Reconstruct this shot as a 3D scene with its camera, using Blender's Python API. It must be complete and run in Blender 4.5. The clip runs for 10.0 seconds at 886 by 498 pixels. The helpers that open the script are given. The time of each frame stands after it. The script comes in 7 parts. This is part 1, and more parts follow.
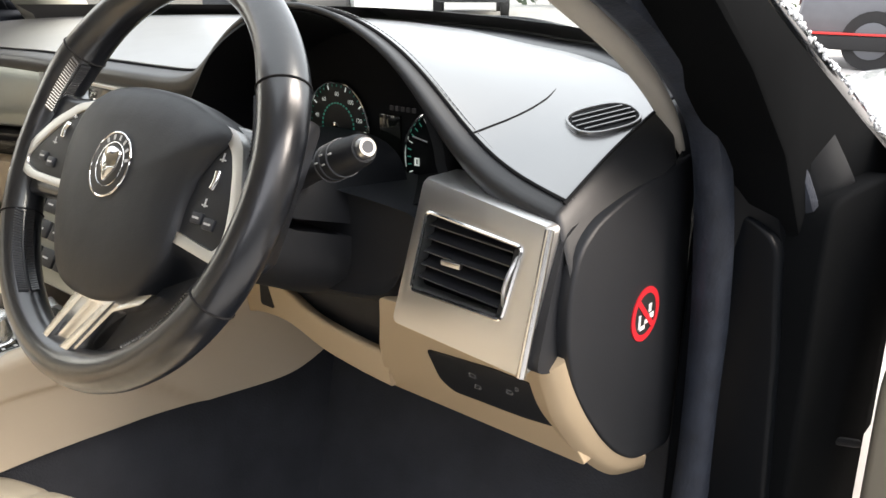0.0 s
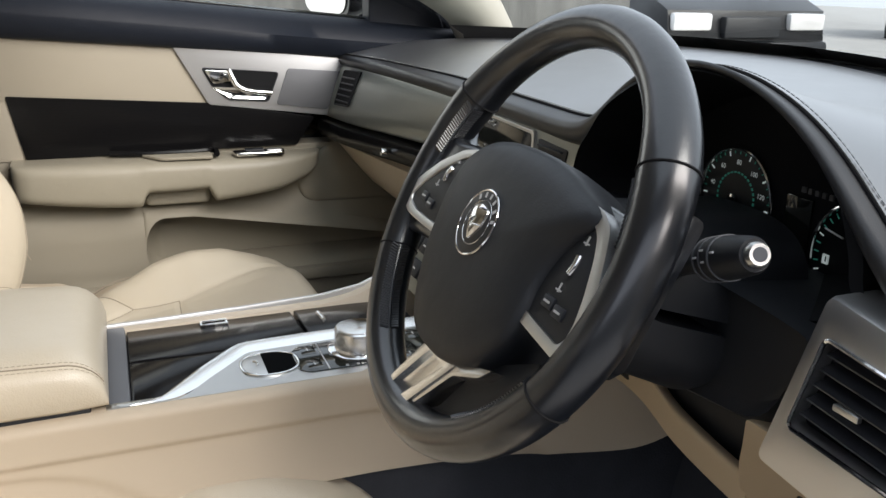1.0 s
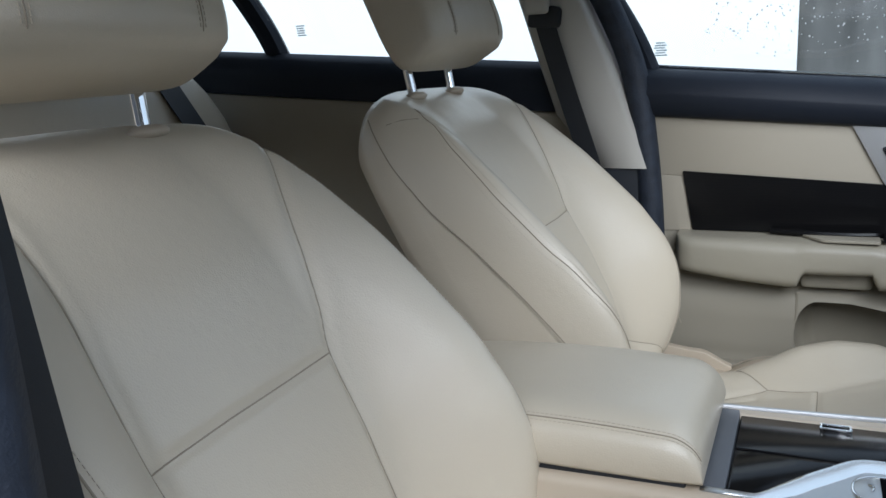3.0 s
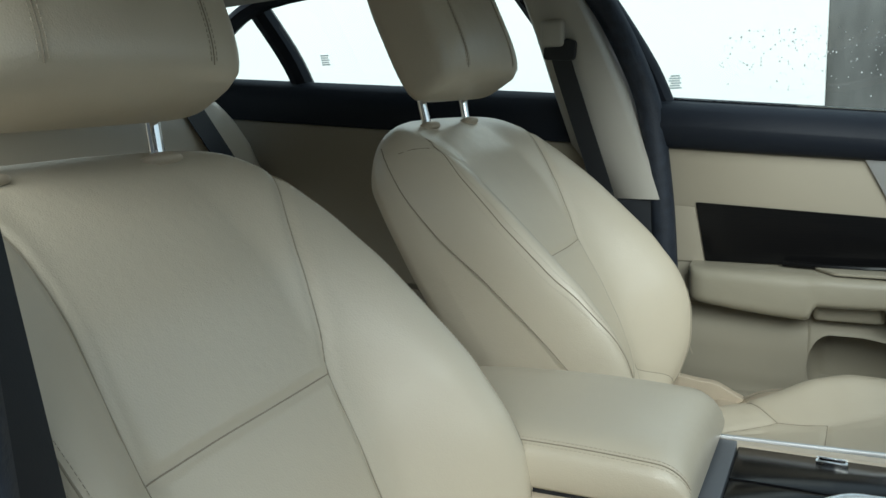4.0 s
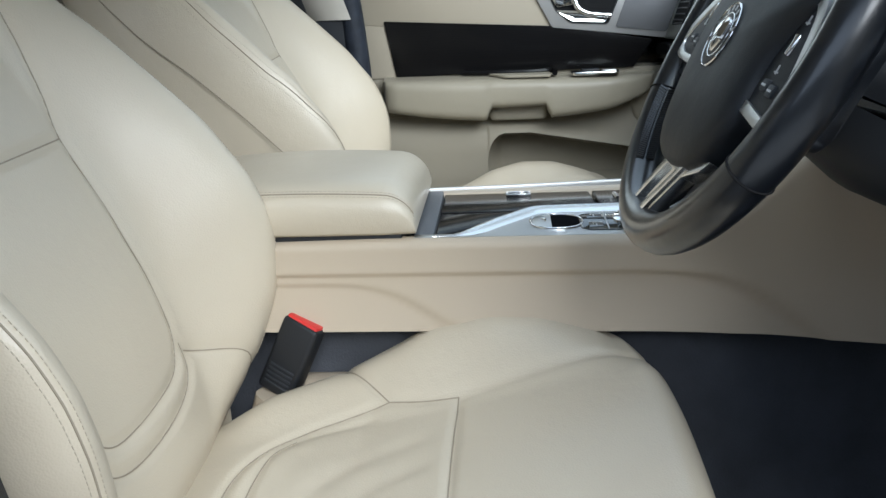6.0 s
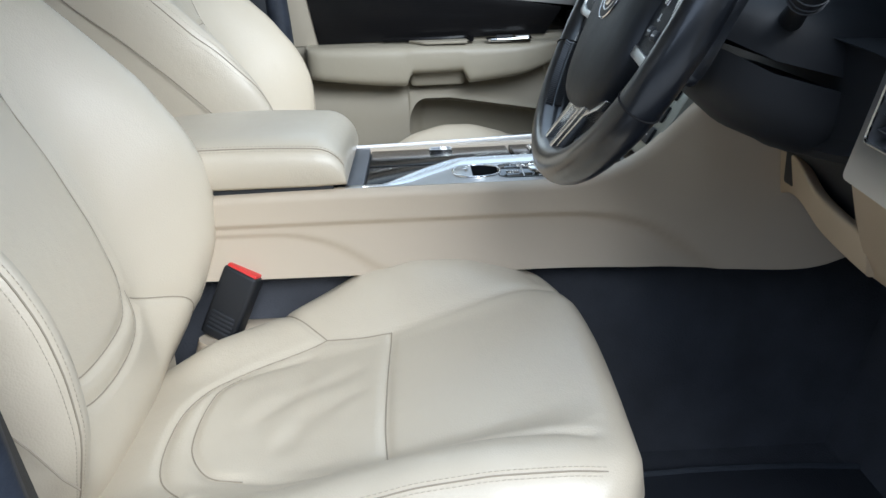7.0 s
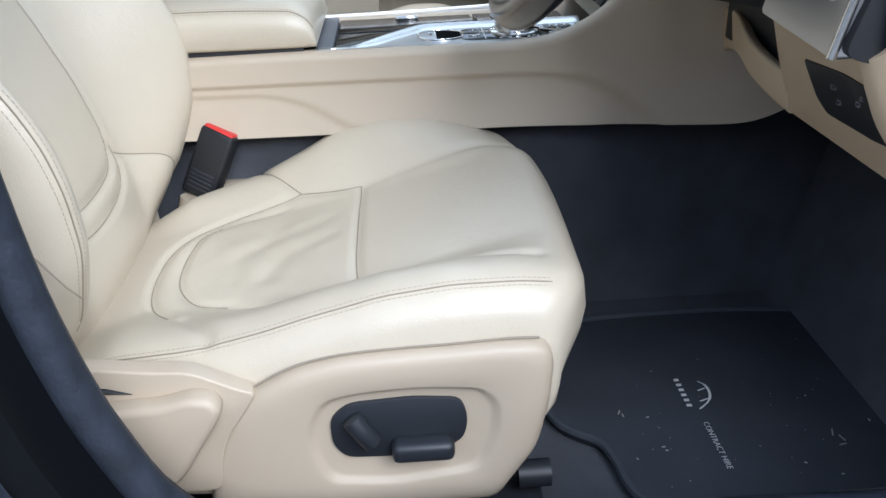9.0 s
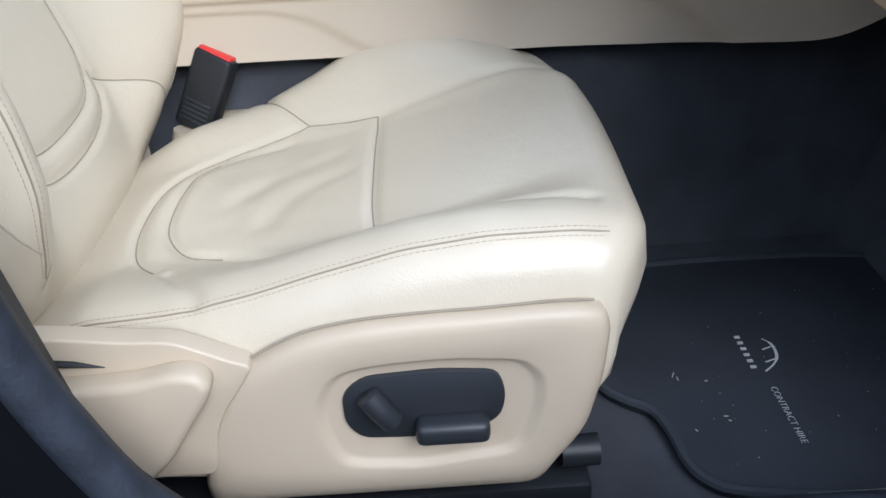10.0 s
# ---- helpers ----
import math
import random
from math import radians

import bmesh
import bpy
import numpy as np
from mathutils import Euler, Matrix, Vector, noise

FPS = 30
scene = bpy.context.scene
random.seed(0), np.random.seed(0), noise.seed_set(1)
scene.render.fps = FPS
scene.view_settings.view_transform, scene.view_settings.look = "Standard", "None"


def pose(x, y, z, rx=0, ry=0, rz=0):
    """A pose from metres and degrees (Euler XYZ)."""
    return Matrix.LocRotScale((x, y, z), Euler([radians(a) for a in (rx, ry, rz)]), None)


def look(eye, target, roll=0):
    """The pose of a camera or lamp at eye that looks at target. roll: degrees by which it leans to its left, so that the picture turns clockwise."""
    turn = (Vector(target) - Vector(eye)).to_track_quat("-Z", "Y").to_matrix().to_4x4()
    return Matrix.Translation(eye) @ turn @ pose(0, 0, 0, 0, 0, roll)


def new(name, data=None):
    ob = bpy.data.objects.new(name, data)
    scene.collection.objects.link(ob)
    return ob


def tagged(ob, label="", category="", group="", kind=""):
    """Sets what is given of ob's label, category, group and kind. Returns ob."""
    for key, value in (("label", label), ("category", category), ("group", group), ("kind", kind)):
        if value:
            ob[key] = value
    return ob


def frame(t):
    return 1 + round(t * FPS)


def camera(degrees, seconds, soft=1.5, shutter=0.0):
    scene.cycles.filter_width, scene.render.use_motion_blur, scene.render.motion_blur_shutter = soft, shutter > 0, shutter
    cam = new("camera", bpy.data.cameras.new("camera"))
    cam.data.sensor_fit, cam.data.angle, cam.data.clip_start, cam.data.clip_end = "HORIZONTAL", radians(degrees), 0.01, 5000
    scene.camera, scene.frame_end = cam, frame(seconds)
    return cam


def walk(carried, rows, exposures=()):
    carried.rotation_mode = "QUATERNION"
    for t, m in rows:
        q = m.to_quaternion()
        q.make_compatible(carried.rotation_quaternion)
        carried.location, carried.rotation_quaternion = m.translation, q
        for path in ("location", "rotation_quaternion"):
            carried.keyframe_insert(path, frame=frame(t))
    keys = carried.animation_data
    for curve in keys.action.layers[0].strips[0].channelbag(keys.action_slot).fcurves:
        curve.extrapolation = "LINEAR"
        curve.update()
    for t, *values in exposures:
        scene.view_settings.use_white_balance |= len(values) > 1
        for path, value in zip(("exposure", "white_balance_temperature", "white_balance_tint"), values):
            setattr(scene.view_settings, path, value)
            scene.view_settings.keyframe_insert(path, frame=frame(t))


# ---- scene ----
# camera and walk
cam = camera(56.2, 10.0)
PATH = [
    (0, (0.926, -0.289, 1.029), (-0.302, 1.157, 0.397), 0.1),
    (0.5, (0.898, -0.268, 1.059), (-0.614, 0.877, 0.423), 1.0),
    (1, (0.868, -0.227, 1.058), (-0.894, 0.487, 0.438), 1.3),
    (1.5, (0.839, -0.2, 1.046), (-1.053, 0.037, 0.444), 0.6),
    (2, (0.837, -0.187, 1.048), (-1.07, -0.347, 0.467), -0.7),
    (2.5, (0.844, -0.183, 1.05), (-1.007, -0.705, 0.5), -1.7),
    (3, (0.852, -0.176, 1.074), (-0.926, -0.975, 0.629), -2.9),
    (3.2, (0.855, -0.171, 1.086), (-0.902, -1.042, 0.695), -3.3),
    (4.3, (0.861, -0.129, 1.068), (-0.911, -0.978, 0.692), -1.5),
    (4.5, (0.859, -0.133, 1.048), (-0.941, -0.896, 0.625), -1.0),
    (5, (0.887, -0.132, 1.017), (-0.966, -0.679, 0.497), -0.6),
    (5.5, (0.937, -0.144, 0.977), (-0.942, -0.47, 0.375), -1.8),
    (6, (0.986, -0.154, 0.954), (-0.9, -0.306, 0.305), -2.6),
    (7.5, (1.108, -0.161, 0.941), (-0.748, -0.08, 0.202), -1.7),
    (8, (1.145, -0.15, 0.928), (-0.684, -0.063, 0.123), -1.5),
    (8.5, (1.16, -0.15, 0.919), (-0.639, -0.057, 0.05), -2.0),
    (9, (1.159, -0.154, 0.916), (-0.618, -0.071, 0.002), -2.1),
    (9.5, (1.119, -0.159, 0.9), (-0.622, -0.09, -0.081), -2.5),
    (10, (1.045, -0.158, 0.865), (-0.657, -0.132, -0.186), -3.1),
]
EXPOSURES = [(0.0, 1.17, 6950, 15), (0.6, 0.70, 6650, 15), (1.0, 0.20, 6400, 14), (1.5, 0.05, 5950, 12), (2.0, -0.22, 5450, 11), (3.2, -0.31, 5450, 11), (4.3, -0.38, 5850, -4), (4.6, -0.38, 5850, -3), (5.0, -0.26, 5720, 2), (6.0, 0.04, 5580, 7), (7.5, 0.26, 5420, 10), (8.5, 0.32, 5400, 11), (10.0, 0.31, 5450, 12)]
walk(cam, [(t, look(eye, target, roll)) for t, eye, target, roll in PATH], EXPOSURES)

# ---- light ----
world = bpy.data.worlds.new("world")
scene.world = world
world.use_nodes = True
wn = world.node_tree.nodes
sky = wn.new("ShaderNodeTexSky")
sky.sky_type = "NISHITA"
sky.sun_disc = False
sky.sun_elevation = radians(31)
sky.sun_rotation = radians(62)
sky.air_density, sky.dust_density, sky.ozone_density = 1.0, 5.0, 1.0
cloud = wn.new("ShaderNodeMix")
cloud.data_type = "RGBA"
cloud.inputs["Factor"].default_value = 0.85
world.node_tree.links.new(sky.outputs[0], cloud.inputs["A"])
cloud.inputs["B"].default_value = (7.2, 7.7, 8.4, 1)
wn["Background"].inputs[1].default_value = 0.18
world.node_tree.links.new(cloud.outputs["Result"], wn["Background"].inputs[0])
sun_data = bpy.data.lights.new("sun", "SUN")
sun_data.energy, sun_data.angle, sun_data.color = 4.8, radians(46), (1.0, 0.95, 0.87)
sun = new("sun", sun_data)
sun.matrix_world = look((4.6, 2.4, 3.6), (0.0, 0.0, 0.5))

# ---- materials ----


def mat(name, base, rough=0.5, metal=0.0, grain=0.0, grain_size=900.0, vary=0.12, vary_size=6.0, coat=0.0, spec=0.5, emit=None, stretch=(1, 1, 1)):
    """A material with variation at two scales: broad tone changes and a fine grain with relief."""
    m = bpy.data.materials.new(name)
    m.use_nodes = True
    nt = m.node_tree
    b = nt.nodes["Principled BSDF"]
    b.inputs["Roughness"].default_value = rough
    b.inputs["Metallic"].default_value = metal
    b.inputs["Coat Weight"].default_value = coat
    b.inputs["Coat Roughness"].default_value = 0.08
    b.inputs["Specular IOR Level"].default_value = spec
    tc = nt.nodes.new("ShaderNodeTexCoord")
    mp = nt.nodes.new("ShaderNodeMapping")
    mp.inputs["Scale"].default_value = stretch
    nt.links.new(tc.outputs["Object"], mp.inputs[0])
    n1 = nt.nodes.new("ShaderNodeTexNoise")
    n1.inputs["Scale"].default_value = vary_size
    n1.inputs["Detail"].default_value = 4
    nt.links.new(mp.outputs[0], n1.inputs["Vector"])
    ramp = nt.nodes.new("ShaderNodeMapRange")
    ramp.inputs["To Min"].default_value = 1 - vary
    ramp.inputs["To Max"].default_value = 1 + vary
    nt.links.new(n1.outputs[0], ramp.inputs["Value"])
    mul = nt.nodes.new("ShaderNodeVectorMath")
    mul.operation = "SCALE"
    mul.inputs[0].default_value = base
    nt.links.new(ramp.outputs[0], mul.inputs["Scale"])
    nt.links.new(mul.outputs[0], b.inputs["Base Color"])
    if grain:
        n2 = nt.nodes.new("ShaderNodeTexNoise")
        n2.inputs["Scale"].default_value = grain_size
        n2.inputs["Detail"].default_value = 3
        nt.links.new(mp.outputs[0], n2.inputs["Vector"])
        bump = nt.nodes.new("ShaderNodeBump")
        bump.inputs["Strength"].default_value = grain
        bump.inputs["Distance"].default_value = 0.001
        nt.links.new(n2.outputs[0], bump.inputs["Height"])
        nt.links.new(bump.outputs[0], b.inputs["Normal"])
        r2 = nt.nodes.new("ShaderNodeMapRange")
        r2.inputs["To Min"].default_value = rough * 0.85
        r2.inputs["To Max"].default_value = min(1.0, rough * 1.2)
        nt.links.new(n1.outputs[0], r2.inputs["Value"])
        nt.links.new(r2.outputs[0], b.inputs["Roughness"])
    if emit:
        b.inputs["Emission Color"].default_value = (*emit[:3], 1)
        b.inputs["Emission Strength"].default_value = emit[3]
    return m


def leather(name, base, rough, cell=420.0, depth=0.35, crease=0.0, coat=0.0, coat_rough=0.3, soft=0.25):
    """Grained hide: cells of fine relief, broad soft unevenness and slight tone changes."""
    m = mat(name, base, rough, 0, 0, vary=0.05, vary_size=5, coat=coat)
    nt = m.node_tree
    b = nt.nodes["Principled BSDF"]
    b.inputs["Coat Roughness"].default_value = coat_rough
    tc = nt.nodes["Texture Coordinate"]
    vor = nt.nodes.new("ShaderNodeTexVoronoi")
    vor.inputs["Scale"].default_value = cell
    wob = nt.nodes.new("ShaderNodeTexNoise")
    wob.inputs["Scale"].default_value = 22
    wob.inputs["Detail"].default_value = 3
    nt.links.new(tc.outputs["Object"], vor.inputs["Vector"])
    nt.links.new(tc.outputs["Object"], wob.inputs["Vector"])
    b1 = nt.nodes.new("ShaderNodeBump")
    b1.inputs["Strength"].default_value = depth
    b1.inputs["Distance"].default_value = 0.0006
    nt.links.new(vor.outputs["Distance"], b1.inputs["Height"])
    b2 = nt.nodes.new("ShaderNodeBump")
    b2.inputs["Strength"].default_value = soft + crease
    b2.inputs["Distance"].default_value = 0.004
    nt.links.new(wob.outputs[0], b2.inputs["Height"])
    nt.links.new(b1.outputs[0], b2.inputs["Normal"])
    nt.links.new(b2.outputs[0], b.inputs["Normal"])
    rr = nt.nodes.new("ShaderNodeMapRange")
    rr.inputs["To Min"].default_value = rough - 0.07
    rr.inputs["To Max"].default_value = rough + 0.07
    nt.links.new(wob.outputs[0], rr.inputs["Value"])
    nt.links.new(rr.outputs[0], b.inputs["Roughness"])
    return m


def glass(name, tint, rough=0.0):
    m = bpy.data.materials.new(name)
    m.use_nodes = True
    nt = m.node_tree
    nt.nodes.clear()
    out = nt.nodes.new("ShaderNodeOutputMaterial")
    tr = nt.nodes.new("ShaderNodeBsdfTransparent")
    tr.inputs[0].default_value = (*tint, 1)
    gl = nt.nodes.new("ShaderNodeBsdfGlossy")
    gl.inputs["Roughness"].default_value = rough
    lw = nt.nodes.new("ShaderNodeLayerWeight")
    pw = nt.nodes.new("ShaderNodeMath")
    pw.operation = "POWER"
    nt.links.new(lw.outputs["Facing"], pw.inputs[0])
    pw.inputs[1].default_value = 5.0
    fr = nt.nodes.new("ShaderNodeMath")
    fr.operation = "MULTIPLY_ADD"
    nt.links.new(pw.outputs[0], fr.inputs[0])
    fr.inputs[1].default_value = 0.75
    fr.inputs[2].default_value = 0.05
    mx = nt.nodes.new("ShaderNodeMixShader")
    nt.links.new(fr.outputs[0], mx.inputs[0])
    nt.links.new(tr.outputs[0], mx.inputs[1])
    nt.links.new(gl.outputs[0], mx.inputs[2])
    nt.links.new(mx.outputs[0], out.inputs[0])
    return m


IVORY = leather("ivory_leather", (0.568, 0.503, 0.391), 0.38, cell=600, depth=0.28, coat=0.3, coat_rough=0.26, soft=0.38)
# Armrest tan darkened to put the lower door's weaker light into its colour.
ARM_LEATHER_DIM = leather("dimmed_tan_leather", (0.267, 0.243, 0.187), 0.5, cell=700, depth=0.2, coat=0.1)
IVORY_PLASTIC = mat("ivory_plastic", (0.499, 0.421, 0.318), 0.45, grain=0.2, grain_size=1400, vary=0.03)
IVORY_TRIM = mat("ivory_door_trim", (0.310, 0.277, 0.215), 0.55, grain=0.15, grain_size=1100, vary=0.04)
# Lower door tan, likewise darkened for the shade that falls there.
DOOR_TAN_DIM = mat("dimmed_tan_plastic", (0.249, 0.226, 0.175), 0.6, grain=0.2, grain_size=1100, vary=0.06)
KNEE_TRIM = mat("tan_knee_plastic", (0.516, 0.404, 0.267), 0.5, grain=0.12, grain_size=1400, vary=0.04)
PILLAR_CLOTH = mat("pillar_trim", (0.413, 0.391, 0.344), 0.7, grain=0.2, grain_size=800, vary=0.04)
SEAM = mat("seam_thread", (0.310, 0.267, 0.202), 0.8, vary=0.1)
# Brown that stands in for shade between cushion and skirt.
GAP_SHADE = mat("brown_gap_shade", (0.30, 0.255, 0.195), 0.8, vary=0.1)
STITCH = mat("stitch_thread", (0.499, 0.439, 0.344), 0.7, vary=0.1)
BLACK_STITCH = mat("black_thread", (0.012, 0.012, 0.013), 0.9, spec=0.2)
DASH = leather("black_dash_leather", (0.034, 0.035, 0.037), 0.40, cell=900, depth=0.10, coat=1.0, coat_rough=0.30, soft=0.05)
DASH.node_tree.nodes["Principled BSDF"].inputs["Coat IOR"].default_value = 2.5
DASH.node_tree.nodes["Principled BSDF"].inputs["Specular IOR Level"].default_value = 0.9
HOOD_BLACK = mat("matt_black_hood", (0.006, 0.0065, 0.0075), 0.7, grain=0.2, grain_size=900, vary=0.1, spec=0.15)
# Darker, duller copy of the dash leather: shade on its front and end faces.
DASH_SHADED = leather("shaded_dash_leather", (0.016, 0.017, 0.019), 0.46, cell=900, depth=0.10, coat=0.2, coat_rough=0.35, soft=0.05)
SLAT = mat("dark_grey_slat", (0.020, 0.021, 0.024), 0.35, vary=0.1)
WHEEL_LEATHER = leather("black_wheel_leather", (0.007, 0.0085, 0.0115), 0.32, cell=900, depth=0.07, coat=0.8, coat_rough=0.20)
BLACK = mat("black_plastic", (0.012, 0.0135, 0.0165), 0.5, spec=0.42, grain=0.2, grain_size=1500, vary=0.15)
NAVY_PLASTIC = mat("charcoal_plastic", (0.022, 0.025, 0.031), 0.45, grain=0.2, grain_size=1300, vary=0.1)
DOOR_TOP = leather("charcoal_door_top", (0.010, 0.013, 0.020), 0.5, cell=650, depth=0.3)
DOOR_TOP.node_tree.nodes["Principled BSDF"].inputs["Specular IOR Level"].default_value = 0.22
RUBBER = mat("seal_rubber", (0.020, 0.025, 0.036), 0.6, grain=0.7, grain_size=260, vary=0.75, vary_size=45, spec=0.3)
JAMB = mat("black_jamb_paint", (0.004, 0.0048, 0.006), 0.36, vary=0.25, spec=0.10)
HINGE_PAINT = mat("matt_black_hinge_paint", (0.004, 0.0045, 0.005), 0.8, vary=0.3, spec=0.02)
CARPET = mat("black_carpet", (0.078, 0.083, 0.096), 0.95, grain=1.0, grain_size=380, vary=0.35, vary_size=14, spec=0.1)
MAT_PILE = mat("mat_pile", (0.049, 0.054, 0.065), 0.95, grain=1.0, grain_size=420, vary=0.35, vary_size=9, spec=0.1)
ALU = mat("satin_aluminium", (0.64, 0.64, 0.635), 0.39, 1.0, grain=0.05, grain_size=300, vary=0.04, stretch=(1, 1, 12))
ALU_DARK = mat("brushed_grey_aluminium", (0.60, 0.60, 0.59), 0.32, 1.0, grain=0.05, grain_size=300, vary=0.05, stretch=(12, 1, 1))
STRIP_GREY = mat("charcoal_strip", (0.10, 0.105, 0.115), 0.45, grain=0.2, grain_size=1300, vary=0.06)
VENEER = mat("satin_grey_veneer", (0.30, 0.315, 0.285), 0.30, 0.7, grain=0.03, grain_size=200, vary=0.05, stretch=(1, 1, 30))
CHROME = mat("chrome", (0.82, 0.82, 0.82), 0.09, 1.0, vary=0.02)
PAINT = mat("black_car_paint", (0.003, 0.004, 0.005), 0.12, coat=0.6, vary=0.1, spec=0.3)
RED = mat("red_plastic", (0.62, 0.035, 0.03), 0.35, vary=0.04)
RED_PRINT = mat("red_print", (0.62, 0.02, 0.03), 0.45, vary=0.05)
WHITE_PRINT = mat("white_print", (0.8, 0.8, 0.8), 0.5, vary=0.03)
DARK_PRINT = mat("dark_print", (0.02, 0.02, 0.02), 0.5)
GREY_THREAD = mat("grey_thread", (0.66, 0.66, 0.65), 0.8, vary=0.2, vary_size=300)
PALE_ICON = mat("pale_icons", (0.55, 0.55, 0.55), 0.5)
DIAL_WHITE = mat("dial_white", (0.88, 0.9, 0.88), 0.5, emit=(0.85, 1.0, 0.95, 0.16))
DIAL_GREEN = mat("dial_green", (0.06, 0.36, 0.27), 0.5, emit=(0.05, 0.6, 0.42, 0.045))
SCREEN = mat("screen_glass", (0.01, 0.012, 0.01), 0.08, coat=0.6)
GLASS = glass("window_glass", (0.86, 0.91, 0.89))
HEADLINER = mat("headliner", (0.42, 0.40, 0.35), 0.9, grain=0.2, vary=0.03)


def veneer_black():
    """Dark figured wood under clear lacquer."""
    m = mat("dark_wood_veneer", (0.010, 0.009, 0.009), 0.18, coat=0.03, vary=0.1, spec=0.14)
    nt = m.node_tree
    b = nt.nodes["Principled BSDF"]
    wv = nt.nodes.new("ShaderNodeTexWave")
    wv.bands_direction = "Z"
    wv.inputs["Scale"].default_value = 60
    wv.inputs["Distortion"].default_value = 7
    wv.inputs["Detail"].default_value = 4
    wv.inputs["Detail Scale"].default_value = 1.6
    mp = nt.nodes.new("ShaderNodeMapping")
    mp.inputs["Scale"].default_value = (1, 0.16, 1)
    nt.links.new(nt.nodes["Texture Coordinate"].outputs["Object"], mp.inputs[0])
    nt.links.new(mp.outputs[0], wv.inputs["Vector"])
    cr = nt.nodes.new("ShaderNodeValToRGB")
    cr.color_ramp.elements[0].color = (0.0048, 0.0048, 0.0054, 1)
    cr.color_ramp.elements[1].color = (0.0064, 0.0062, 0.0064, 1)
    nt.links.new(wv.outputs[0], cr.inputs[0])
    nt.links.new(cr.outputs[0], b.inputs["Base Color"])
    return m


WOOD = veneer_black()

# ---- shape helpers ----


def clean(bm):
    bmesh.ops.recalc_face_normals(bm, faces=bm.faces)
    return bm


def from_lists(verts, faces):
    bm = bmesh.new()
    vs = [bm.verts.new(v) for v in verts]
    for f in faces:
        try:
            bm.faces.new([vs[i] for i in f])
        except ValueError:
            pass
    return bm


def loft(rings, ring_closed=True, cap=True):
    n = len(rings[0])
    verts = [p for r in rings for p in r]
    faces = []
    for j in range(len(rings) - 1):
        for i in range(n if ring_closed else n - 1):
            k = (i + 1) % n
            faces.append((j * n + i, j * n + k, (j + 1) * n + k, (j + 1) * n + i))
    if cap and ring_closed:
        faces.append(tuple(range(n)))
        faces.append(tuple(range((len(rings) - 1) * n, len(rings) * n)))
    return clean(from_lists(verts, faces))


def merge(*bms):
    out = bms[0]
    for b in bms[1:]:
        tmp = bpy.data.meshes.new("tmp")
        b.to_mesh(tmp)
        b.free()
        out.from_mesh(tmp)
        bpy.data.meshes.remove(tmp)
    return out


def smooth_path(pts, per=6, closed=False):
    """Catmull-Rom through the points."""
    P = [Vector(p) for p in pts]
    n = len(P)
    out = []
    for i in range(n if closed else n - 1):
        if closed:
            a, b, c, d = P[i - 1], P[i], P[(i + 1) % n], P[(i + 2) % n]
        else:
            a, b, c, d = P[max(i - 1, 0)], P[i], P[i + 1], P[min(i + 2, n - 1)]
        for k in range(per):
            t = k / per
            out.append(0.5 * ((2 * b) + (c - a) * t + (2 * a - 5 * b + 4 * c - d) * t * t + (3 * b - a - 3 * c + d) * t ** 3))
    if not closed:
        out.append(P[-1])
    return out


def tube(path, r, n=8, closed=False, flat=1.0, up=None):
    """A tube of radius r (a number or one per point) along the path."""
    P = [Vector(p) for p in path]
    m = len(P)
    rings = []
    ref = Vector(up) if up else None
    for i, p in enumerate(P):
        if closed:
            d = P[(i + 1) % m] - P[i - 1]
        else:
            d = P[min(i + 1, m - 1)] - P[max(i - 1, 0)]
        d.normalize()
        if ref is None:
            ref = Vector((0, 0, 1)) if abs(d.z) < 0.9 else Vector((1, 0, 0))
        side = d.cross(ref).normalized()
        top = side.cross(d).normalized()
        if not up:
            ref = top
        rr = r[i] if isinstance(r, (list, tuple)) else r
        rings.append([p + side * (math.cos(2 * math.pi * k / n) * rr) + top * (math.sin(2 * math.pi * k / n) * rr * flat) for k in range(n)])
    if closed:
        rings.append(rings[0])
        bm = loft(rings, True, False)
        bmesh.ops.remove_doubles(bm, verts=bm.verts, dist=1e-6)
        return clean(bm)
    return loft(rings)


def bevel(bm, width, seg=2, angle=30):
    es = [e for e in bm.edges if len(e.link_faces) == 2 and e.calc_face_angle(0) > radians(angle)]
    if es and width > 0:
        bmesh.ops.bevel(bm, geom=es, offset=width, segments=seg, affect="EDGES", profile=0.5, clamp_overlap=True)
    return clean(bm)


def block(x0, x1, y0, y1, z0, z1, b=0.004, seg=2):
    bm = bmesh.new()
    bmesh.ops.create_cube(bm, size=1)
    for v in bm.verts:
        v.co = Vector(((x0 + x1) / 2 + v.co.x * (x1 - x0), (y0 + y1) / 2 + v.co.y * (y1 - y0), (z0 + z1) / 2 + v.co.z * (z1 - z0)))
    return bevel(bm, b, seg)


def prism(outline, axis, a, c, b=0.003, seg=2):
    """An outline in the two other axes, drawn out along the axis from a to c."""
    def at(p, q):
        return {"x": (q, p[0], p[1]), "y": (p[0], q, p[1]), "z": (p[0], p[1], q)}[axis]
    n = len(outline)
    verts = [at(p, a) for p in outline] + [at(p, c) for p in outline]
    faces = [tuple(range(n)), tuple(range(n, 2 * n))] + [(i, (i + 1) % n, n + (i + 1) % n, n + i) for i in range(n)]
    return bevel(clean(from_lists(verts, faces)), b, seg)


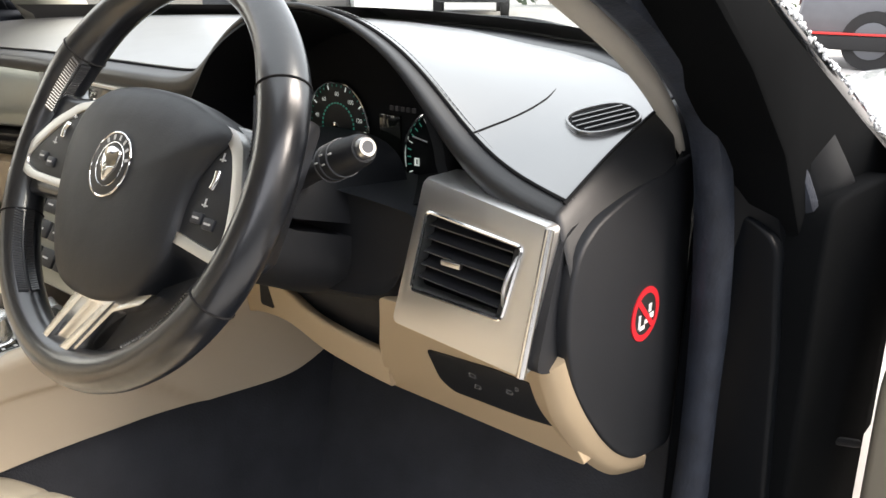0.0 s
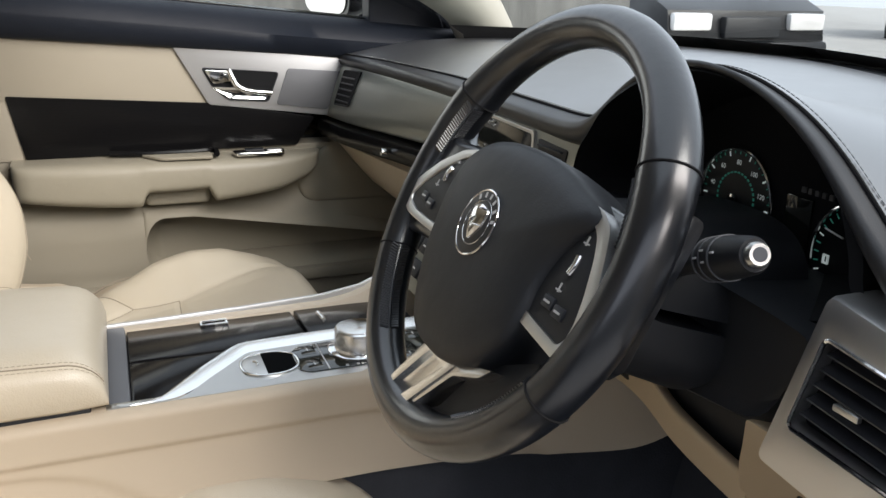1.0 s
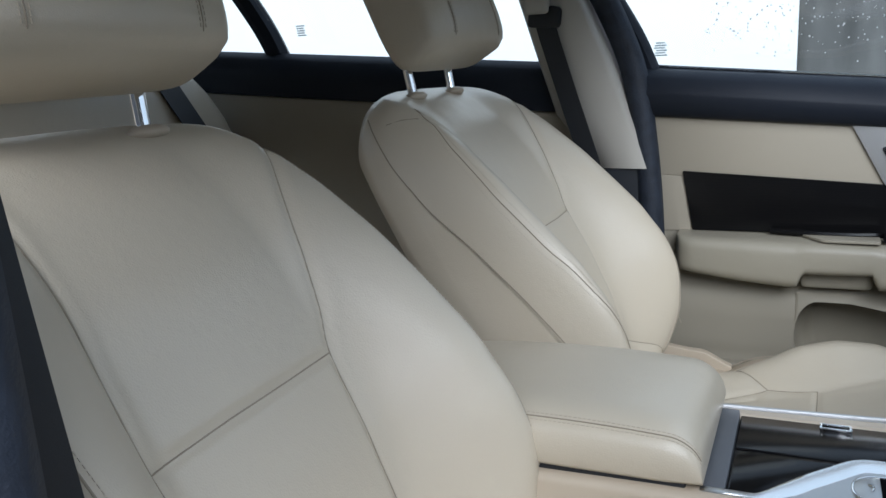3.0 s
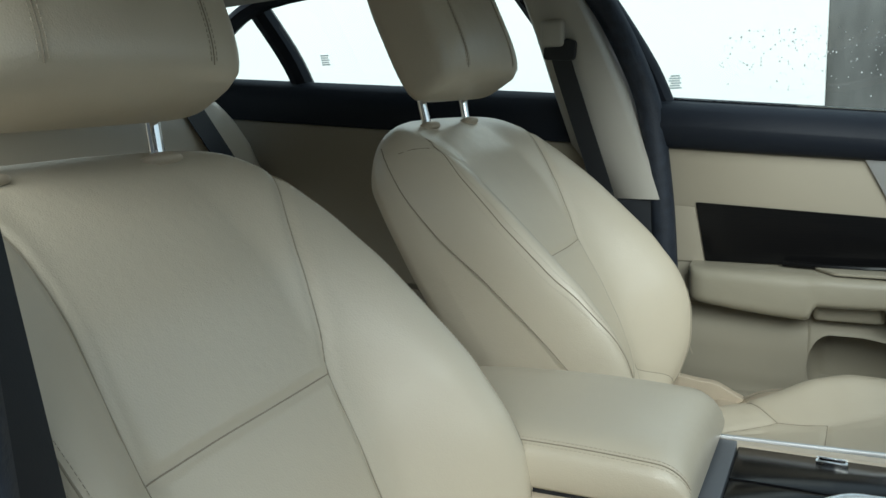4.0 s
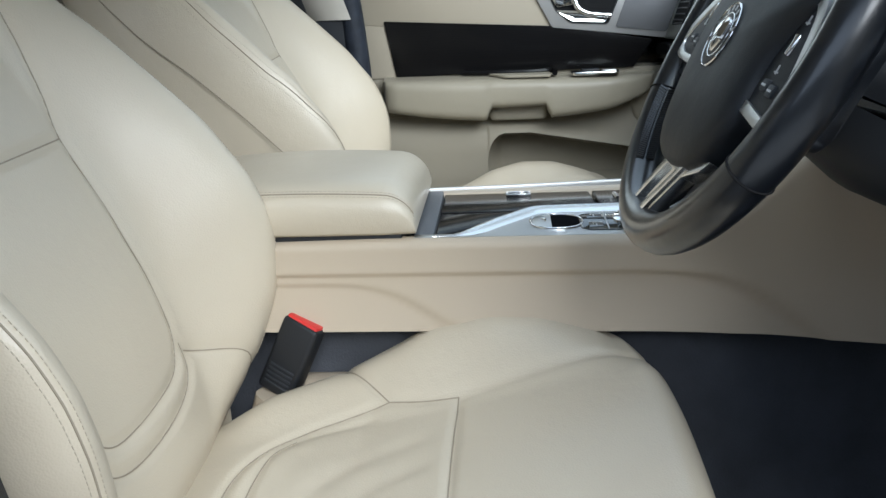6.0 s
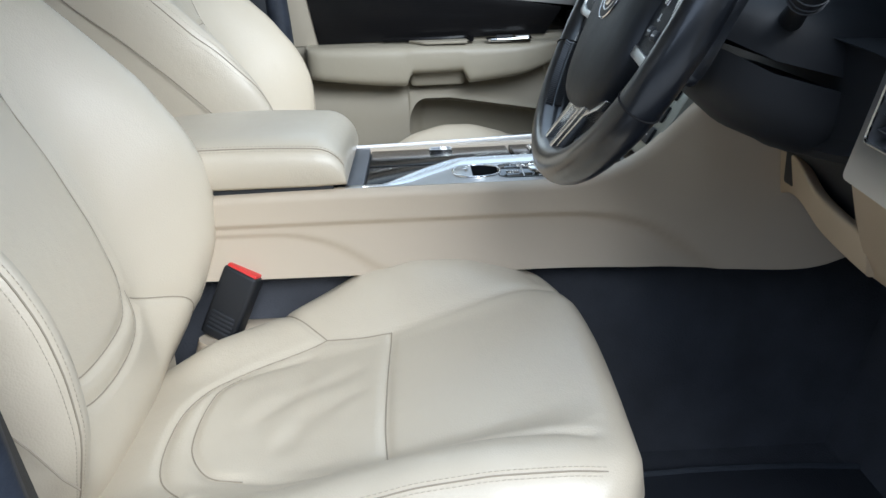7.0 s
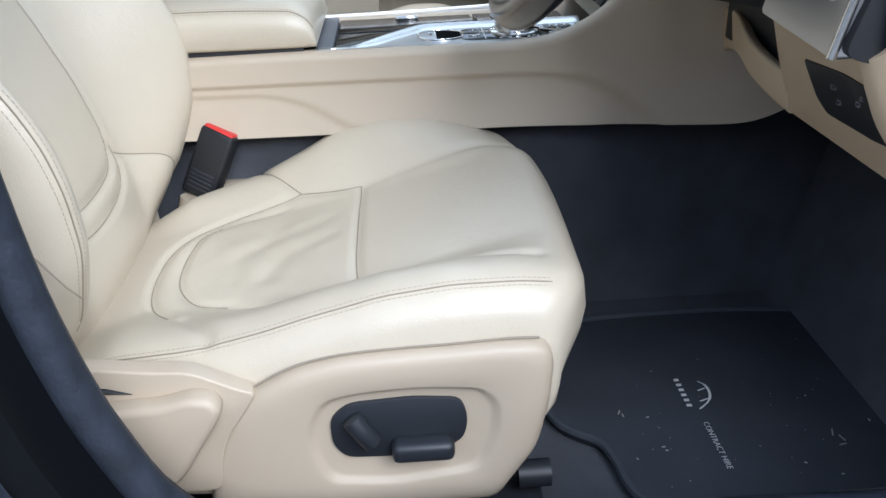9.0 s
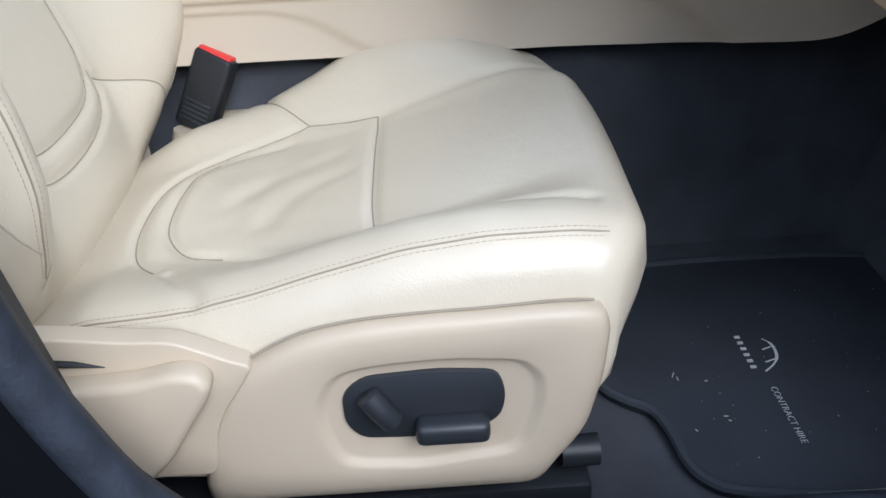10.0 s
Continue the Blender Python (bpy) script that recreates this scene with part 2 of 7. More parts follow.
def rounded(pts, r, seg=4):
    """An outline in the plane with its corners rounded."""
    out = []
    n = len(pts)
    for i in range(n):
        p, a, c = Vector(pts[i]), Vector(pts[i - 1]), Vector(pts[(i + 1) % n])
        da, dc = (a - p), (c - p)
        k = min(r, da.length * 0.45, dc.length * 0.45)
        s, e = p + da.normalized() * k, p + dc.normalized() * k
        for j in range(seg + 1):
            t = j / seg
            out.append(tuple((1 - t) ** 2 * s + 2 * t * (1 - t) * p + t * t * e))
    return out


def frame_ring(outer, inner, axis, a, c, b=0.002):
    """A flat frame between two outlines with the same number of points."""
    def at(p, q):
        return {"x": (q, p[0], p[1]), "y": (p[0], q, p[1]), "z": (p[0], p[1], q)}[axis]
    n = len(outer)
    V = [at(p, a) for p in outer] + [at(p, a) for p in inner] + [at(p, c) for p in outer] + [at(p, c) for p in inner]
    F = []
    for i in range(n):
        k = (i + 1) % n
        F += [(i, k, n + k, n + i), (2 * n + i, 2 * n + k, 3 * n + k, 3 * n + i), (i, k, 2 * n + k, 2 * n + i), (n + i, n + k, 3 * n + k, 3 * n + i)]
    return bevel(clean(from_lists(V, F)), b, 2)


def disc(center, normal, r, depth=0.002, n=28, b=0.0005):
    bm = bmesh.new()
    bmesh.ops.create_cone(bm, cap_ends=True, segments=n, radius1=r, radius2=r, depth=depth)
    q = Vector(normal).to_track_quat("Z", "Y").to_matrix().to_4x4()
    bmesh.ops.transform(bm, matrix=Matrix.Translation(center) @ q, verts=bm.verts)
    return bevel(bm, b, 2)


def shift(bm, m):
    bmesh.ops.transform(bm, matrix=m, verts=bm.verts)
    return clean(bm)


def origin_of(ob):
    while ob.parent:
        ob = ob.parent
    return Vector(ob.location)


def finish(name, bm, material, sharp=38):
    me = bpy.data.meshes.new(name)
    bm.to_mesh(me)
    bm.free()
    me.materials.append(material)
    me.polygons.foreach_set("use_smooth", [True] * len(me.polygons))
    me.set_sharp_from_angle(angle=radians(sharp))
    return me


def part(name, bm, material, parent, label="", sharp=38):
    """One mesh object under a thing or a part, given in world coordinates."""
    o = origin_of(parent)
    if o.length > 0:
        bmesh.ops.translate(bm, vec=-o, verts=bm.verts)
    ob = new(name, finish(name, bm, material, sharp))
    ob.parent = parent
    return tagged(ob, label)


def thing(name, at, label, category, group="", kind=""):
    ob = new(name)
    ob.location = at
    ob.empty_display_size = 0.05
    return tagged(ob, label, category, group, kind)


def single(name, bm, material, label, category, group="", kind="", sharp=38):
    ob = new(name, finish(name, bm, material, sharp))
    return tagged(ob, label, category, group, kind)


def ease(pairs):
    """A smooth curve through the pairs (monotone blend between neighbours)."""
    xs, ys = np.array([p[0] for p in pairs]), np.array([p[1] for p in pairs])
    fine = np.linspace(xs[0], xs[-1], 241)
    vals = np.interp(fine, xs, ys)
    k = np.hanning(19)
    k /= k.sum()
    pad = np.concatenate([2 * vals[0] - vals[9:0:-1], vals, 2 * vals[-1] - vals[-2:-11:-1]])
    sm = np.convolve(pad, k, "valid")
    return lambda v: float(np.interp(v, fine, sm))


def bump_step(t):
    t = min(1.0, max(0.0, t))
    return t * t * (3 - 2 * t)


def groove(lines, depth, width):
    """How far a surface dips at (a, b) by the polylines drawn on it."""
    fine = [[(p.x, p.y) for p in smooth_path([(a, b, 0) for a, b in l], 5)] for l in lines]
    A = np.array([l[i] for l in fine for i in range(len(l) - 1)], float)
    D = np.array([l[i + 1] for l in fine for i in range(len(l) - 1)], float) - A
    DD = (D * D).sum(1) + 1e-12

    def f(a, b):
        q = np.array((a, b)) - A
        t = np.clip((q * D).sum(1) / DD, 0, 1)
        r = q - D * t[:, None]
        return depth * math.exp(-float((r * r).sum(1).min()) / width ** 2)
    return f


def stitches(path, step, length, r):
    """Short threads along a path, as one mesh."""
    P = [Vector(p) for p in path]
    acc, nxt = 0.0, step
    out = bmesh.new()
    vs, fs = [], []
    for i in range(len(P) - 1):
        d = P[i + 1] - P[i]
        L = d.length
        if L < 1e-7:
            continue
        while acc + L >= nxt:
            c = P[i] + d * ((nxt - acc) / L)
            u = d.normalized()
            s = u.orthogonal().normalized()
            t = u.cross(s)
            b0 = len(vs)
            for e in (-0.5, 0.5):
                for k in range(4):
                    vs.append(c + u * (e * length) + s * (r * math.cos(k * math.pi / 2)) + t * (r * math.sin(k * math.pi / 2)))
            fs += [(b0 + k, b0 + (k + 1) % 4, b0 + 4 + (k + 1) % 4, b0 + 4 + k) for k in range(4)] + [(b0, b0 + 1, b0 + 2, b0 + 3), (b0 + 7, b0 + 6, b0 + 5, b0 + 4)]
            nxt += step
        acc += L
    out.free()
    return from_lists(vs, fs)


# ---- car body and the ground outside ----

ASPHALT = mat("pale_concrete", (0.42, 0.41, 0.39), 0.75, grain=0.8, grain_size=150, vary=0.25, vary_size=2)
single("ground", block(-40, 40, -40, 40, -0.3, 0.0, 0), ASPHALT, "pale grey concrete yard, damp and worn", "ground", kind="structure")

# floor pan with raised tunnel, sill and toe board
single("floor", merge(
    block(-0.72, 0.70, -1.6, 0.62, 0.22, 0.285, 0.004),
    prism([(-0.60, 0.28), (0.62, 0.28), (0.62, 0.70), (0.50, 0.68), (0.36, 0.292), (-0.60, 0.29)], "x", -0.70, 0.68, 0.01)), CARPET,
    "black carpet over the floor pan and toe board", "carpet", kind="structure")
single("tunnel", loft([[Vector((0.06 + s * (w), y, z)) for s, w, z in ((-1, 0.16, 0.28), (-1, 0.125, 0.50), (-1, 0.10, 0.585), (1, 0.03, 0.585), (1, 0.045, 0.50), (1, 0.08, 0.28))] for y in (-1.2, -0.6, -0.2, 0.2, 0.55)]),
       CARPET, "black carpeted transmission tunnel under the console", "carpet", kind="structure")

# side with the open doorway: sill, pillars and roof rail along one path
APERTURE = [(0.27, 0.430), (0.300, 0.50), (0.318, 0.62), (0.318, 0.742), (0.308, 0.826), (0.292, 0.895), (0.267, 0.936), (0.22, 0.973), (0.142, 1.015), (-0.06, 1.098), (-0.28, 1.180), (-0.40, 1.205),
            (-0.425, 1.19), (-0.42, 1.12), (-0.412, 1.05), (-0.408, 0.95), (-0.405, 0.80), (-0.397, 0.68), (-0.384, 0.60), (-0.367, 0.54), (-0.338, 0.478), (-0.28, 0.438), (-0.1, 0.430), (0.1, 0.428)]
mid = Vector((-0.07, 0.78))


def band(path, prof):
    """A band swept round the doorway: profile of (x, how far outward from the opening)."""
    P = smooth_path([(0, p[0], p[1]) for p in path], 4, True)
    m = len(P)
    rings = []
    for i in range(m):
        d = (P[(i + 1) % m] - P[i - 1]).normalized()
        out = Vector((0, -d.z, d.y))
        if out.dot(Vector((0, P[i].y - mid.x, P[i].z - mid.y))) < 0:
            out = -out
        k = 1.0
        if P[i].y > 0.0:
            k = 1.25 - 0.80 * bump_step((P[i].z - 0.80) / 0.16)
        q = 1.0 - 0.45 * (bump_step((P[i].z - 0.80) / 0.16) if P[i].y > -0.02 else 0.0)
        rings.append([Vector((0.70 + (x - 0.70) * (q if x > 0.70 else 1), P[i].y, P[i].z)) + out * (o * (k if o > 0.012 else 1)) for x, o in prof])
    rings.append(rings[0])
    bm = loft(rings, True, False)
    bmesh.ops.remove_doubles(bm, verts=bm.verts, dist=1e-6)
    return clean(bm)


body = thing("body_side", (0.75, 0, 0.0), "black painted body side round the open doorway", "car body", kind="structure")
part("door_seal", band(APERTURE, [(0.690 + 0.016 * math.cos(a), 0.005 + 0.016 * math.sin(a)) for a in np.linspace(0, 2 * math.pi, 9)[:-1]]), RUBBER, body, "black rubber door seal", 50)
part("jamb", band(APERTURE, [(0.672, 0.008), (0.700, 0.010), (0.712, 0.020), (0.735, 0.024), (0.745, 0.044), (0.756, 0.050), (0.759, 0.058), (0.759, 0.12), (0.66, 0.12)]), JAMB, body, "black painted door jamb with stepped edges")
part("hinge_pillar", prism(rounded([(0.335, 0.30), (0.335, 0.82), (0.345, 0.868), (0.40, 0.868), (0.52, 0.86), (0.60, 0.84), (0.60, 0.30)], 0.02, 3), "x", 0.66, 0.765, 0.012, 3), HINGE_PAINT, body, "black painted hinge pillar")
part("hinge_face", prism(rounded([(0.662, 0.44), (0.735, 0.44), (0.752, 0.60), (0.744, 0.75), (0.735, 0.84), (0.70, 0.86), (0.668, 0.80)], 0.015, 3), "y", 0.322, 0.345, 0.008, 3), JAMB, body, "raised face of the hinge pillar")
part("outer_seal", band(APERTURE, [(0.752 + 0.007 * math.cos(a), 0.047 + 0.008 * math.sin(a)) for a in np.linspace(0, 2 * math.pi, 8)[:-1]]), RUBBER, body, "second rubber seal on the jamb", 50)
part("sill_tread", block(0.655, 0.683, -0.40, 0.40, 0.28, 0.412, 0.010, 3), BLACK, body, "black plastic sill tread")
part("sill_plate", block(0.662, 0.681, 0.085, 0.40, 0.406, 0.4165, 0.002), ALU, body, "bright sill plate")
part("sill_skin", block(0.79, 0.86, -2.0, 0.60, 0.18, 0.37, 0.02, 3), PAINT, body, "black painted outer sill")
part("wing_pillar", prism(rounded([(0.16, 1.047), (0.215, 1.017), (0.287, 0.987), (0.376, 0.952), (0.475, 0.912), (0.57, 0.875), (0.74, 0.802), (0.74, 0.50), (0.34, 0.50), (0.34, 0.84), (0.285, 0.91), (0.205, 0.975), (0.13, 1.022)], 0.006, 2), "x", 0.690, 0.745, 0.004, 2), HINGE_PAINT, body, "black painted pillar foot behind the doorway")
part("wing_edge", tube(smooth_path([(0.735, 0.16, 1.050), (0.735, 0.215, 1.020), (0.735, 0.287, 0.990), (0.735, 0.376, 0.955), (0.735, 0.475, 0.915), (0.735, 0.57, 0.878), (0.735, 0.74, 0.805)], 5), 0.011, 14), PAINT, body, "wet gloss edge of the wing")
# pillar trim edge, seen beside the seat
part("pillar_trim", loft([[Vector((x, yb + dy, z)) for x, dy in ((0.673, 0.0), (0.660, -0.038), (0.610, -0.12), (0.610, -0.16), (0.665, -0.11))] for z, yb in ((0.62, -0.398), (0.80, -0.410), (0.95, -0.412), (1.05, -0.414), (1.20, -0.435))]), PILLAR_CLOTH, body, "pale cloth trim of the middle pillar")
dbelt = thing("seat_belt", (0.63, -0.44, 0.50), "black seat belt hanging beside the driver seat", "seat belt", group="seat belts")
part("strap", loft([[Vector((0.613 + dx, -0.464 - 0.153 * (z - 0.896) + dy, z)) for dx, dy in ((0, 0), (0.038, 0.008), (0.038, 0.0055), (0, -0.0025))] for z in (0.50, 0.7, 0.9, 1.05, 1.2)]), BLACK, dbelt)

# roof, headliner and pillars that close the car
roof = thing("roof", (0, -0.6, 1.36), "car roof with pale headliner", "car roof", kind="structure")
part("headliner", loft([[Vector((x, y, 1.335 - 0.06 * (x / 0.7) ** 2 - dz - (0.0 if k == 0 else -0.012))) for x, k in [(q, 0) for q in np.linspace(-0.62, 0.62, 11)] + [(q, 1) for q in np.linspace(0.62, -0.62, 11)]] for y, dz in ((-0.22, 0.055), (-0.4, 0.02), (-0.9, 0.0), (-1.4, 0.02), (-1.75, 0.07))]), HEADLINER, roof)
part("roof_skin", loft([[Vector((x, y, 1.37 - 0.06 * (x / 0.7) ** 2 - dz - (0.0 if k == 0 else -0.012))) for x, k in [(q, 0) for q in np.linspace(-0.66, 0.66, 11)] + [(q, 1) for q in np.linspace(0.66, -0.66, 11)]] for y, dz in ((-0.20, 0.055), (-0.4, 0.02), (-0.9, 0.0), (-1.4, 0.02), (-1.78, 0.07))]), PAINT, roof)
# windscreen pillar trims
for s, lab in ((1, "ivory windscreen pillar trim by the open door"), (-1, "ivory windscreen pillar trim by the passenger door")):
    pts = [(0.652, 0.322, 0.888), (0.651, 0.294, 0.928), (0.649, 0.243, 0.969), (0.645, 0.164, 1.013), (0.62, 0.0, 1.102), (0.57, -0.25, 1.235)]
    if s < 0:
        pts = [(-0.70, 0.505, 0.915), (-0.69, 0.475, 0.97), (-0.68, 0.425, 1.025), (-0.655, 0.28, 1.10), (-0.63, 0.06, 1.20), (-0.59, -0.2, 1.29)]
    P = smooth_path(pts, 6)
    rad = [0.006 + 0.0065 * min(1, i / 18) for i in range(len(P))] if s > 0 else [0.068] * len(P)
    single("pillar_trim", tube(P, rad, 16, flat=0.7), PILLAR_CLOTH, lab, "pillar trim", kind="structure")
# windscreen glass and cowl
foot_y = ease([(-0.75, 0.30), (-0.66, 0.43), (-0.5, 0.62), (-0.3, 0.75), (-0.12, 0.785), (0.05, 0.745), (0.26, 0.655), (0.45, 0.535), (0.55, 0.45), (0.62, 0.385), (0.72, 0.28)])


def screen_at(x, k, z, out=0.0):
    """Point on the windscreen, k from its foot (0) to its top edge (1)."""
    top_y = 0.86 - 1.05 * (x + 0.02) ** 2 - 0.98 * (1 - 0.25 * (x / 0.6) ** 2)
    return Vector((x, foot_y(x) + (top_y - foot_y(x)) * k - out, z))


ws = [[screen_at(x, k, z) for x in np.linspace(-0.66, 0.62, 21)] for k, z in ((0.0, 0.955), (0.33, 1.09), (0.66, 1.21), (1.0, 1.30))]
wg = single("windscreen", loft(ws, False, False), GLASS, "curved clear windscreen", "windscreen", kind="structure")
wg.visible_shadow = False
fr_ = [[screen_at(x, k, z, 0.004) for x in np.linspace(-0.66, 0.62, 33)] for k, z in ((-0.006, 0.942), (0.0, 0.956), (0.042, 0.9735))]
single("windscreen_border", loft(fr_, False, False), DARK_PRINT, "black printed border along the windscreen foot", "windscreen", kind="structure")
cowl = [[Vector((x, foot_y(x) + 0.05 + dy, z)) for x in np.linspace(-0.75, 0.72, 21)] for dy, z in ((-0.06, 0.925), (0.0, 0.940), (0.05, 0.932), (0.12, 0.91), (0.2, 0.87), (0.36, 0.80))]
single("cowl", loft(cowl, False, False), BLACK, "black plastic cowl below the windscreen", "cowl", kind="structure")
wipers = thing("windscreen_wipers", (0.0, 0.85, 0.93), "pair of black wipers resting on the glass", "wipers")
for x1 in (0.45, -0.15):
    part("wiper_arm", tube(smooth_path([(x1, foot_y(x1) + 0.07, 0.945), (x1 - 0.22, foot_y(x1 - 0.22) + 0.045, 0.962), (x1 - 0.45, foot_y(x1 - 0.45) + 0.05, 0.955)], 5), 0.008, 6), BLACK, wipers)
bonnet = [[Vector((x, 1.0 - 0.9 * (x / 0.8) ** 2 * 0.4 + dy, z - 0.10 * (x / 0.8) ** 2)) for x in np.linspace(-0.82, 0.80, 13)] for dy, z in ((0.0, 0.85), (0.05, 0.875), (0.4, 0.855), (0.9, 0.79), (1.1, 0.67), (1.12, 0.4))]
single("bonnet", loft(bonnet, False, False), PAINT, "black painted bonnet with wet sheen", "bonnet", kind="structure")

wing = [[Vector((x, y, z - 0.04 * max(0, y - 0.9))) for x, z in ((0.60, 0.900), (0.68, 0.905), (0.75, 0.895), (0.80, 0.865), (0.825, 0.80), (0.83, 0.60), (0.82, 0.40))] for y in (0.52, 0.56, 0.7, 1.0, 1.4, 1.8)]
WET = mat("wet_black_paint", (0.004, 0.006, 0.008), 0.12, coat=1.0, grain=1.0, grain_size=120, vary=0.1)
single("front_wing", loft(wing, False, False), WET, "black front wing beaded with rain", "car wing", kind="structure")

# rear bulkhead closes the cabin
single("parcel_shelf", block(-0.66, 0.62, -2.0, -1.62, 0.90, 0.97, 0.02), NAVY_PLASTIC, "dark rear parcel shelf", "shelf", kind="structure")
single("rear_screen", loft([[Vector((x, -1.98 + 0.2 * (x / 0.6) ** 2, 0.98)) for x in np.linspace(-0.6, 0.56, 9)], [Vector((x * 0.92, -1.68 + 0.1 * (x / 0.6) ** 2, 1.27)) for x in np.linspace(-0.6, 0.56, 9)]], False, False), GLASS, "sloping rear screen", "rear window", kind="structure").visible_shadow = False
single("rear_side", merge(block(0.64, 0.72, -1.95, -0.50, 0.28, 1.0, 0.02), block(0.60, 0.66, -1.9, -1.55, 0.98, 1.28, 0.02)), IVORY_TRIM, "ivory rear door trim on the near side", "door trim", kind="structure")
single("boot_wall", block(-0.70, 0.68, -2.05, -1.98, 0.28, 0.95, 0.01), NAVY_PLASTIC, "dark bulkhead behind the rear bench", "bulkhead", kind="structure")

# ---- seats ----
TILT_SIN, TILT_COS = 0.5026, 0.8645
hw_back = ease([(-0.13, 0.15), (-0.09, 0.205), (-0.04, 0.238), (0.03, 0.25), (0.2, 0.25), (0.3, 0.243), (0.38, 0.230), (0.44, 0.214), (0.47, 0.203), (0.49, 0.190), (0.503, 0.172), (0.512, 0.150), (0.520, 0.115), (0.526, 0.05)])
peak_back = ease([(-0.13, -0.075), (-0.104, -0.035), (-0.072, 0.020), (-0.045, 0.052), (-0.024, 0.075), (0.025, 0.105), (0.06, 0.117), (0.1, 0.122), (0.17, 0.116), (0.25, 0.096), (0.31, 0.08), (0.38, 0.056), (0.44, 0.030), (0.48, 0.003), (0.505, -0.022), (0.526, -0.055)])
ins_back = ease([(-0.13, -0.06), (-0.1, -0.030), (-0.05, -0.014), (0.0, -0.002), (0.03, 0.006), (0.08, 0.016), (0.15, 0.025), (0.23, 0.027), (0.35, 0.026), (0.42, 0.018), (0.48, -0.004), (0.505, -0.024), (0.526, -0.055)])
BACK_SEAMS = [
    [(-0.098, 0.02), (-0.088, 0.0), (-0.062, -0.019), (0.0, -0.024), (0.062, -0.019), (0.088, 0.0), (0.098, 0.02)],
    [(-0.100, 0.0), (-0.094, -0.028), (-0.062, -0.045), (0.0, -0.051), (0.062, -0.045), (0.094, -0.028), (0.100, 0.0)],
]
SEAM_IN = [(0.205, 0.462), (0.167, 0.405), (0.148, 0.359), (0.138, 0.318), (0.126, 0.267), (0.112, 0.228), (0.107, 0.18), (0.104, 0.124), (0.103, 0.07), (0.098, 0.02)]
SEAM_OUT = [(0.140, 0.475), (0.126, 0.44), (0.122, 0.40), (0.122, 0.36), (0.126, 0.32), (0.132, 0.27), (0.137, 0.223), (0.130, 0.18), (0.122, 0.124), (0.112, 0.07), (0.098, 0.02)]
SEAM_CROSS = [(0.103, -0.010), (0.122, -0.022), (0.155, -0.050), (0.185, -0.083)]
SEAMS = {}
for sd_ in (1, -1):
    right = SEAM_OUT if sd_ > 0 else SEAM_IN
    mid_v = right[6][1] if sd_ > 0 else 0.228
    mid_u = right[6][0] if sd_ > 0 else 0.112
    SEAMS[sd_] = [[(-0.112, 0.228), (-0.05, 0.227), (0.0, 0.2265), (0.05, 0.226), (mid_u, mid_v)]] + BACK_SEAMS + [right, [(-a, b) for a, b in SEAM_IN], SEAM_CROSS, [(-a, b) for a, b in SEAM_CROSS]]
DIP = {k: groove(v, 0.0042, 0.0055) for k, v in SEAMS.items()}


def back_w(u, v, sd=1):
    h = hw_back(v)
    a = min(1.0, abs(u) / h)
    i, p = ins_back(v), peak_back(v)
    if a < 0.87:
        w = i + (p - i) * bump_step((a - 0.44) / 0.43) + 0.006 * (1 - (a / 0.87) ** 2) * bump_step((0.47 - v) / 0.16)
    else:
        t = (a - 0.87) / 0.13
        w = p - (p - min(p, -0.0) + 0.045 * (1 if v < 0.44 else max(0.15, 1 - (v - 0.44) / 0.07))) * (1 - math.sqrt(max(0.0, 1 - t * t)))
    return w - DIP[sd](u, v)


def back_point(xc, side, u, v, lift=0.0):
    w = back_w(u, v, side) + lift
    return Vector((xc + side * u, -0.49 - TILT_SIN * v + TILT_COS * w, 0.6 + TILT_COS * v + TILT_SIN * w))


def seat_back(xc, side):
    rings = []
    vs = list(np.linspace(-0.13, 0.47, 150)) + [0.477, 0.484, 0.490, 0.496, 0.502, 0.507, 0.512, 0.516, 0.520, 0.523, 0.526]
    S = np.sin(np.linspace(-1, 1, 115) * math.pi / 2) * 0.25 + np.linspace(-1, 1, 115) * 0.75
    for v in vs:
        h = hw_back(v)
        ring = [back_point(xc, side, s * h, v) for s in S]
        t = bump_step((v - 0.43) / 0.096)
        deep = -0.105 * (1 - t) - 0.060 * t
        for q, d in ((1.0, 0.45), (0.99, 0.75), (0.96, 0.92), (0.88, 1.0), (0.5, 1.03), (0, 1.04), (-0.5, 1.03), (-0.88, 1.0), (-0.96, 0.92), (-0.99, 0.75), (-1.0, 0.45)):
            w = min(-0.03 - 0.026 * t, deep * d)
            ring.append(Vector((xc + side * q * h, -0.49 - TILT_SIN * v + TILT_COS * w, 0.6 + TILT_COS * v + TILT_SIN * w)))
        rings.append(ring)
    return loft(rings)


zc = ease([(-0.50, 0.470), (-0.46, 0.484), (-0.43, 0.494), (-0.40, 0.498), (-0.30, 0.502), (-0.2, 0.520), (-0.1, 0.546), (-0.03, 0.566), (0.03, 0.574)])
zb = ease([(-0.50, 0.475), (-0.46, 0.496), (-0.42, 0.516), (-0.34, 0.530), (-0.285, 0.543), (-0.24, 0.557), (-0.18, 0.573), (-0.12, 0.580), (-0.06, 0.578), (-0.02, 0.570), (0.03, 0.555)])
hw_left = ease([(-0.50, 0.14), (-0.44, 0.165), (-0.40, 0.185), (-0.35, 0.212), (-0.30, 0.230), (-0.25, 0.243), (-0.2, 0.25), (-0.12, 0.25), (-0.06, 0.236), (-0.03, 0.224), (0.03, 0.21)])
hw_cus = ease([(-0.50, 0.21), (-0.44, 0.23), (-0.35, 0.246), (-0.2, 0.25), (-0.12, 0.249), (-0.06, 0.245), (-0.03, 0.240), (0.03, 0.235)])
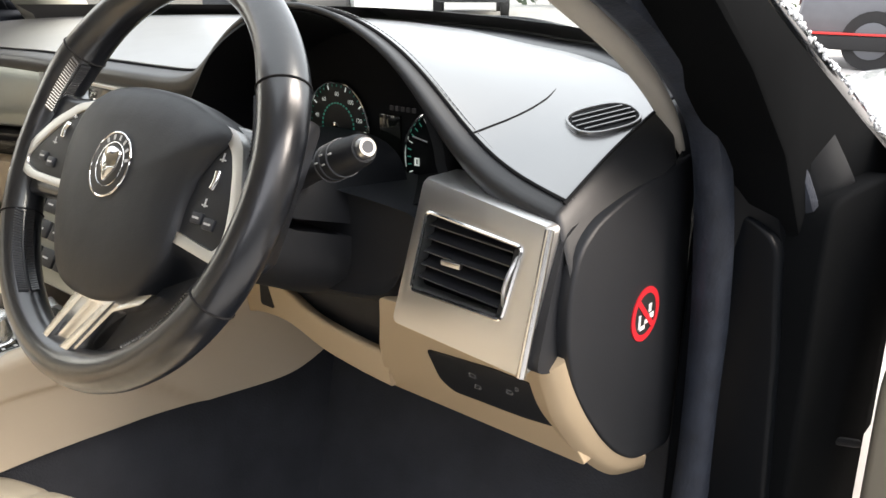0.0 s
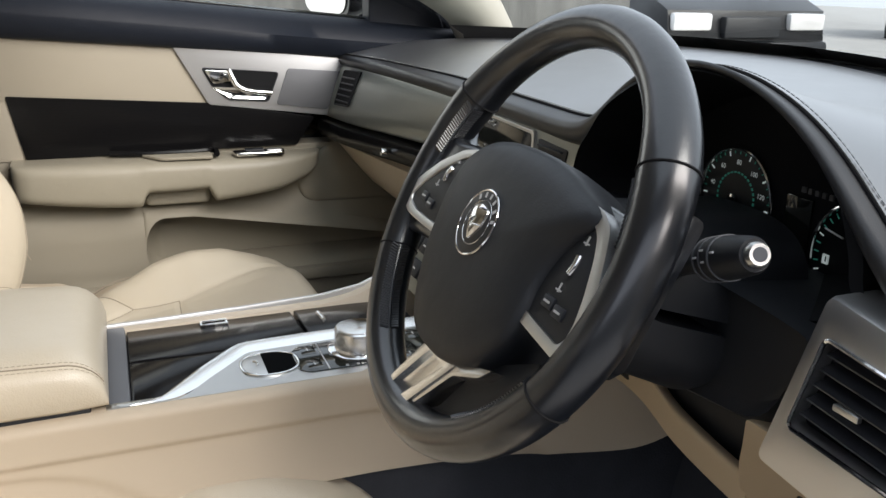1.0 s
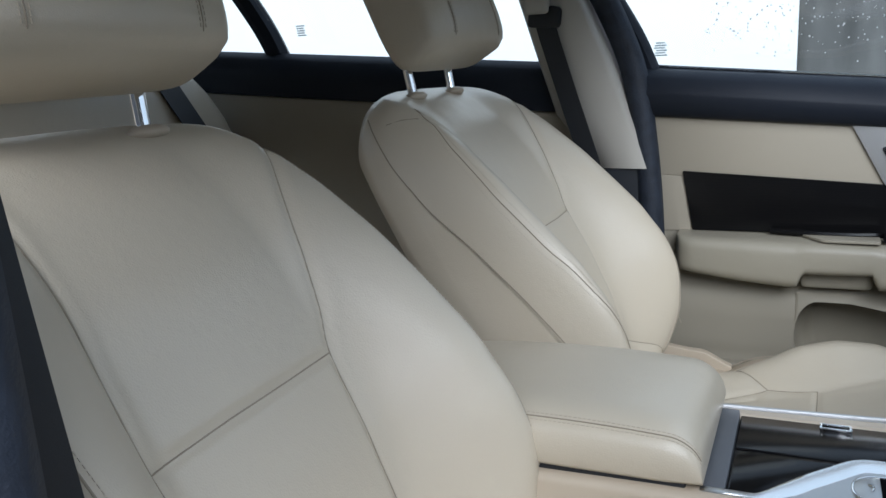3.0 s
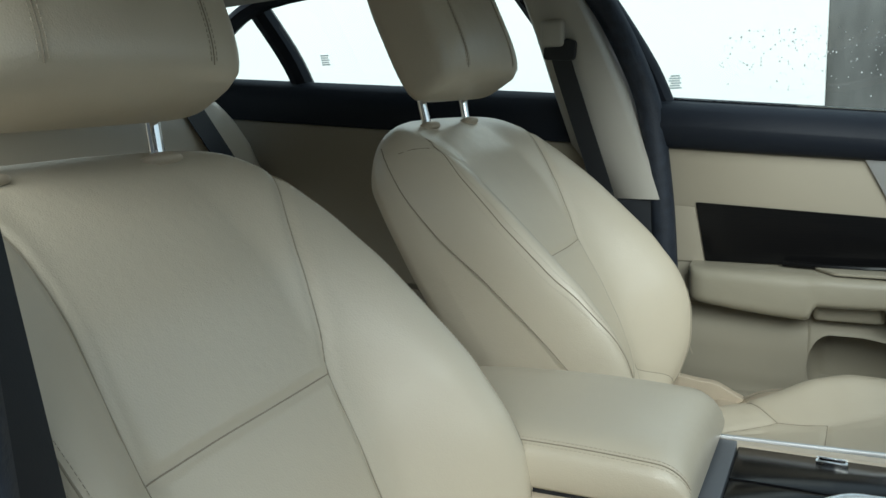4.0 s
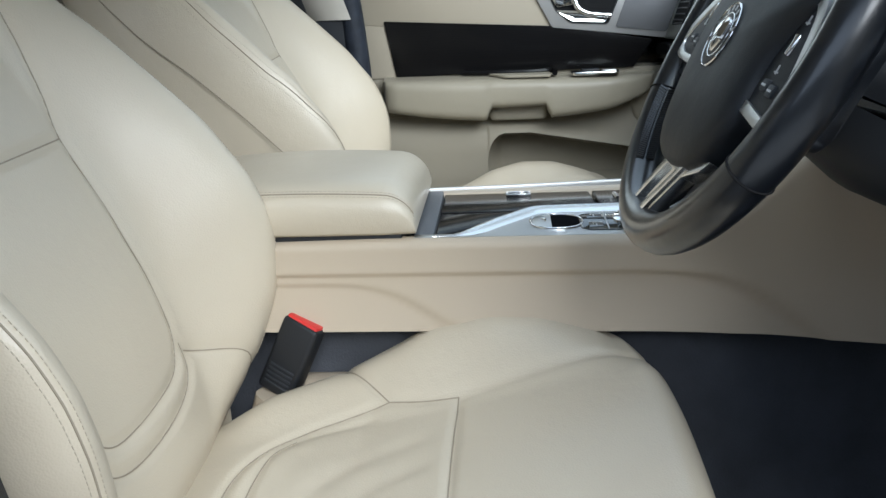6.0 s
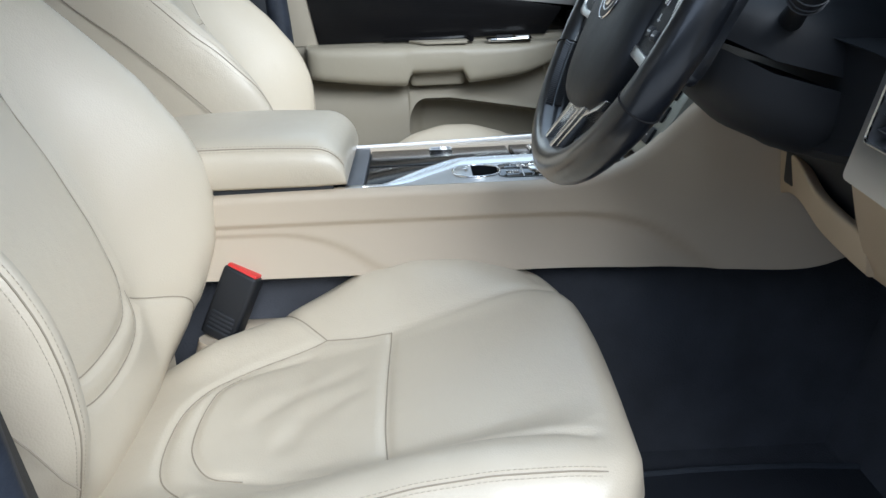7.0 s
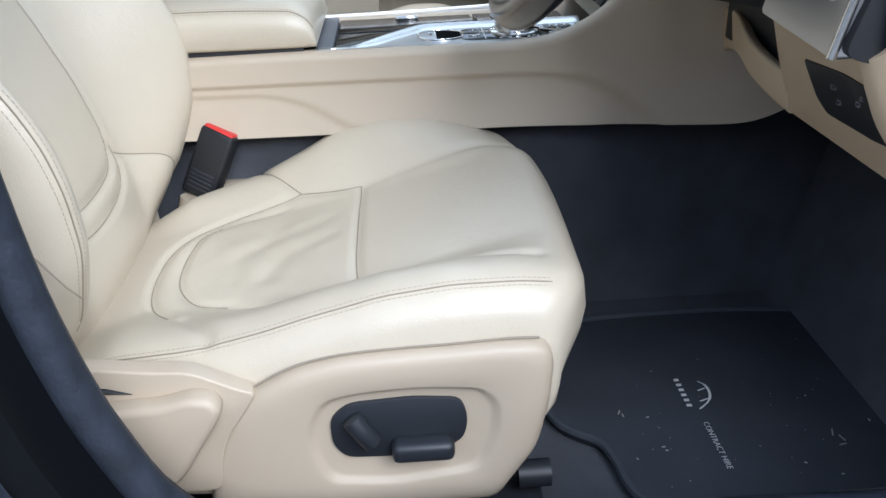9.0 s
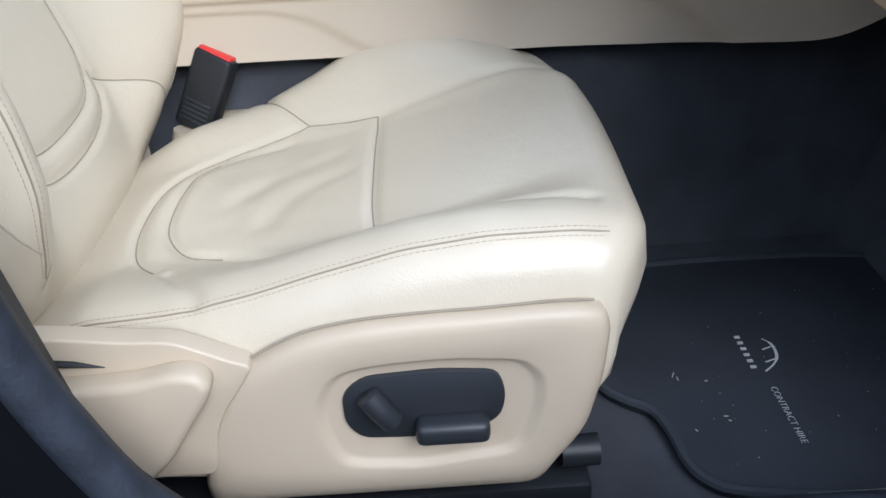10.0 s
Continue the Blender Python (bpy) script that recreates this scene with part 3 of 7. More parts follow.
lift_left = ease([(-0.50, -0.006), (-0.34, -0.009), (-0.29, 0.000), (-0.24, 0.010), (-0.18, 0.009), (-0.12, 0.001), (-0.06, -0.012), (0.0, -0.025), (0.03, -0.030)])
CUSHION_SEAMS = [
    [(-0.124, -0.207), (-0.06, -0.2085), (0.0, -0.209), (0.07, -0.208), (0.15, -0.202)],
    [(-0.130, -0.282), (-0.125, -0.245), (-0.124, -0.207)],
    [(-0.130, -0.282), (-0.112, -0.330), (-0.092, -0.366), (-0.060, -0.402), (-0.018, -0.421), (0.045, -0.423), (0.097, -0.412), (0.135, -0.385)],
    [(-0.200, -0.346), (-0.166, -0.318), (-0.130, -0.282)],
    [(-0.078, -0.372), (-0.060, -0.389), (-0.037, -0.396), (0.015, -0.399), (0.062, -0.392), (0.10, -0.368), (0.112, -0.335)],
]
CUSHION_CREASES = [
    [(-0.124, -0.207), (-0.136, -0.128), (-0.148, -0.040), (-0.150, -0.010)],
    [(0.158, -0.30), (0.152, -0.202), (0.156, -0.12), (0.172, -0.04)],
    [(-0.110, -0.30), (-0.093, -0.345), (-0.078, -0.372)],
    [(0.112, -0.335), (0.122, -0.31), (0.136, -0.26)],
    [(0.15, -0.37), (0.19, -0.345), (0.215, -0.33)],
]
dip_seam = groove(CUSHION_SEAMS, 0.0038, 0.0052)
dip_crease = groove(CUSHION_CREASES, 0.0038, 0.0075)
CUSHION_PUCKER = [[(-0.055, -0.25), (-0.03, -0.30), (0.01, -0.335), (0.06, -0.335)], [(-0.01, -0.24), (0.015, -0.285), (0.06, -0.305)]]
pucker = groove(CUSHION_PUCKER, 0.0016, 0.012)


def dip_cus(u, y):
    return max(dip_seam(u, y), dip_crease(u, y))


def cushion_hw(u, y):
    return hw_left(y) if u < 0 else hw_cus(y)


def cushion_z(u, y):
    h = cushion_hw(u, y)
    a = min(1.0, abs(u) / h)
    i, p = zc(y), zb(y) + (lift_left(y) if u < 0 else 0.0)
    if a < 0.82:
        z = i + (p - i) * bump_step((a - 0.42) / 0.40)
    else:
        t = (a - 0.82) / 0.18
        z = p - 0.05 * (1 - math.sqrt(max(0.0, 1 - t * t)))
    ripple = 0.0016 * noise.noise(Vector((u * 28, y * 40, 0.3))) * math.exp(-((y + 0.29) / 0.09) ** 2) * math.exp(-(u / 0.10) ** 2)
    return z - dip_cus(u, y) - pucker(u, y) + ripple


def front_edge(q):
    e = max(0.0, (abs(q) - 0.72) / 0.28)
    return 0.010 - (0.022 if q < 0 else 0.012) * q * q - (0.045 if q < 0 else 0.030) * e * e


def seat_cushion(xc, side):
    rings = []
    n = 115
    S = np.sin(np.linspace(-1, 1, n) * math.pi / 2) * 0.25 + np.linspace(-1, 1, n) * 0.75
    over = [(0.0, 0.0)] + [(-0.028 + 0.028 * math.sin(a), -0.030 * (1 - math.cos(a))) for a in np.linspace(0.3, math.pi / 2, 6)] + [(0.002, -0.048), (-0.001, -0.066), (-0.008, -0.082), (-0.020, -0.098), (-0.040, -0.110)]
    for k in range(len(over) + 120):
        if k < 120:
            tau, dy, dz = k / 119, 0.0, 0.0
        else:
            tau, (dy, dz) = 1.0, over[k - 120]
            if k == 120:
                continue
            dy += 0.028
        ring = []
        tuck = max(0.0, (-dz - 0.07) / 0.05)
        for q in S:
            y = -0.50 + (front_edge(q) - 0.028 + 0.50) * tau
            u = q * cushion_hw(q, y)
            ring.append(Vector((xc + side * u * (1 - 0.05 * tuck), y + dy, max(0.445, cushion_z(u, y) + dz))))
        for sg, ks in ((1, (0.75, 0.5, 0.25, 0.0)), (-1, (0.0, 0.25, 0.5, 0.75))):
            e = ring[n - 1] if sg > 0 else ring[0]
            f = bump_step((e.y + 0.12) / 0.08)
            for h in ks:
                bulge = 0.007 * math.sin(math.pi * (1 - h)) - 0.012 * (1 - h) ** 3
                ring.append(Vector((e.x + side * sg * (bulge - 0.02 * f * (1 - h) ** 2), e.y - 0.05 * f * (1 - h) ** 1.5, 0.44 + (e.z - 0.44) * h)))
        rings.append(ring)
    return loft(rings)


side_seam = ease([(-0.06, 0.055), (0.0, 0.060), (0.082, 0.051), (0.119, 0.044), (0.178, 0.030), (0.25, 0.008), (0.33, -0.024), (0.41, -0.045), (0.49, -0.052)])


def seam_tubes(lines, place, r=0.0007):
    bms = []
    for l in lines:
        P = smooth_path([(a, b, 0) for a, b in l], 6)
        bms.append(tube([place(p.x, p.y) for p in P], r, 6))
    return merge(*bms)


def skirt_shell(outer, inner, x0, x1, side):
    """Side cover with a rounded border and a shallow dished recess."""
    ci = Vector((sum(p[0] for p in inner) / len(inner), sum(p[1] for p in inner) / len(inner)))

    def cast(poly, c, d):
        best = 0.0
        for a, b in zip(poly, poly[1:] + poly[:1]):
            a, b = Vector(a) - c, Vector(b) - c
            e = b - a
            den = d.x * e.y - d.y * e.x
            if abs(den) < 1e-9:
                continue
            t = (a.x * e.y - a.y * e.x) / den
            r = (a.x * d.y - a.y * d.x) / den
            if t > 0 and -1e-6 <= r <= 1 + 1e-6:
                best = max(best, t)
        return c + d * best
    m = 96
    dirs = [Vector((math.cos(2 * math.pi * i / m), math.sin(2 * math.pi * i / m))) for i in range(m)]
    O = [cast(outer, ci, d) for d in dirs]
    I = [cast(inner, ci, d) for d in dirs]
    rows = []
    for k, x in ((1.0, x0), (1.0, x1 - side * 0.009), (0.975, x1 - side * 0.004), (0.93, x1 - side * 0.001), (0.85, x1)):
        rows.append([Vector((x, *(ci + (o - ci) * k))) for o in O])
    for k, x in ((1.05, 0.0), (1.0, -0.0012), (0.955, -0.0045), (0.90, -0.006), (0.3, -0.006)):
        rows.append([Vector((x1 + side * x, *(ci + (q - ci) * min(k, 0.84 * (o - ci).length / (q - ci).length)))) for q, o in zip(I, O)])
    return loft(rows)


def car_seat(xc, side, label):
    s = thing("car_seat", (xc, -0.25, 0.30), label, "car seat", group="front seats")
    back = part("backrest", seat_back(xc, side), IVORY, s, "ivory leather backrest with side bolsters", 60)
    part("seam", seam_tubes(SEAMS[side], lambda u, v: back_point(xc, side, u, v, 0.0006), 0.0007), SEAM, back, "sewn seams")
    welt = ease([(-0.075, 0.82), (0.05, 0.86), (0.12, 0.90), (0.2, 0.925), (0.3, 0.932), (0.39, 0.923), (0.462, 0.87)] if side < 0 else [(-0.075, 0.895), (0.2, 0.895), (0.462, 0.895)])
    for sd in (-1, 1):
        edge = [back_point(xc, side, sd * hw_back(v) * welt(v), v, 0.0002) for v in np.linspace(-0.075, 0.462, 60)]
        part("seam", tube(edge, 0.0008, 6), SEAM, back, "piped seam along the bolster edge")
        for k in (-0.015, 0.015):
            part("stitching", stitches([back_point(xc, side, sd * hw_back(v) * (welt(v) + k), v, 0.0006) for v in np.linspace(-0.075, 0.46, 80)], 0.0046, 0.0030, 0.00042), STITCH, back)
        rear = []
        for v in np.linspace(-0.05, 0.485, 34):
            wr = side_seam(v)
            rear.append(Vector((xc + side * sd * (hw_back(v) + 0.0006), -0.49 - TILT_SIN * v + TILT_COS * wr, 0.6 + TILT_COS * v + TILT_SIN * wr)))
        part("seam", tube(rear, 0.0009, 6), SEAM, back, "seam between side panel and back panel")
    slide = 0.0 if side > 0 else 0.06
    fore = Matrix.Translation((0, slide, 0))
    cush = part("cushion", shift(seat_cushion(xc, 1), fore), IVORY, s, "ivory leather seat cushion, creased in the middle", 60)
    part("seam", seam_tubes(CUSHION_SEAMS, lambda u, y: Vector((xc + u, y + slide, cushion_z(u, y) + 0.0006)), 0.0007), SEAM, cush, "sewn seams")
    for sd in (-1, 1):
        def rim_point(y, k, up):
            u = sd * cushion_hw(sd, y) * k
            return Vector((xc + u, y + slide, cushion_z(u, y) + up))
        part("seam", tube([rim_point(y, 0.905, 0.0003) for y in np.linspace(-0.49, -0.034, 64)], 0.0007, 6), SEAM, cush, "seam along the cushion edge")
        for k in (0.892, 0.918):
            part("stitching", stitches([rim_point(y, k, 0.0005) for y in np.linspace(-0.49, -0.034, 100)], 0.0046, 0.0030, 0.00042), STITCH, cush)

    # headrest on two chrome posts
    post_x = 0.098 if side > 0 else 0.076
    def hr(x, v, w):
        return Vector((xc + side * x, -0.49 - TILT_SIN * v + TILT_COS * w, 0.6 + TILT_COS * v + TILT_SIN * w))
    rings = []
    for v in np.linspace(0, 1, 25):
        vv = 0.522 + 0.20 * v
        k = math.sqrt(max(0.0, 1 - abs(2 * v - 1) ** 5.5)) * 0.11 + 0.89
        kd = math.sqrt(max(0.0, 1 - abs(2 * v - 1) ** 3.5)) * 0.36 + 0.64
        ring = []
        for a in np.linspace(0, 2 * math.pi, 41)[:-1]:
            c, sn = math.cos(a), math.sin(a)
            e = 0.40
            ring.append(hr(0.152 * k * math.copysign(abs(c) ** e, c), vv, 0.050 + 0.060 * kd * math.copysign(abs(sn) ** e, sn) + 0.035 * v))
        rings.append(ring)
    head = part("headrest", loft(rings), IVORY, s, "ivory leather headrest", 70)
    for sd in (-1, 1):
        sw = []
        for v in np.linspace(0.04, 0.96, 30):
            kd = math.sqrt(max(0.0, 1 - abs(2 * v - 1) ** 3.5)) * 0.36 + 0.64
            kx = math.sqrt(max(0.0, 1 - abs(2 * v - 1) ** 5.5)) * 0.11 + 0.89
            ca = min(1.0, 0.092 / (0.152 * kx)) ** 2.5
            sw.append(hr(sd * 0.092, 0.522 + 0.20 * v, 0.0504 + 0.060 * kd * (1 - ca * ca) ** 0.2 + 0.035 * v))
        part("seam", tube(sw, 0.0006, 6), SEAM, head, "headrest seam")
        part("stitching", stitches([p + Vector((side * sd * -0.004, 0.0006, 0)) for p in sw], 0.0052, 0.0034, 0.0006), STITCH, head)
        part("stitching", stitches([p + Vector((side * sd * 0.004, -0.0002, 0)) for p in sw], 0.0052, 0.0034, 0.0006), STITCH, head)
        part("post", tube([hr(sd * post_x, 0.499, -0.020), hr(sd * (post_x + 0.004), 0.58, 0.014)], 0.0074, 14), CHROME, s, "chrome headrest post")
        gd = bmesh.new()
        bmesh.ops.create_icosphere(gd, subdivisions=3, radius=1.0)
        for vv in gd.verts:
            vv.co = hr(sd * post_x + vv.co.x * 0.026, 0.4955 + vv.co.y * 0.0085 - vv.co.z * 0.004, -0.018 + vv.co.z * 0.016)
        part("post_guide", clean(gd), IVORY_PLASTIC, s, "ivory plastic post guide", 80)

    # plastic skirt on the door side
    x0 = xc + side * 0.228
    x1 = xc + side * 0.262
    skirt = rounded([(-0.300, 0.492), (-0.285, 0.503), (-0.253, 0.519), (-0.215, 0.527), (-0.169, 0.530), (-0.123, 0.531), (-0.077, 0.533), (-0.044, 0.530), (-0.037, 0.515), (-0.040, 0.470), (-0.050, 0.421), (-0.072, 0.388), (-0.085, 0.366), (-0.345, 0.366), (-0.335, 0.425), (-0.318, 0.462)], 0.012, 3)
    recess = rounded([(-0.249, 0.440), (-0.247, 0.465), (-0.233, 0.490), (-0.200, 0.496), (-0.152, 0.498), (-0.098, 0.493), (-0.084, 0.474), (-0.086, 0.443), (-0.100, 0.406), (-0.177, 0.396), (-0.236, 0.402)], 0.014, 3)
    sk = part("skirt", skirt_shell(skirt, recess, x0, x1, side), IVORY_PLASTIC, s, "ivory plastic side skirt with a shallow recess", 50)
    # thin tube drawn as the shaded gap, no separate part
    part("gap_shade", tube(smooth_path([(x1 - side * 0.010, y, z + 0.0015) for y, z in ((-0.298, 0.495), (-0.285, 0.504), (-0.253, 0.520), (-0.215, 0.528), (-0.169, 0.531), (-0.123, 0.532), (-0.077, 0.534), (-0.050, 0.533))], 4), 0.0010, 8), GAP_SHADE, sk, "thin brown line for the shade in the gap under the cushion")
    x1 = x1 - side * 0.006
    plate = rounded([(-0.229, 0.442), (-0.229, 0.470), (-0.213, 0.484), (-0.160, 0.487), (-0.117, 0.483), (-0.111, 0.462), (-0.115, 0.440), (-0.132, 0.430), (-0.178, 0.425), (-0.218, 0.427)], 0.009, 3)
    part("switch_plate", prism(plate, "x", x1 - side * 0.004, x1 + side * 0.0035, 0.0012), NAVY_PLASTIC, sk, "charcoal seat switch plate")
    part("recline_switch", tube(smooth_path([(x1 + side * 0.008, -0.211, 0.474), (x1 + side * 0.010, -0.202, 0.460), (x1 + side * 0.008, -0.194, 0.446)], 6), [0.006] + [0.0092] * 11 + [0.007], 12), NAVY_PLASTIC, sk, "upright seat switch")
    part("slide_switch", merge(block(min(x1, x1 + side * 0.020), max(x1, x1 + side * 0.020), -0.178, -0.124, 0.428, 0.447, 0.006, 3)), NAVY_PLASTIC, sk, "long seat switch")
    part("rear_cover", prism(rounded([(-0.45, 0.539), (-0.413, 0.536), (-0.370, 0.530), (-0.338, 0.528), (-0.320, 0.519), (-0.300, 0.508), (-0.286, 0.503), (-0.296, 0.486), (-0.312, 0.464), (-0.322, 0.440), (-0.328, 0.402), (-0.45, 0.402)], 0.010, 4), "x", min(xc + side * 0.244, xc + side * 0.262), max(xc + side * 0.244, xc + side * 0.262), 0.008, 4), IVORY_PLASTIC, s, "ivory plastic cover at the seat hinge", 60)
    part("hinge_lever", prism(rounded([(-0.46, 0.504), (-0.392, 0.506), (-0.360, 0.508), (-0.336, 0.514), (-0.319, 0.511), (-0.312, 0.500), (-0.318, 0.486), (-0.333, 0.464), (-0.352, 0.434), (-0.375, 0.412), (-0.46, 0.408)], 0.009, 4), "x", min(xc + side * 0.258, xc + side * 0.281), max(xc + side * 0.258, xc + side * 0.281), 0.009, 4), IVORY_PLASTIC, s, "ivory plastic side cover lip", 60)
    part("lower_cover", prism(rounded([(-0.38, 0.386), (-0.27, 0.378), (-0.27, 0.49), (-0.33, 0.50), (-0.38, 0.47)], 0.008, 3), "x", min(xc + side * 0.19, xc + side * 0.246), max(xc + side * 0.19, xc + side * 0.246), 0.008, 3), IVORY_PLASTIC, s, "ivory plastic filler behind the skirt", 50)
    # solid black sliver in place of the shade inside a slot
    part("slot", tube([(xc + side * 0.2610, -0.46, 0.521), (xc + side * 0.2610, -0.405, 0.515), (xc + side * 0.2610, -0.385, 0.5105)], [0.006, 0.004, 0.0012], 10, flat=0.7), BLACK, s, "black sliver for the shade in the slot above the lever")
    part("inner_cover", block(min(xc - side * 0.20, xc - side * 0.235), max(xc - side * 0.20, xc - side * 0.235), -0.42, -0.06, 0.36, 0.50, 0.012, 3), IVORY_PLASTIC, s)
    for q in (-1, 1):
        part("rail", merge(block(xc + q * 0.205 - 0.022, xc + q * 0.205 + 0.022, -0.46, -0.035, 0.285, 0.325, 0.006), tube([(xc + q * 0.205, -0.06, 0.345), (xc + q * 0.205, -0.028, 0.345)], 0.014, 12)), NAVY_PLASTIC, s, "dark seat rail")
    part("base_frame", block(xc - 0.19, xc + 0.19, -0.44, -0.06, 0.31, 0.42, 0.02), BLACK, s, "black seat frame")
    return s


XD, XP = 0.335, -0.405
car_seat(XD, 1, "ivory leather driver seat with bolsters and power switches")
passenger_seat = car_seat(XP, -1, "ivory leather front passenger seat beside the closed door")
# this backrest is set a little more upright
upright = Matrix.Translation((0, 0.056, 0))
upright[1][2] = -0.058
for ob in passenger_seat.children:
    if ob.name.split(".")[0] in ("backrest", "headrest", "post", "post_guide"):
        ob.data.transform(upright)
        for sub_part in ob.children:
            sub_part.data.transform(upright)

# belt buckle between seat and console
buckle = thing("belt_buckle", (0.15, -0.41, 0.47), "black seat belt buckle with red release button", "belt buckle")
b_len = Vector((0.35, 0.87, -0.37)).normalized()
b_up = Vector((-0.18, 0.22, 0.95))
b_up = (b_up - b_len * b_up.dot(b_len)).normalized()
b_thick = b_len.cross(b_up)
bk = Matrix.Translation((0.133, -0.382, 0.576)) @ Matrix((b_thick, b_len, b_up)).transposed().to_4x4()
part("housing", shift(block(-0.012, 0.014, -0.023, 0.023, -0.092, 0.0, 0.005, 3), bk), BLACK, buckle)
part("release_button", shift(block(-0.009, 0.011, -0.020, 0.020, -0.006, 0.003, 0.002), bk), RED, buckle, "red release button")
for i in range(5):
    part("grip_rib", shift(block(0.012, 0.0155, -0.016, 0.016, -0.082 + i * 0.0055, -0.079 + i * 0.0055, 0.0008), bk), NAVY_PLASTIC, buckle)
part("stalk", tube([(0.155, -0.418, 0.495), (0.16, -0.425, 0.46), (0.165, -0.43, 0.36)], [0.026, 0.030, 0.030], 12), IVORY_PLASTIC, buckle, "ivory boot round the buckle stalk")

# rear bench
bench = thing("rear_bench", (-0.03, -1.3, 0.30), "ivory leather rear bench in the shade", "rear seat")
part("cushion", block(-0.64, 0.58, -1.42, -0.96, 0.33, 0.60, 0.06, 4), IVORY, bench)
shoulder = ease([(0.0, 0.0), (0.03, 0.004), (0.06, 0.016), (0.105, 0.054), (0.15, 0.106), (0.18, 0.175)])
for a, b, outer in ((-0.70, -0.03, -1), (-0.022, 0.60, 1)):
    rows = []
    for x in np.linspace(a, b, 40):
        edge = (x + 0.72) if outer < 0 else (0.62 - x)
        zt = 1.088 - shoulder(max(0.0, 0.18 - edge)) - 0.010 * max(0.0, 1 - ((b - x) if outer < 0 else (x - a)) / 0.02)
        rows.append([Vector((x, y, z)) for y, z in rounded([(-1.30, 0.50), (-1.325, 0.70), (-1.375, zt - 0.05), (-1.40, zt), (-1.48, zt), (-1.53, zt - 0.05), (-1.50, 0.50)], 0.03, 4)])
    part("backrest", loft(rows), IVORY, bench, "ivory leather rear backrest", 60)

# ---- centre console ----
console = thing("centre_console", (0, -0.2, 0.30), "ivory centre console with aluminium and dark wood top", "centre console")
z_top = ease([(-0.62, 0.662), (-0.3, 0.667), (0.0, 0.668), (0.05, 0.675), (0.09, 0.695), (0.115, 0.715), (0.135, 0.745), (0.17, 0.775), (0.34, 0.80)])
x_side = ease([(-0.62, 0.120), (0.0, 0.127), (0.06, 0.132), (0.12, 0.142), (0.2, 0.17), (0.27, 0.20), (0.34, 0.225)])
z_crease = ease([(-0.62, 0.628), (0.0, 0.629), (0.05, 0.627), (0.09, 0.620), (0.12, 0.606), (0.15, 0.585), (0.18, 0.56), (0.34, 0.54)])
z_crease2 = ease([(-0.62, 0.618), (-0.32, 0.616), (-0.27, 0.603), (-0.22, 0.572), (-0.1, 0.54), (0.34, 0.5)])


z_foot = ease([(-0.62, 0.565), (0.08, 0.565), (0.16, 0.569), (0.23, 0.575), (0.27, 0.581), (0.30, 0.598), (0.335, 0.625)])


def console_x(y, t):
    zt = z_top(y)
    zf = z_foot(y)
    z = zf + (zt - zf) * t
    x = x_side(y) + 0.022 * (1 - t) ** 1.5
    x -= 0.0045 * bump_step((z_crease(y) - z) / 0.006 + 0.5)
    x -= 0.003 * bump_step((z_crease2(y) - z) / 0.006 + 0.5)
    if t > 0.9:
        x -= 0.010 * (1 - math.sqrt(max(0, 1 - ((t - 0.9) / 0.1) ** 2)))
    return x, z


for s in (1, -1):
    outer, inner = [], []
    for y in np.linspace(-0.62, 0.335, 110):
        row = []
        for t in np.linspace(0, 1, 44):
            x, z = console_x(y, t)
            row.append(Vector((s * x, y, z)))
        x, z = console_x(y, 1)
        row += [Vector((s * (x - 0.012), y, z - 0.001)), Vector((s * (x - 0.03), y, z - 0.03)), Vector((s * (x - 0.04), y, z_foot(y) + 0.003))]
        outer.append(row)
    if s < 0:
        for row in outer:
            for v in row:
                v.x += 0.024
    part("side_panel", loft(outer), IVORY_PLASTIC, console, "ivory moulded console side", 50)
part("inner_tray", block(-0.115, 0.115, -0.60, 0.10, 0.59, 0.655, 0.004), BLACK, console)
part("rear_strip", block(-0.088, 0.112, -0.257, -0.235, 0.645, 0.667, 0.002), STRIP_GREY, console, "charcoal strip before the armrest")
lid = part("sliding_lid", prism(rounded([(-0.084, -0.234), (0.007, -0.234), (0.004, -0.040), (-0.084, -0.045)], 0.003, 2), "z", 0.645, 0.6640, 0.0015), WOOD, console, "gloss dark wood sliding lid")
part("lid_pull", merge(block(-0.078, -0.075, -0.152, -0.122, 0.663, 0.6668, 0.001), block(-0.067, -0.064, -0.152, -0.122, 0.663, 0.6668, 0.001), block(-0.078, -0.064, -0.153, -0.150, 0.663, 0.6668, 0.001), block(-0.078, -0.064, -0.124, -0.121, 0.663, 0.6668, 0.001)), CHROME, lid, "small chrome lid pull")
part("fixed_panel", prism(rounded([(0.0085, -0.234), (0.101, -0.234), (0.101, -0.196), (0.020, -0.125), (0.0085, -0.110)], 0.003, 2), "z", 0.645, 0.6636, 0.0015), WOOD, console, "gloss dark wood panel beside the lid")
lid2 = part("front_lid", prism(rounded([(-0.084, -0.041), (0.004, -0.036), (0.002, 0.085), (-0.092, 0.085)], 0.003, 2), "z", 0.645, 0.6645, 0.0015), WOOD, console, "gloss dark wood front lid")
part("lid_pull", tube([(-0.062, -0.014, 0.6655), (-0.040, -0.012, 0.6655)], 0.0028, 10, flat=0.8), CHROME, lid2)


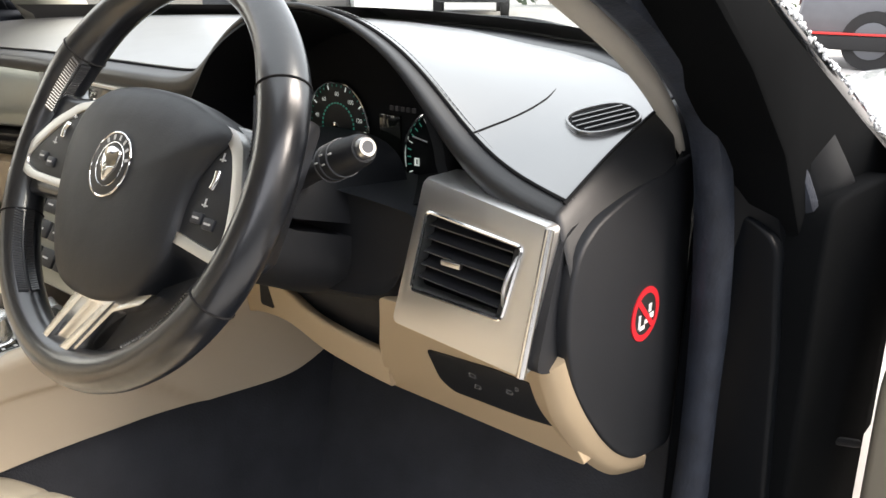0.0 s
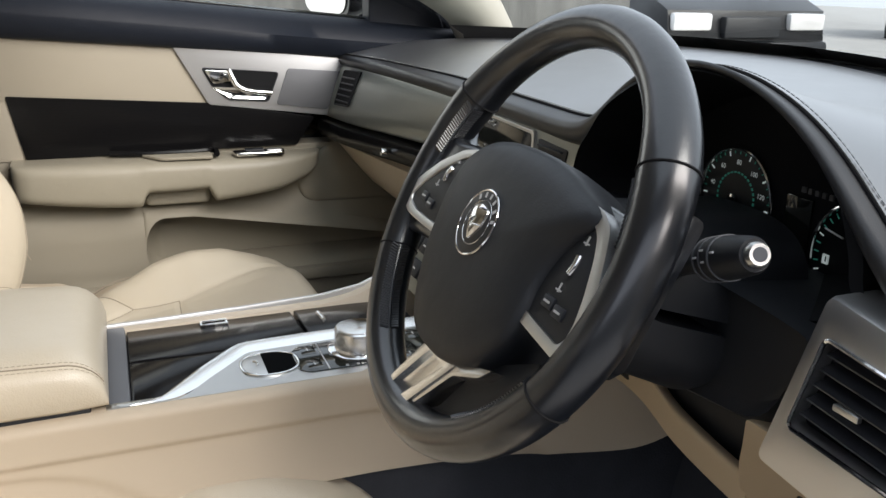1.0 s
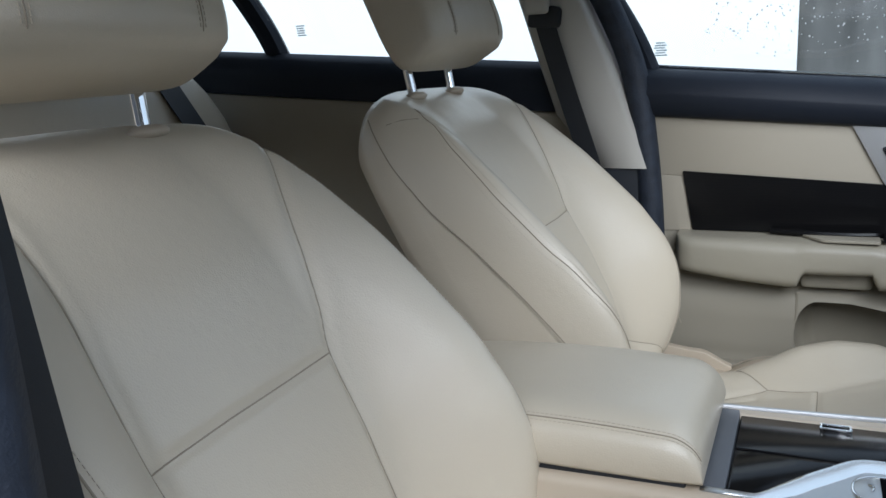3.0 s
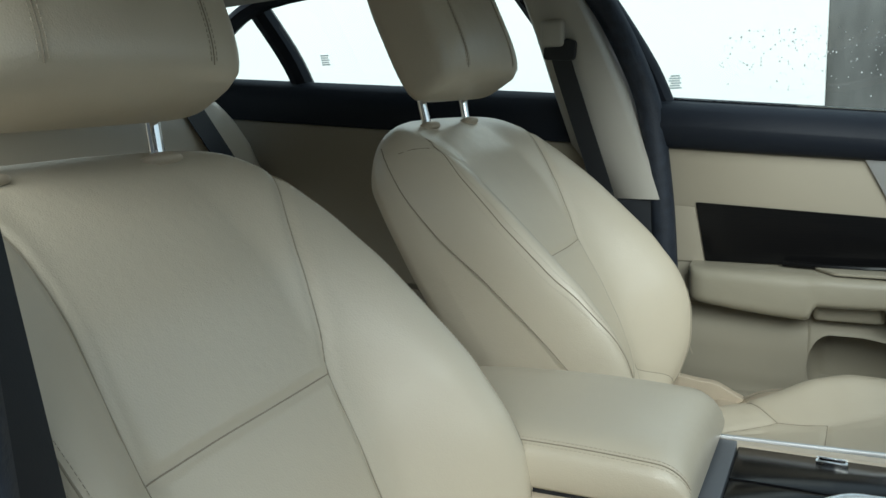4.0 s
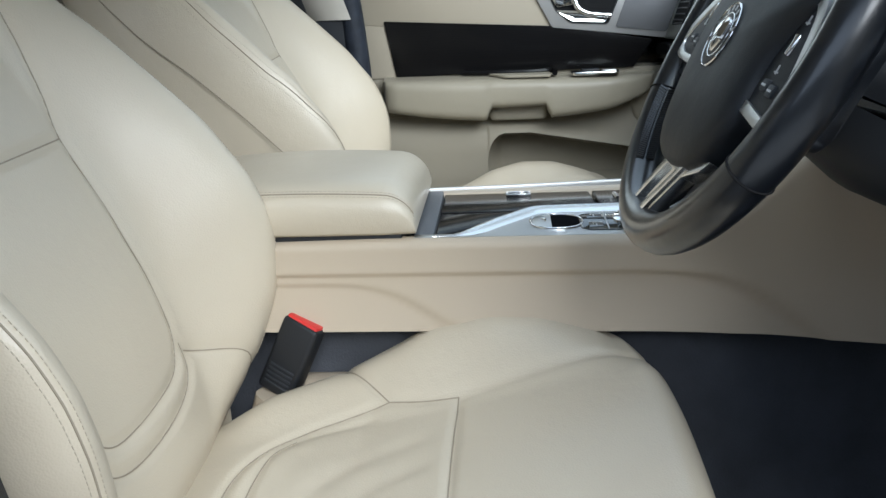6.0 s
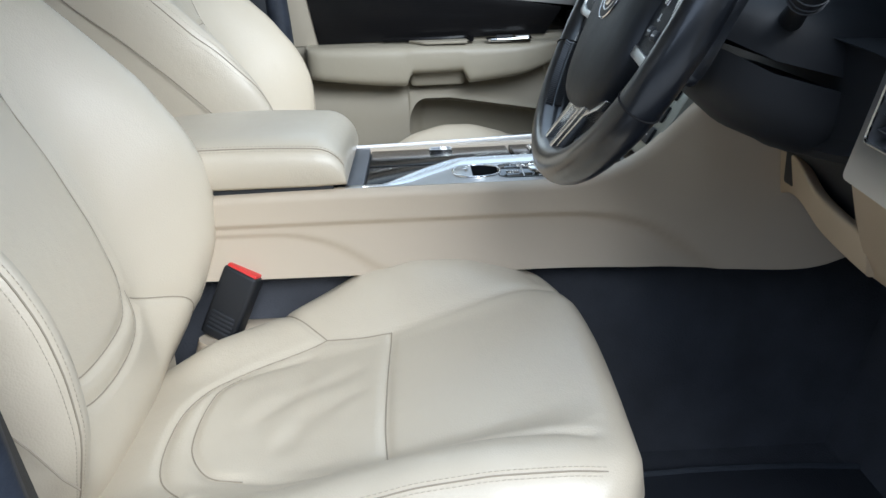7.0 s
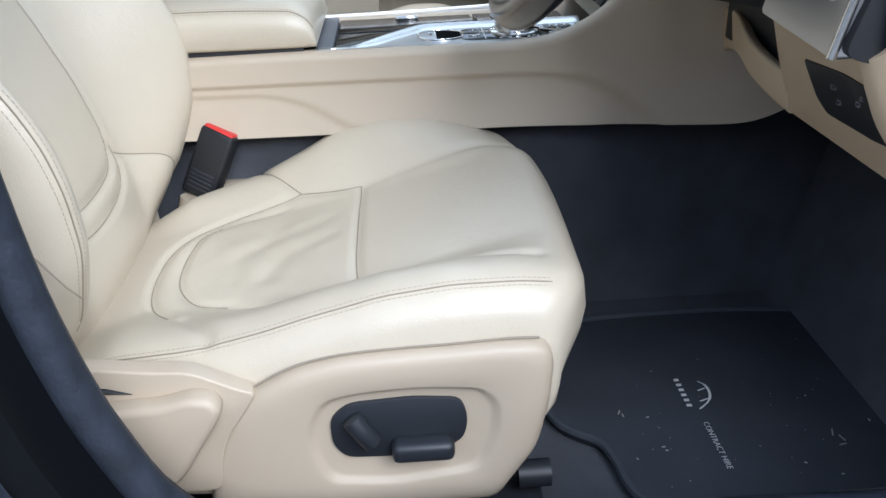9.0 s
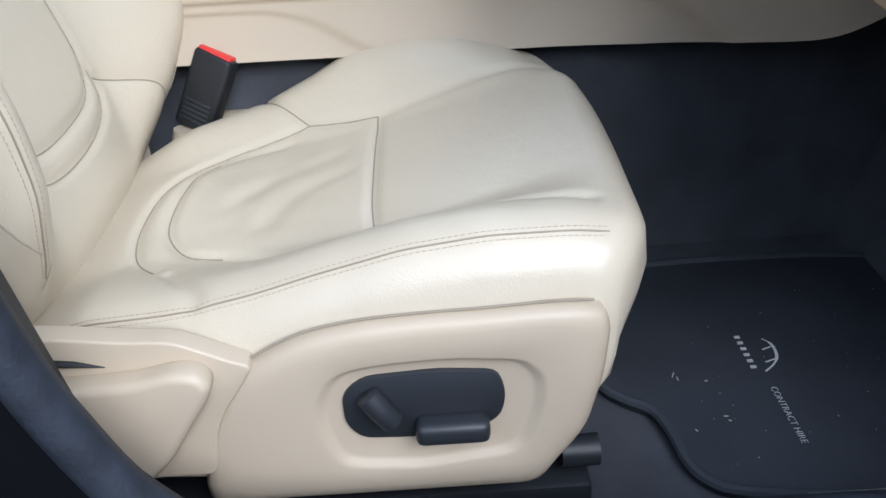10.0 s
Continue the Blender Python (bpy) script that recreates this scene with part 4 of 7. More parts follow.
RIDGE = [(0.1125, -0.236, 0.02, 0.05), (0.110, -0.218, 0.15, 0.3), (0.103, -0.205, 0.45, 0.7), (0.086, -0.190, 0.6, 0.8), (0.060, -0.168, 0.65, 0.75), (0.036, -0.146, 0.7, 0.7), (0.020, -0.131, 0.85, 0.55), (0.011, -0.116, 1.0, 0.2), (0.009, -0.095, 1.0, 0.0), (0.007, -0.05, 1.0, 0.0), (0.006, -0.01, 1.0, 0.0), (0.004, 0.04, 1.0, 0.0), (0.000, 0.098, 1.0, 0.0)]
RIDGE = [(p.x, p.y, q.x, q.y) for p, q in zip(smooth_path([(a, b, 0) for a, b, _, _ in RIDGE], 4), smooth_path([(c, d, 0) for _, _, c, d in RIDGE], 4))]
plate = part("selector_plate", prism([(x + 0.019 * wx, y + 0.019 * wy) for x, y, wx, wy in RIDGE] + [(0.1135, 0.098), (0.1145, 0.0), (0.1145, -0.1), (0.1140, -0.215)], "z", 0.650, 0.6680, 0), ALU_DARK, console, "satin aluminium selector plate", 30)
rise = [0.1 + 0.9 * bump_step(i / 18) for i in range(len(RIDGE))]
# metal made lighter than the plate to carry the bevel's highlight
part("raised_edge", loft([[Vector((x + d * wx * (0.4 + 0.6 * k), y + d * wy * (0.4 + 0.6 * k), 0.6680 + h * k if h > -0.01 else 0.650)) for d, h in ((-0.002, -0.018), (0.0, 0.0025), (0.002, 0.0046), (0.006, 0.0050), (0.017, 0.0015), (0.021, -0.0006))] for (x, y, wx, wy), k in zip(RIDGE, rise)], False, False), mat("bright_aluminium", (0.88, 0.88, 0.87), 0.26, 1.0, vary=0.03), plate, "raised edge in lighter metal for its highlight", 40)
part("near_edge", prism([(0.102, -0.257), (0.113, -0.257), (0.114, -0.195), (0.109, -0.205), (0.102, -0.208)], "z", 0.650, 0.6676, 0.0008), ALU_DARK, plate, "thin aluminium edge beside the wood")
part("left_edge", loft([[Vector((x + dx, y, z + dz)) for dx, dz in ((-0.0032, -0.02), (-0.0032, 0.001), (-0.0018, 0.0022), (0.0018, 0.0020), (0.0032, -0.001), (0.0032, -0.02))] for x, y, z in ((-0.090, -0.262, 0.668), (-0.092, -0.2, 0.6685), (-0.095, -0.1, 0.670), (-0.100, 0.0, 0.672), (-0.104, 0.05, 0.678), (-0.108, 0.09, 0.692))]), ALU, console, "aluminium edge strip", 30)
# cup holder: half lid and a black disc for the shaded well
cup = [(0.0285 * math.copysign(abs(math.cos(a)) ** 0.85, math.cos(a)) + 0.066, 0.0310 * math.copysign(abs(math.sin(a)) ** 0.85, math.sin(a)) - 0.096) for a in np.linspace(0, 2 * math.pi, 41)[:-1]]
cup_in = [(0.066 + (p[0] - 0.066) * 0.91, -0.096 + (p[1] + 0.096) * 0.92) for p in cup]
ch = part("cup_holder", frame_ring(cup, cup_in, "z", 0.664, 0.6700, 0.0010), CHROME, console, "chrome-rimmed cup holder")
# no hollow here: the depth's shade is the disc's black
part("cup_well", prism(cup_in, "z", 0.6672, 0.6684, 0), HINGE_PAINT, ch, "flat black disc for the shaded cup well")
half = [p for p in cup_in if p[1] < -0.096]
part("cup_lid", prism(sorted(half, key=lambda p: math.atan2(p[1] + 0.11, p[0] - 0.066)), "z", 0.6676, 0.6694, 0.0005), ALU_DARK, ch, "grey half lid")
part("lid_knob", tube(smooth_path([(0.058, -0.112, 0.6696), (0.063, -0.108, 0.6702), (0.070, -0.110, 0.6696)], 4), 0.0012, 8), CHROME, ch)
inset = part("inset", prism(rounded([(0.034, -0.060), (0.046, -0.070), (0.092, -0.070), (0.100, -0.060), (0.103, 0.090), (0.026, 0.090), (0.030, 0.0)], 0.004, 3), "z", 0.664, 0.6692, 0.001), SCREEN, plate, "gloss black inset with buttons")
for bx, by in ((0.048, -0.052), (0.084, -0.052), (0.090, 0.052), (0.090, 0.072), (0.042, 0.052), (0.042, 0.072)):
    key = part("button", block(bx - 0.012, bx + 0.012, by - 0.008, by + 0.008, 0.668, 0.6695, 0.0004), SCREEN, inset)
    part("icon", block(bx - 0.003, bx + 0.003, by - 0.0008, by + 0.0008, 0.6693, 0.6698, 0), PALE_ICON, key)
part("divider", block(0.032, 0.100, -0.0405, -0.0390, 0.668, 0.6700, 0.0003), ALU, inset)
# rotary selector
kx, ky = 0.061, 0.002
SPUN = mat("spun_aluminium", (0.78, 0.78, 0.77), 0.26, 1.0, vary=0.04)
SPUN.node_tree.nodes["Principled BSDF"].inputs["Anisotropic"].default_value = 0.9
tang = SPUN.node_tree.nodes.new("ShaderNodeTangent")
tang.direction_type, tang.axis = "RADIAL", "Z"
SPUN.node_tree.links.new(tang.outputs[0], SPUN.node_tree.nodes["Principled BSDF"].inputs["Tangent"])
knob = part("rotary_selector", tube([(kx, ky, 0.668), (kx, ky, 0.6715), (kx, ky, 0.6725)], [0.0335, 0.0335, 0.0315], 48), CHROME, console, "chrome ring of the rotary gear selector", 30)
part("selector_body", tube([(kx, ky, 0.6720), (kx, ky, 0.6740), (kx, ky, 0.6900), (kx, ky, 0.6935), (kx, ky, 0.6950)], [0.0245, 0.0262, 0.0258, 0.0252, 0.0235], 56), bpy.data.materials["bright_aluminium"], knob, "round satin aluminium knob", 25)
cap = disc((0, 0, 0), (0, 0, 1), 0.0222, 0.0010, 48, 0.0003)
part("selector_cap", shift(cap, Matrix.Translation((kx, ky, 0.6953))), SPUN, knob, "spun aluminium cap")
for i in range(5):
    part("selector_mark", block(kx + 0.0355, kx + 0.0395, ky - 0.024 + i * 0.012, ky - 0.021 + i * 0.012, 0.6690, 0.6698, 0), PALE_ICON, inset)
# sloping control stack with rows of keys
st = Matrix.Translation((0.0, 0.10, 0.685)) @ Euler((radians(58), 0, 0)).to_matrix().to_4x4()
stack = part("control_panel", shift(block(-0.128, 0.132, 0.0, 0.215, -0.03, 0.004, 0.006), st), VENEER, console, "grey control stack with rows of keys")
for r in range(4):
    for c in range(6):
        part("key", shift(block(-0.108 + c * 0.037, -0.108 + c * 0.037 + 0.031, 0.018 + r * 0.03, 0.018 + r * 0.03 + 0.021, 0.003, 0.008, 0.0015), st), BLACK, stack)
        part("key_mark", shift(block(-0.100 + c * 0.037, -0.100 + c * 0.037 + 0.012, 0.027 + r * 0.03, 0.029 + r * 0.03, 0.0078, 0.0085, 0), st), PALE_ICON, stack)
part("audio_panel", shift(block(-0.120, 0.120, 0.145, 0.21, 0.003, 0.007, 0.002), st), BLACK, stack)
part("audio_knob", shift(tube([(0.0, 0.175, 0.004), (0.0, 0.175, 0.016)], 0.013, 24), st), CHROME, stack)

# armrest box
arm = thing("armrest", (0.0, -0.38, 0.665), "ivory leather armrest box on the console", "armrest")
rings = []
for k, y in enumerate(list(np.linspace(-0.56, -0.29, 14)) + [-0.28, -0.272, -0.266, -0.261, -0.257, -0.254]):
    q = max(0.0, (y + 0.29) / 0.036)
    top = 0.726 - 0.005 * ((y + 0.4) / 0.12) ** 2 - 0.040 * (1 - math.sqrt(max(0, 1 - min(1, q) ** 2)))
    w = 0.119 - 0.004 * q
    e = []
    for a in np.linspace(0, math.pi, 25):
        c, sn = math.cos(a), math.sin(a)
        e.append(Vector((w * math.copysign(abs(c) ** 0.42, c), y, 0.676 + (top - 0.676) * abs(sn) ** 0.42 + 0.004 * abs(sn))))
    rings.append(e + [Vector((-w * 0.97, y, 0.672)), Vector((w * 0.97, y, 0.672))])
part("lid", loft(rings), IVORY, arm, "", 60)


def arm_point(a, y, out=0.0003):
    q = max(0.0, (y + 0.29) / 0.036)
    top = 0.726 - 0.005 * ((y + 0.4) / 0.12) ** 2 - 0.040 * (1 - math.sqrt(max(0, 1 - min(1, q) ** 2)))
    w = 0.119 - 0.004 * q
    c, sn = math.cos(a), math.sin(a)
    return Vector((w * abs(c) ** 0.42 + out, y, 0.676 + (top - 0.676) * abs(sn) ** 0.42 + 0.004 * abs(sn) + out))


arm_ys = list(np.linspace(-0.555, -0.29, 40)) + [-0.284, -0.278, -0.272, -0.266, -0.262, -0.259, -0.2565]
part("seam", tube([arm_point(radians(38), y) for y in arm_ys], 0.0007, 6), SEAM, arm, "seam along the shoulder")
for deg in (33, 43):
    part("stitching", stitches([arm_point(radians(deg), y) for y in arm_ys], 0.0048, 0.0032, 0.00045), STITCH, arm)
part("hinge", block(-0.02, 0.03, -0.565, -0.545, 0.67, 0.718, 0.004), BLACK, arm)
part("box", block(-0.112, 0.112, -0.60, -0.27, 0.655, 0.6715, 0.002), BLACK, arm, "dark gap below the lid")

# ---- dashboard ----
dash = thing("dashboard", (0, 0.3, 0.70), "black leather dashboard with aluminium and ivory panels", "dashboard")
edge_z = ease([(-0.76, 0.912), (-0.5, 0.920), (-0.2, 0.926), (0.1, 0.926), (0.17, 0.928), (0.215, 0.938), (0.255, 0.970), (0.308, 0.997), (0.36, 1.008), (0.41, 1.005), (0.452, 0.993), (0.492, 0.973), (0.519, 0.952), (0.542, 0.930), (0.559, 0.915), (0.584, 0.897), (0.62, 0.886), (0.65, 0.879), (0.70, 0.868)])
lip_h = ease([(-0.76, 1.0), (0.2, 1.0), (0.235, 0.75), (0.26, 0.42), (0.308, 0.30), (0.41, 0.26), (0.455, 0.32), (0.491, 0.40), (0.513, 0.52), (0.526, 0.75), (0.538, 1.0), (0.70, 1.0)])
edge_y = ease([(-0.76, 0.20), (-0.2, 0.20), (0.1, 0.195), (0.2, 0.185), (0.3, 0.172), (0.36, 0.168), (0.5, 0.165), (0.6, 0.162), (0.70, 0.162)])


def screen_y(x):
    return 0.84 - 1.0 * (x + 0.02) ** 2


def top_z(x, t):
    e = edge_z(x)
    rear = 0.956 - 0.02 * max(0, -x - 0.4)
    return e + (rear - e) * (1 - (1 - min(1, t)) ** 2.2)


def top_point(x, t):
    y0, y1 = edge_y(x), max(edge_y(x) + 0.06, screen_y(x))
    d = min(1.0, t * (y1 - y0) / 0.32)
    return Vector((x, y0 + (y1 - y0) * t, top_z(x, d)))


pad_y = ease([(-0.76, 0.29), (-0.6, 0.50), (-0.5, 0.60), (-0.3, 0.715), (-0.12, 0.735), (0.0, 0.705), (0.2, 0.615), (0.40, 0.472), (0.518, 0.390), (0.575, 0.360), (0.64, 0.312), (0.68, 0.28)])
xs = list(np.linspace(-0.745, 0.636, 112)) + list(np.linspace(0.639, 0.661, 14))
rings, roll, end_roll, gap, strip = [], [], [], [], []
for x in xs:
    drop = 0.050 * bump_step((x - 0.643) / 0.026)
    span_y = max(edge_y(x) + 0.06, screen_y(x)) - edge_y(x)
    reach = max(0.25, min(1.0, (pad_y(x) - edge_y(x)) / span_y))
    row = [top_point(x, t * (reach if t > 0.05 else 1)) - Vector((0, 0, drop)) for t in (0, 0.006, 0.015, 0.03, 0.05, 0.08, 0.12, 0.17, 0.23, 0.3, 0.38, 0.47, 0.57, 0.68, 0.8, 0.9, 1.0)]
    row += [row[-1] + Vector((0, 0.003, -0.003)), row[-1] + Vector((0, 0.004, -0.014))]
    gap.append([row[-1] + Vector((0, dy, dz)) for dy, dz in ((-0.002, 0.0), (0.010, -0.001))])
    back_y = max(row[-1].y + 0.022, foot_y(x) + 0.012)
    strip.append([Vector((x, row[-1].y + 0.009, row[-1].z - 0.004)), Vector((x, row[-1].y + 0.010, row[-1].z + 0.009)), Vector((x, row[-1].y + 0.014, row[-1].z + 0.012)), Vector((x, back_y, row[-1].z + 0.011))])
    e = row[0]
    q = lip_h(x)
    lip = [Vector((x, e.y + 0.012 + 0.038 * q * q, e.z - 0.030 * q - 0.003 * (1 - q))), Vector((x, e.y + 0.004 + 0.008 * q, e.z - 0.026 * q)), Vector((x, e.y - 0.003 * q, e.z - 0.017 * q)), Vector((x, e.y - 0.006 * q, e.z - 0.008 * q)), Vector((x, e.y - 0.004 * q, e.z - 0.002 * q))]
    roll.append(lip + row[:4])
    if x < 0.6455:
        rings.append(row[3:])
    if x > 0.642:
        end_roll.append(row[3:])
top = part("top_pad", loft(rings, False, False), DASH, dash, "black leather dash top with stitched seams", 50)
part("rear_gap", loft(gap, False, False), HOOD_BLACK, dash, "dark gap behind the dash pad", 50)
part("rear_strip", loft(strip, False, False), DASH_SHADED, dash, "grey strip below the windscreen", 50)
# The rolls use the darkened copy, so their shade is in the colour.
part("front_roll", loft(roll, False, False), DASH_SHADED, dash, "black padded roll along the dash edge", 60)
part("end_roll", loft(end_roll, False, False), DASH_SHADED, dash, "black padded end of the dash top", 60)
line = [top_point(x, 0.03) + Vector((0, 0, 0.0012)) for x in np.linspace(-0.74, 0.644, 160)]
part("seam", tube(line, 0.0013, 6), BLACK_STITCH, top, "seam along the front edge")
part("stitching", stitches([p + Vector((0, 0.006, 0.0005)) for p in line], 0.005, 0.0035, 0.0005), DASH, top)
part("seam", tube(smooth_path([top_point(0.559, 0.025), top_point(0.562, 0.085), top_point(0.565, 0.146), top_point(0.567, 0.217), top_point(0.566, 0.29), top_point(0.561, 0.345)], 6), [0.0009] * 24 + [0.0008, 0.0007, 0.0006, 0.0005, 0.0004, 0.0003, 0.0002], 6), BLACK_STITCH, top)
part("seam", tube(smooth_path([top_point(0.644, 0.02) + Vector((0, 0, 0.0012)), top_point(0.645, 0.3) + Vector((0, 0, 0.0012)), top_point(0.646, 0.62) + Vector((0, 0, 0.0012)), top_point(0.646, 0.95)], 6), 0.0013, 6), BLACK_STITCH, top)
# demister outlet by the pillar
c = top_point(0.617, 0.55)
tn = ((top_point(0.617, 0.45) - top_point(0.617, 0.27)).cross(top_point(0.640, 0.40) - top_point(0.594, 0.30))).normalized()
tn = tn if tn.z > 0 else -tn
lx = Vector((0.5, 0.866, 0.0))
lx = (lx - tn * lx.dot(tn)).normalized()
ly = tn.cross(lx)
dz0 = Vector((0.618, 0.258, 0.9262))
slope = Matrix(((lx.x, ly.x, tn.x, dz0.x), (lx.y, ly.y, tn.y, dz0.y), (lx.z, ly.z, tn.z, dz0.z), (0, 0, 0, 1)))
ov = [(0.028 * math.copysign(abs(math.cos(a)) ** 0.75, math.cos(a)), 0.0205 * math.copysign(abs(math.sin(a)) ** 0.75, math.sin(a))) for a in np.linspace(0, 2 * math.pi, 29)[:-1]]
dv = part("demister_outlet", shift(frame_ring(ov, [(p[0] * 0.93, p[1] * 0.91) for p in ov], "z", -0.004, 0.0018, 0.0007), slope), DASH, dash, "oval slotted demister outlet")
part("outlet_well", shift(prism([(p[0] * 0.94, p[1] * 0.92) for p in ov], "z", -0.006, 0.0002, 0), slope), HOOD_BLACK, dv)
for i in range(4):
    k = -0.0102 + i * 0.0068
    w = 0.0246 * math.sqrt(max(0.1, 1 - (k / 0.0195) ** 2))
    part("slat", shift(block(-w, w, k - 0.0006, k + 0.0006, 0.0, 0.0020, 0.0003), slope), DASH, dv)

# instrument hood: dark well with dials
hood = [(0.214, 0.905), (0.232, 0.930), (0.258, 0.958), (0.308, 0.985), (0.36, 0.998), (0.412, 0.996), (0.455, 0.982), (0.489, 0.961), (0.511, 0.940), (0.523, 0.919), (0.530, 0.896), (0.526, 0.866), (0.40, 0.835), (0.25, 0.835), (0.212, 0.87)]
hood = [(p.x, p.z) for p in smooth_path([(a, 0, b) for a, b in hood], 5, True)]
hc = Vector((0.36, 0.90))
rings = [[Vector((hc.x + (a - hc.x) * k, y, hc.y + (b - hc.y) * k)) for a, b in hood] for k, y in ((1.04, 0.172), (1.0, 0.168), (0.965, 0.180), (0.885, 0.21), (0.785, 0.252))]
well = part("instrument_hood", loft(rings, True, False), HOOD_BLACK, dash, "black instrument hood", 60)
part("dial_plate", prism([(hc.x + (a - hc.x) * 0.80, hc.y + (b - hc.y) * 0.80) for a, b in hood], "y", 0.250, 0.262, 0), HOOD_BLACK, well)


def dial(cx, cz, r, a0, a1, numbers, name, label):
    ring = [Vector((cx + r * math.cos(a), 0.2475, cz + r * math.sin(a))) for a in np.linspace(radians(a0), radians(a1), 40)]
    d = part(name, disc((cx, 0.2495, cz), (0, -1, 0), r * 0.98, 0.002, 40), DARK_PRINT, well, label)
    part("dial_ring", tube(ring, 0.0016, 8), CHROME, d)
    for i in range(29):
        a = radians(a0 + (a1 - a0) * i / 28)
        l = 0.84 if i % 4 == 0 else 0.89
        p, q = (Vector((cx + r * k * math.cos(a), 0.2480, cz + r * k * math.sin(a))) for k in (l, 0.94))
        part("tick", tube([p, q], 0.0005 if i % 4 else 0.0008, 4), DIAL_WHITE if i % 4 == 0 else DIAL_GREEN, d)
    ga = [Vector((cx + r * 0.52 * math.cos(a), 0.2482, cz + r * 0.52 * math.sin(a))) for a in np.linspace(radians(a0), radians(a1), 24)]
    part("green_ring", stitches(ga, 0.0042, 0.0022, 0.0009), DIAL_GREEN, d)
    for i, tx in enumerate(numbers):
        a = radians(a0 + (a1 - a0) * (i + 0.5) / len(numbers))
        cu = bpy.data.curves.new("numeral", "FONT")
        cu.body, cu.size, cu.align_x, cu.align_y = tx, 0.0056, "CENTER", "CENTER"
        cu.materials.append(DIAL_WHITE)
        ob = new("numeral", cu)
        ob.parent = d
        ob.matrix_basis = Matrix.Translation(Vector((cx + r * 0.72 * math.cos(a), 0.2478, cz + r * 0.72 * math.sin(a))) - origin_of(d)) @ Euler((radians(90), 0, 0)).to_matrix().to_4x4()
    an = radians(a0 - 8)
    part("needle", tube([(cx, 0.2465, cz), (cx + r * 0.8 * math.cos(an), 0.2465, cz + r * 0.8 * math.sin(an))], [0.0013, 0.0005], 6), WHITE_PRINT, d)
    part("hub", disc((cx, 0.2455, cz), (0, -1, 0), r * 0.10, 0.004, 20), CHROME, d)


dial(0.338, 0.890, 0.0415, 222, -42, ["20", "40", "60", "80", "100", "120", "140"], "speedometer", "round speedometer with pale numerals")
dial(0.246, 0.893, 0.040, 222, -42, ["1", "2", "3", "4", "5", "6"], "rev_counter", "round rev counter")
fa = [Vector((0.469 + 0.044 * math.cos(a), 0.2475, 0.873 + 0.044 * math.sin(a))) for a in np.linspace(radians(116), radians(202), 24)]
fg = part("fuel_gauge", tube(fa, 0.0016, 8), CHROME, well, "pale arc of the fuel gauge")
part("needle", tube([(0.453, 0.2465, 0.889), (0.436, 0.2465, 0.892)], 0.0007, 5), WHITE_PRINT, fg)
part("icon", frame_ring([(0.4375, 0.866), (0.4425, 0.866), (0.4425, 0.873), (0.4375, 0.873)], [(0.4387, 0.8672), (0.4413, 0.8672), (0.4413, 0.8718), (0.4387, 0.8718)], "y", 0.2465, 0.2480, 0), DIAL_WHITE, fg)
for i in range(9):
    a = radians(120 + i * 10)
    part("tick", tube([(0.469 + 0.037 * math.cos(a), 0.248, 0.873 + 0.037 * math.sin(a)), (0.469 + 0.041 * math.cos(a), 0.248, 0.873 + 0.041 * math.sin(a))], 0.0006, 4), DIAL_GREEN if i % 4 else DIAL_WHITE, fg)
part("display", block(0.394, 0.420, 0.2475, 0.2505, 0.860, 0.908, 0.001), SCREEN, well, "dark message display")
for i in range(5):
    part("warning_lamp", block(0.409 + i * 0.0066, 0.4125 + i * 0.0066, 0.246, 0.248, 0.9125, 0.9165, 0), mat("unlit_lamp", (0.10, 0.10, 0.10), 0.4), well)

# fascia behind the wheel and the lower black panel
part("lower_panel", loft([[Vector((x, y, z)) for x, z in rounded([(0.15, z0), (0.30, z0 - 0.006), (0.50, z0 + 0.022), (0.532, zt + 0.01), (0.50, zt + 0.014), (0.19, zt + 0.03)], 0.025, 4)] for y, z0, zt in ((0.158, 0.772, 0.842), (0.150, 0.762, 0.846), (0.165, 0.752, 0.846), (0.25, 0.735, 0.840))]), BLACK, dash, "black panel round the column", 50)
# solid black block set in the opening in place of its shade
part("recess_shade", block(0.24, 0.455, 0.214, 0.27, 0.69, 0.80, 0.004), BLACK, dash, "black block for the shade in the recess below the column")
part("backing", merge(block(-0.74, 0.62, 0.26, 0.5, 0.70, 0.90, 0.01), block(-0.74, 0.20, 0.215, 0.30, 0.80, 0.905, 0.004)), BLACK, dash)

# driver-side air vent in an aluminium plate
lean = 0.2


def vp(x, z, off=0.0):
    return Vector((x - 0.006, 0.135 + (z - 0.815) * lean - off, z - 0.004))


outer = rounded([(0.541, 0.892), (0.653, 0.876), (0.648, 0.775), (0.527, 0.782)], 0.006, 4)
inner = rounded([(0.549, 0.8695), (0.635, 0.8605), (0.626, 0.8085), (0.542, 0.811)], 0.005, 4)
n = len(outer)
V, F = [], []
rim_o = [(a + (a - 0.585) * 0.02, b + (b - 0.825) * 0.02) for a, b in outer]
for ring, off in ((rim_o, -0.035), (rim_o, -0.004), (outer, 0.0), ([(a + (c - a) * 0.6, b + (d - b) * 0.6) for (a, b), (c, d) in zip(outer, inner)], 0.002), (inner, 0.001), (inner, -0.012)):
    V += [vp(a, b, off) for a, b in ring]
for k in range(5):
    F += [(k * n + i, k * n + (i + 1) % n, (k + 1) * n + (i + 1) % n, (k + 1) * n + i) for i in range(n)]
vent = part("vent_plate", clean(from_lists(V, F)), ALU, dash, "satin aluminium vent plate", 30)
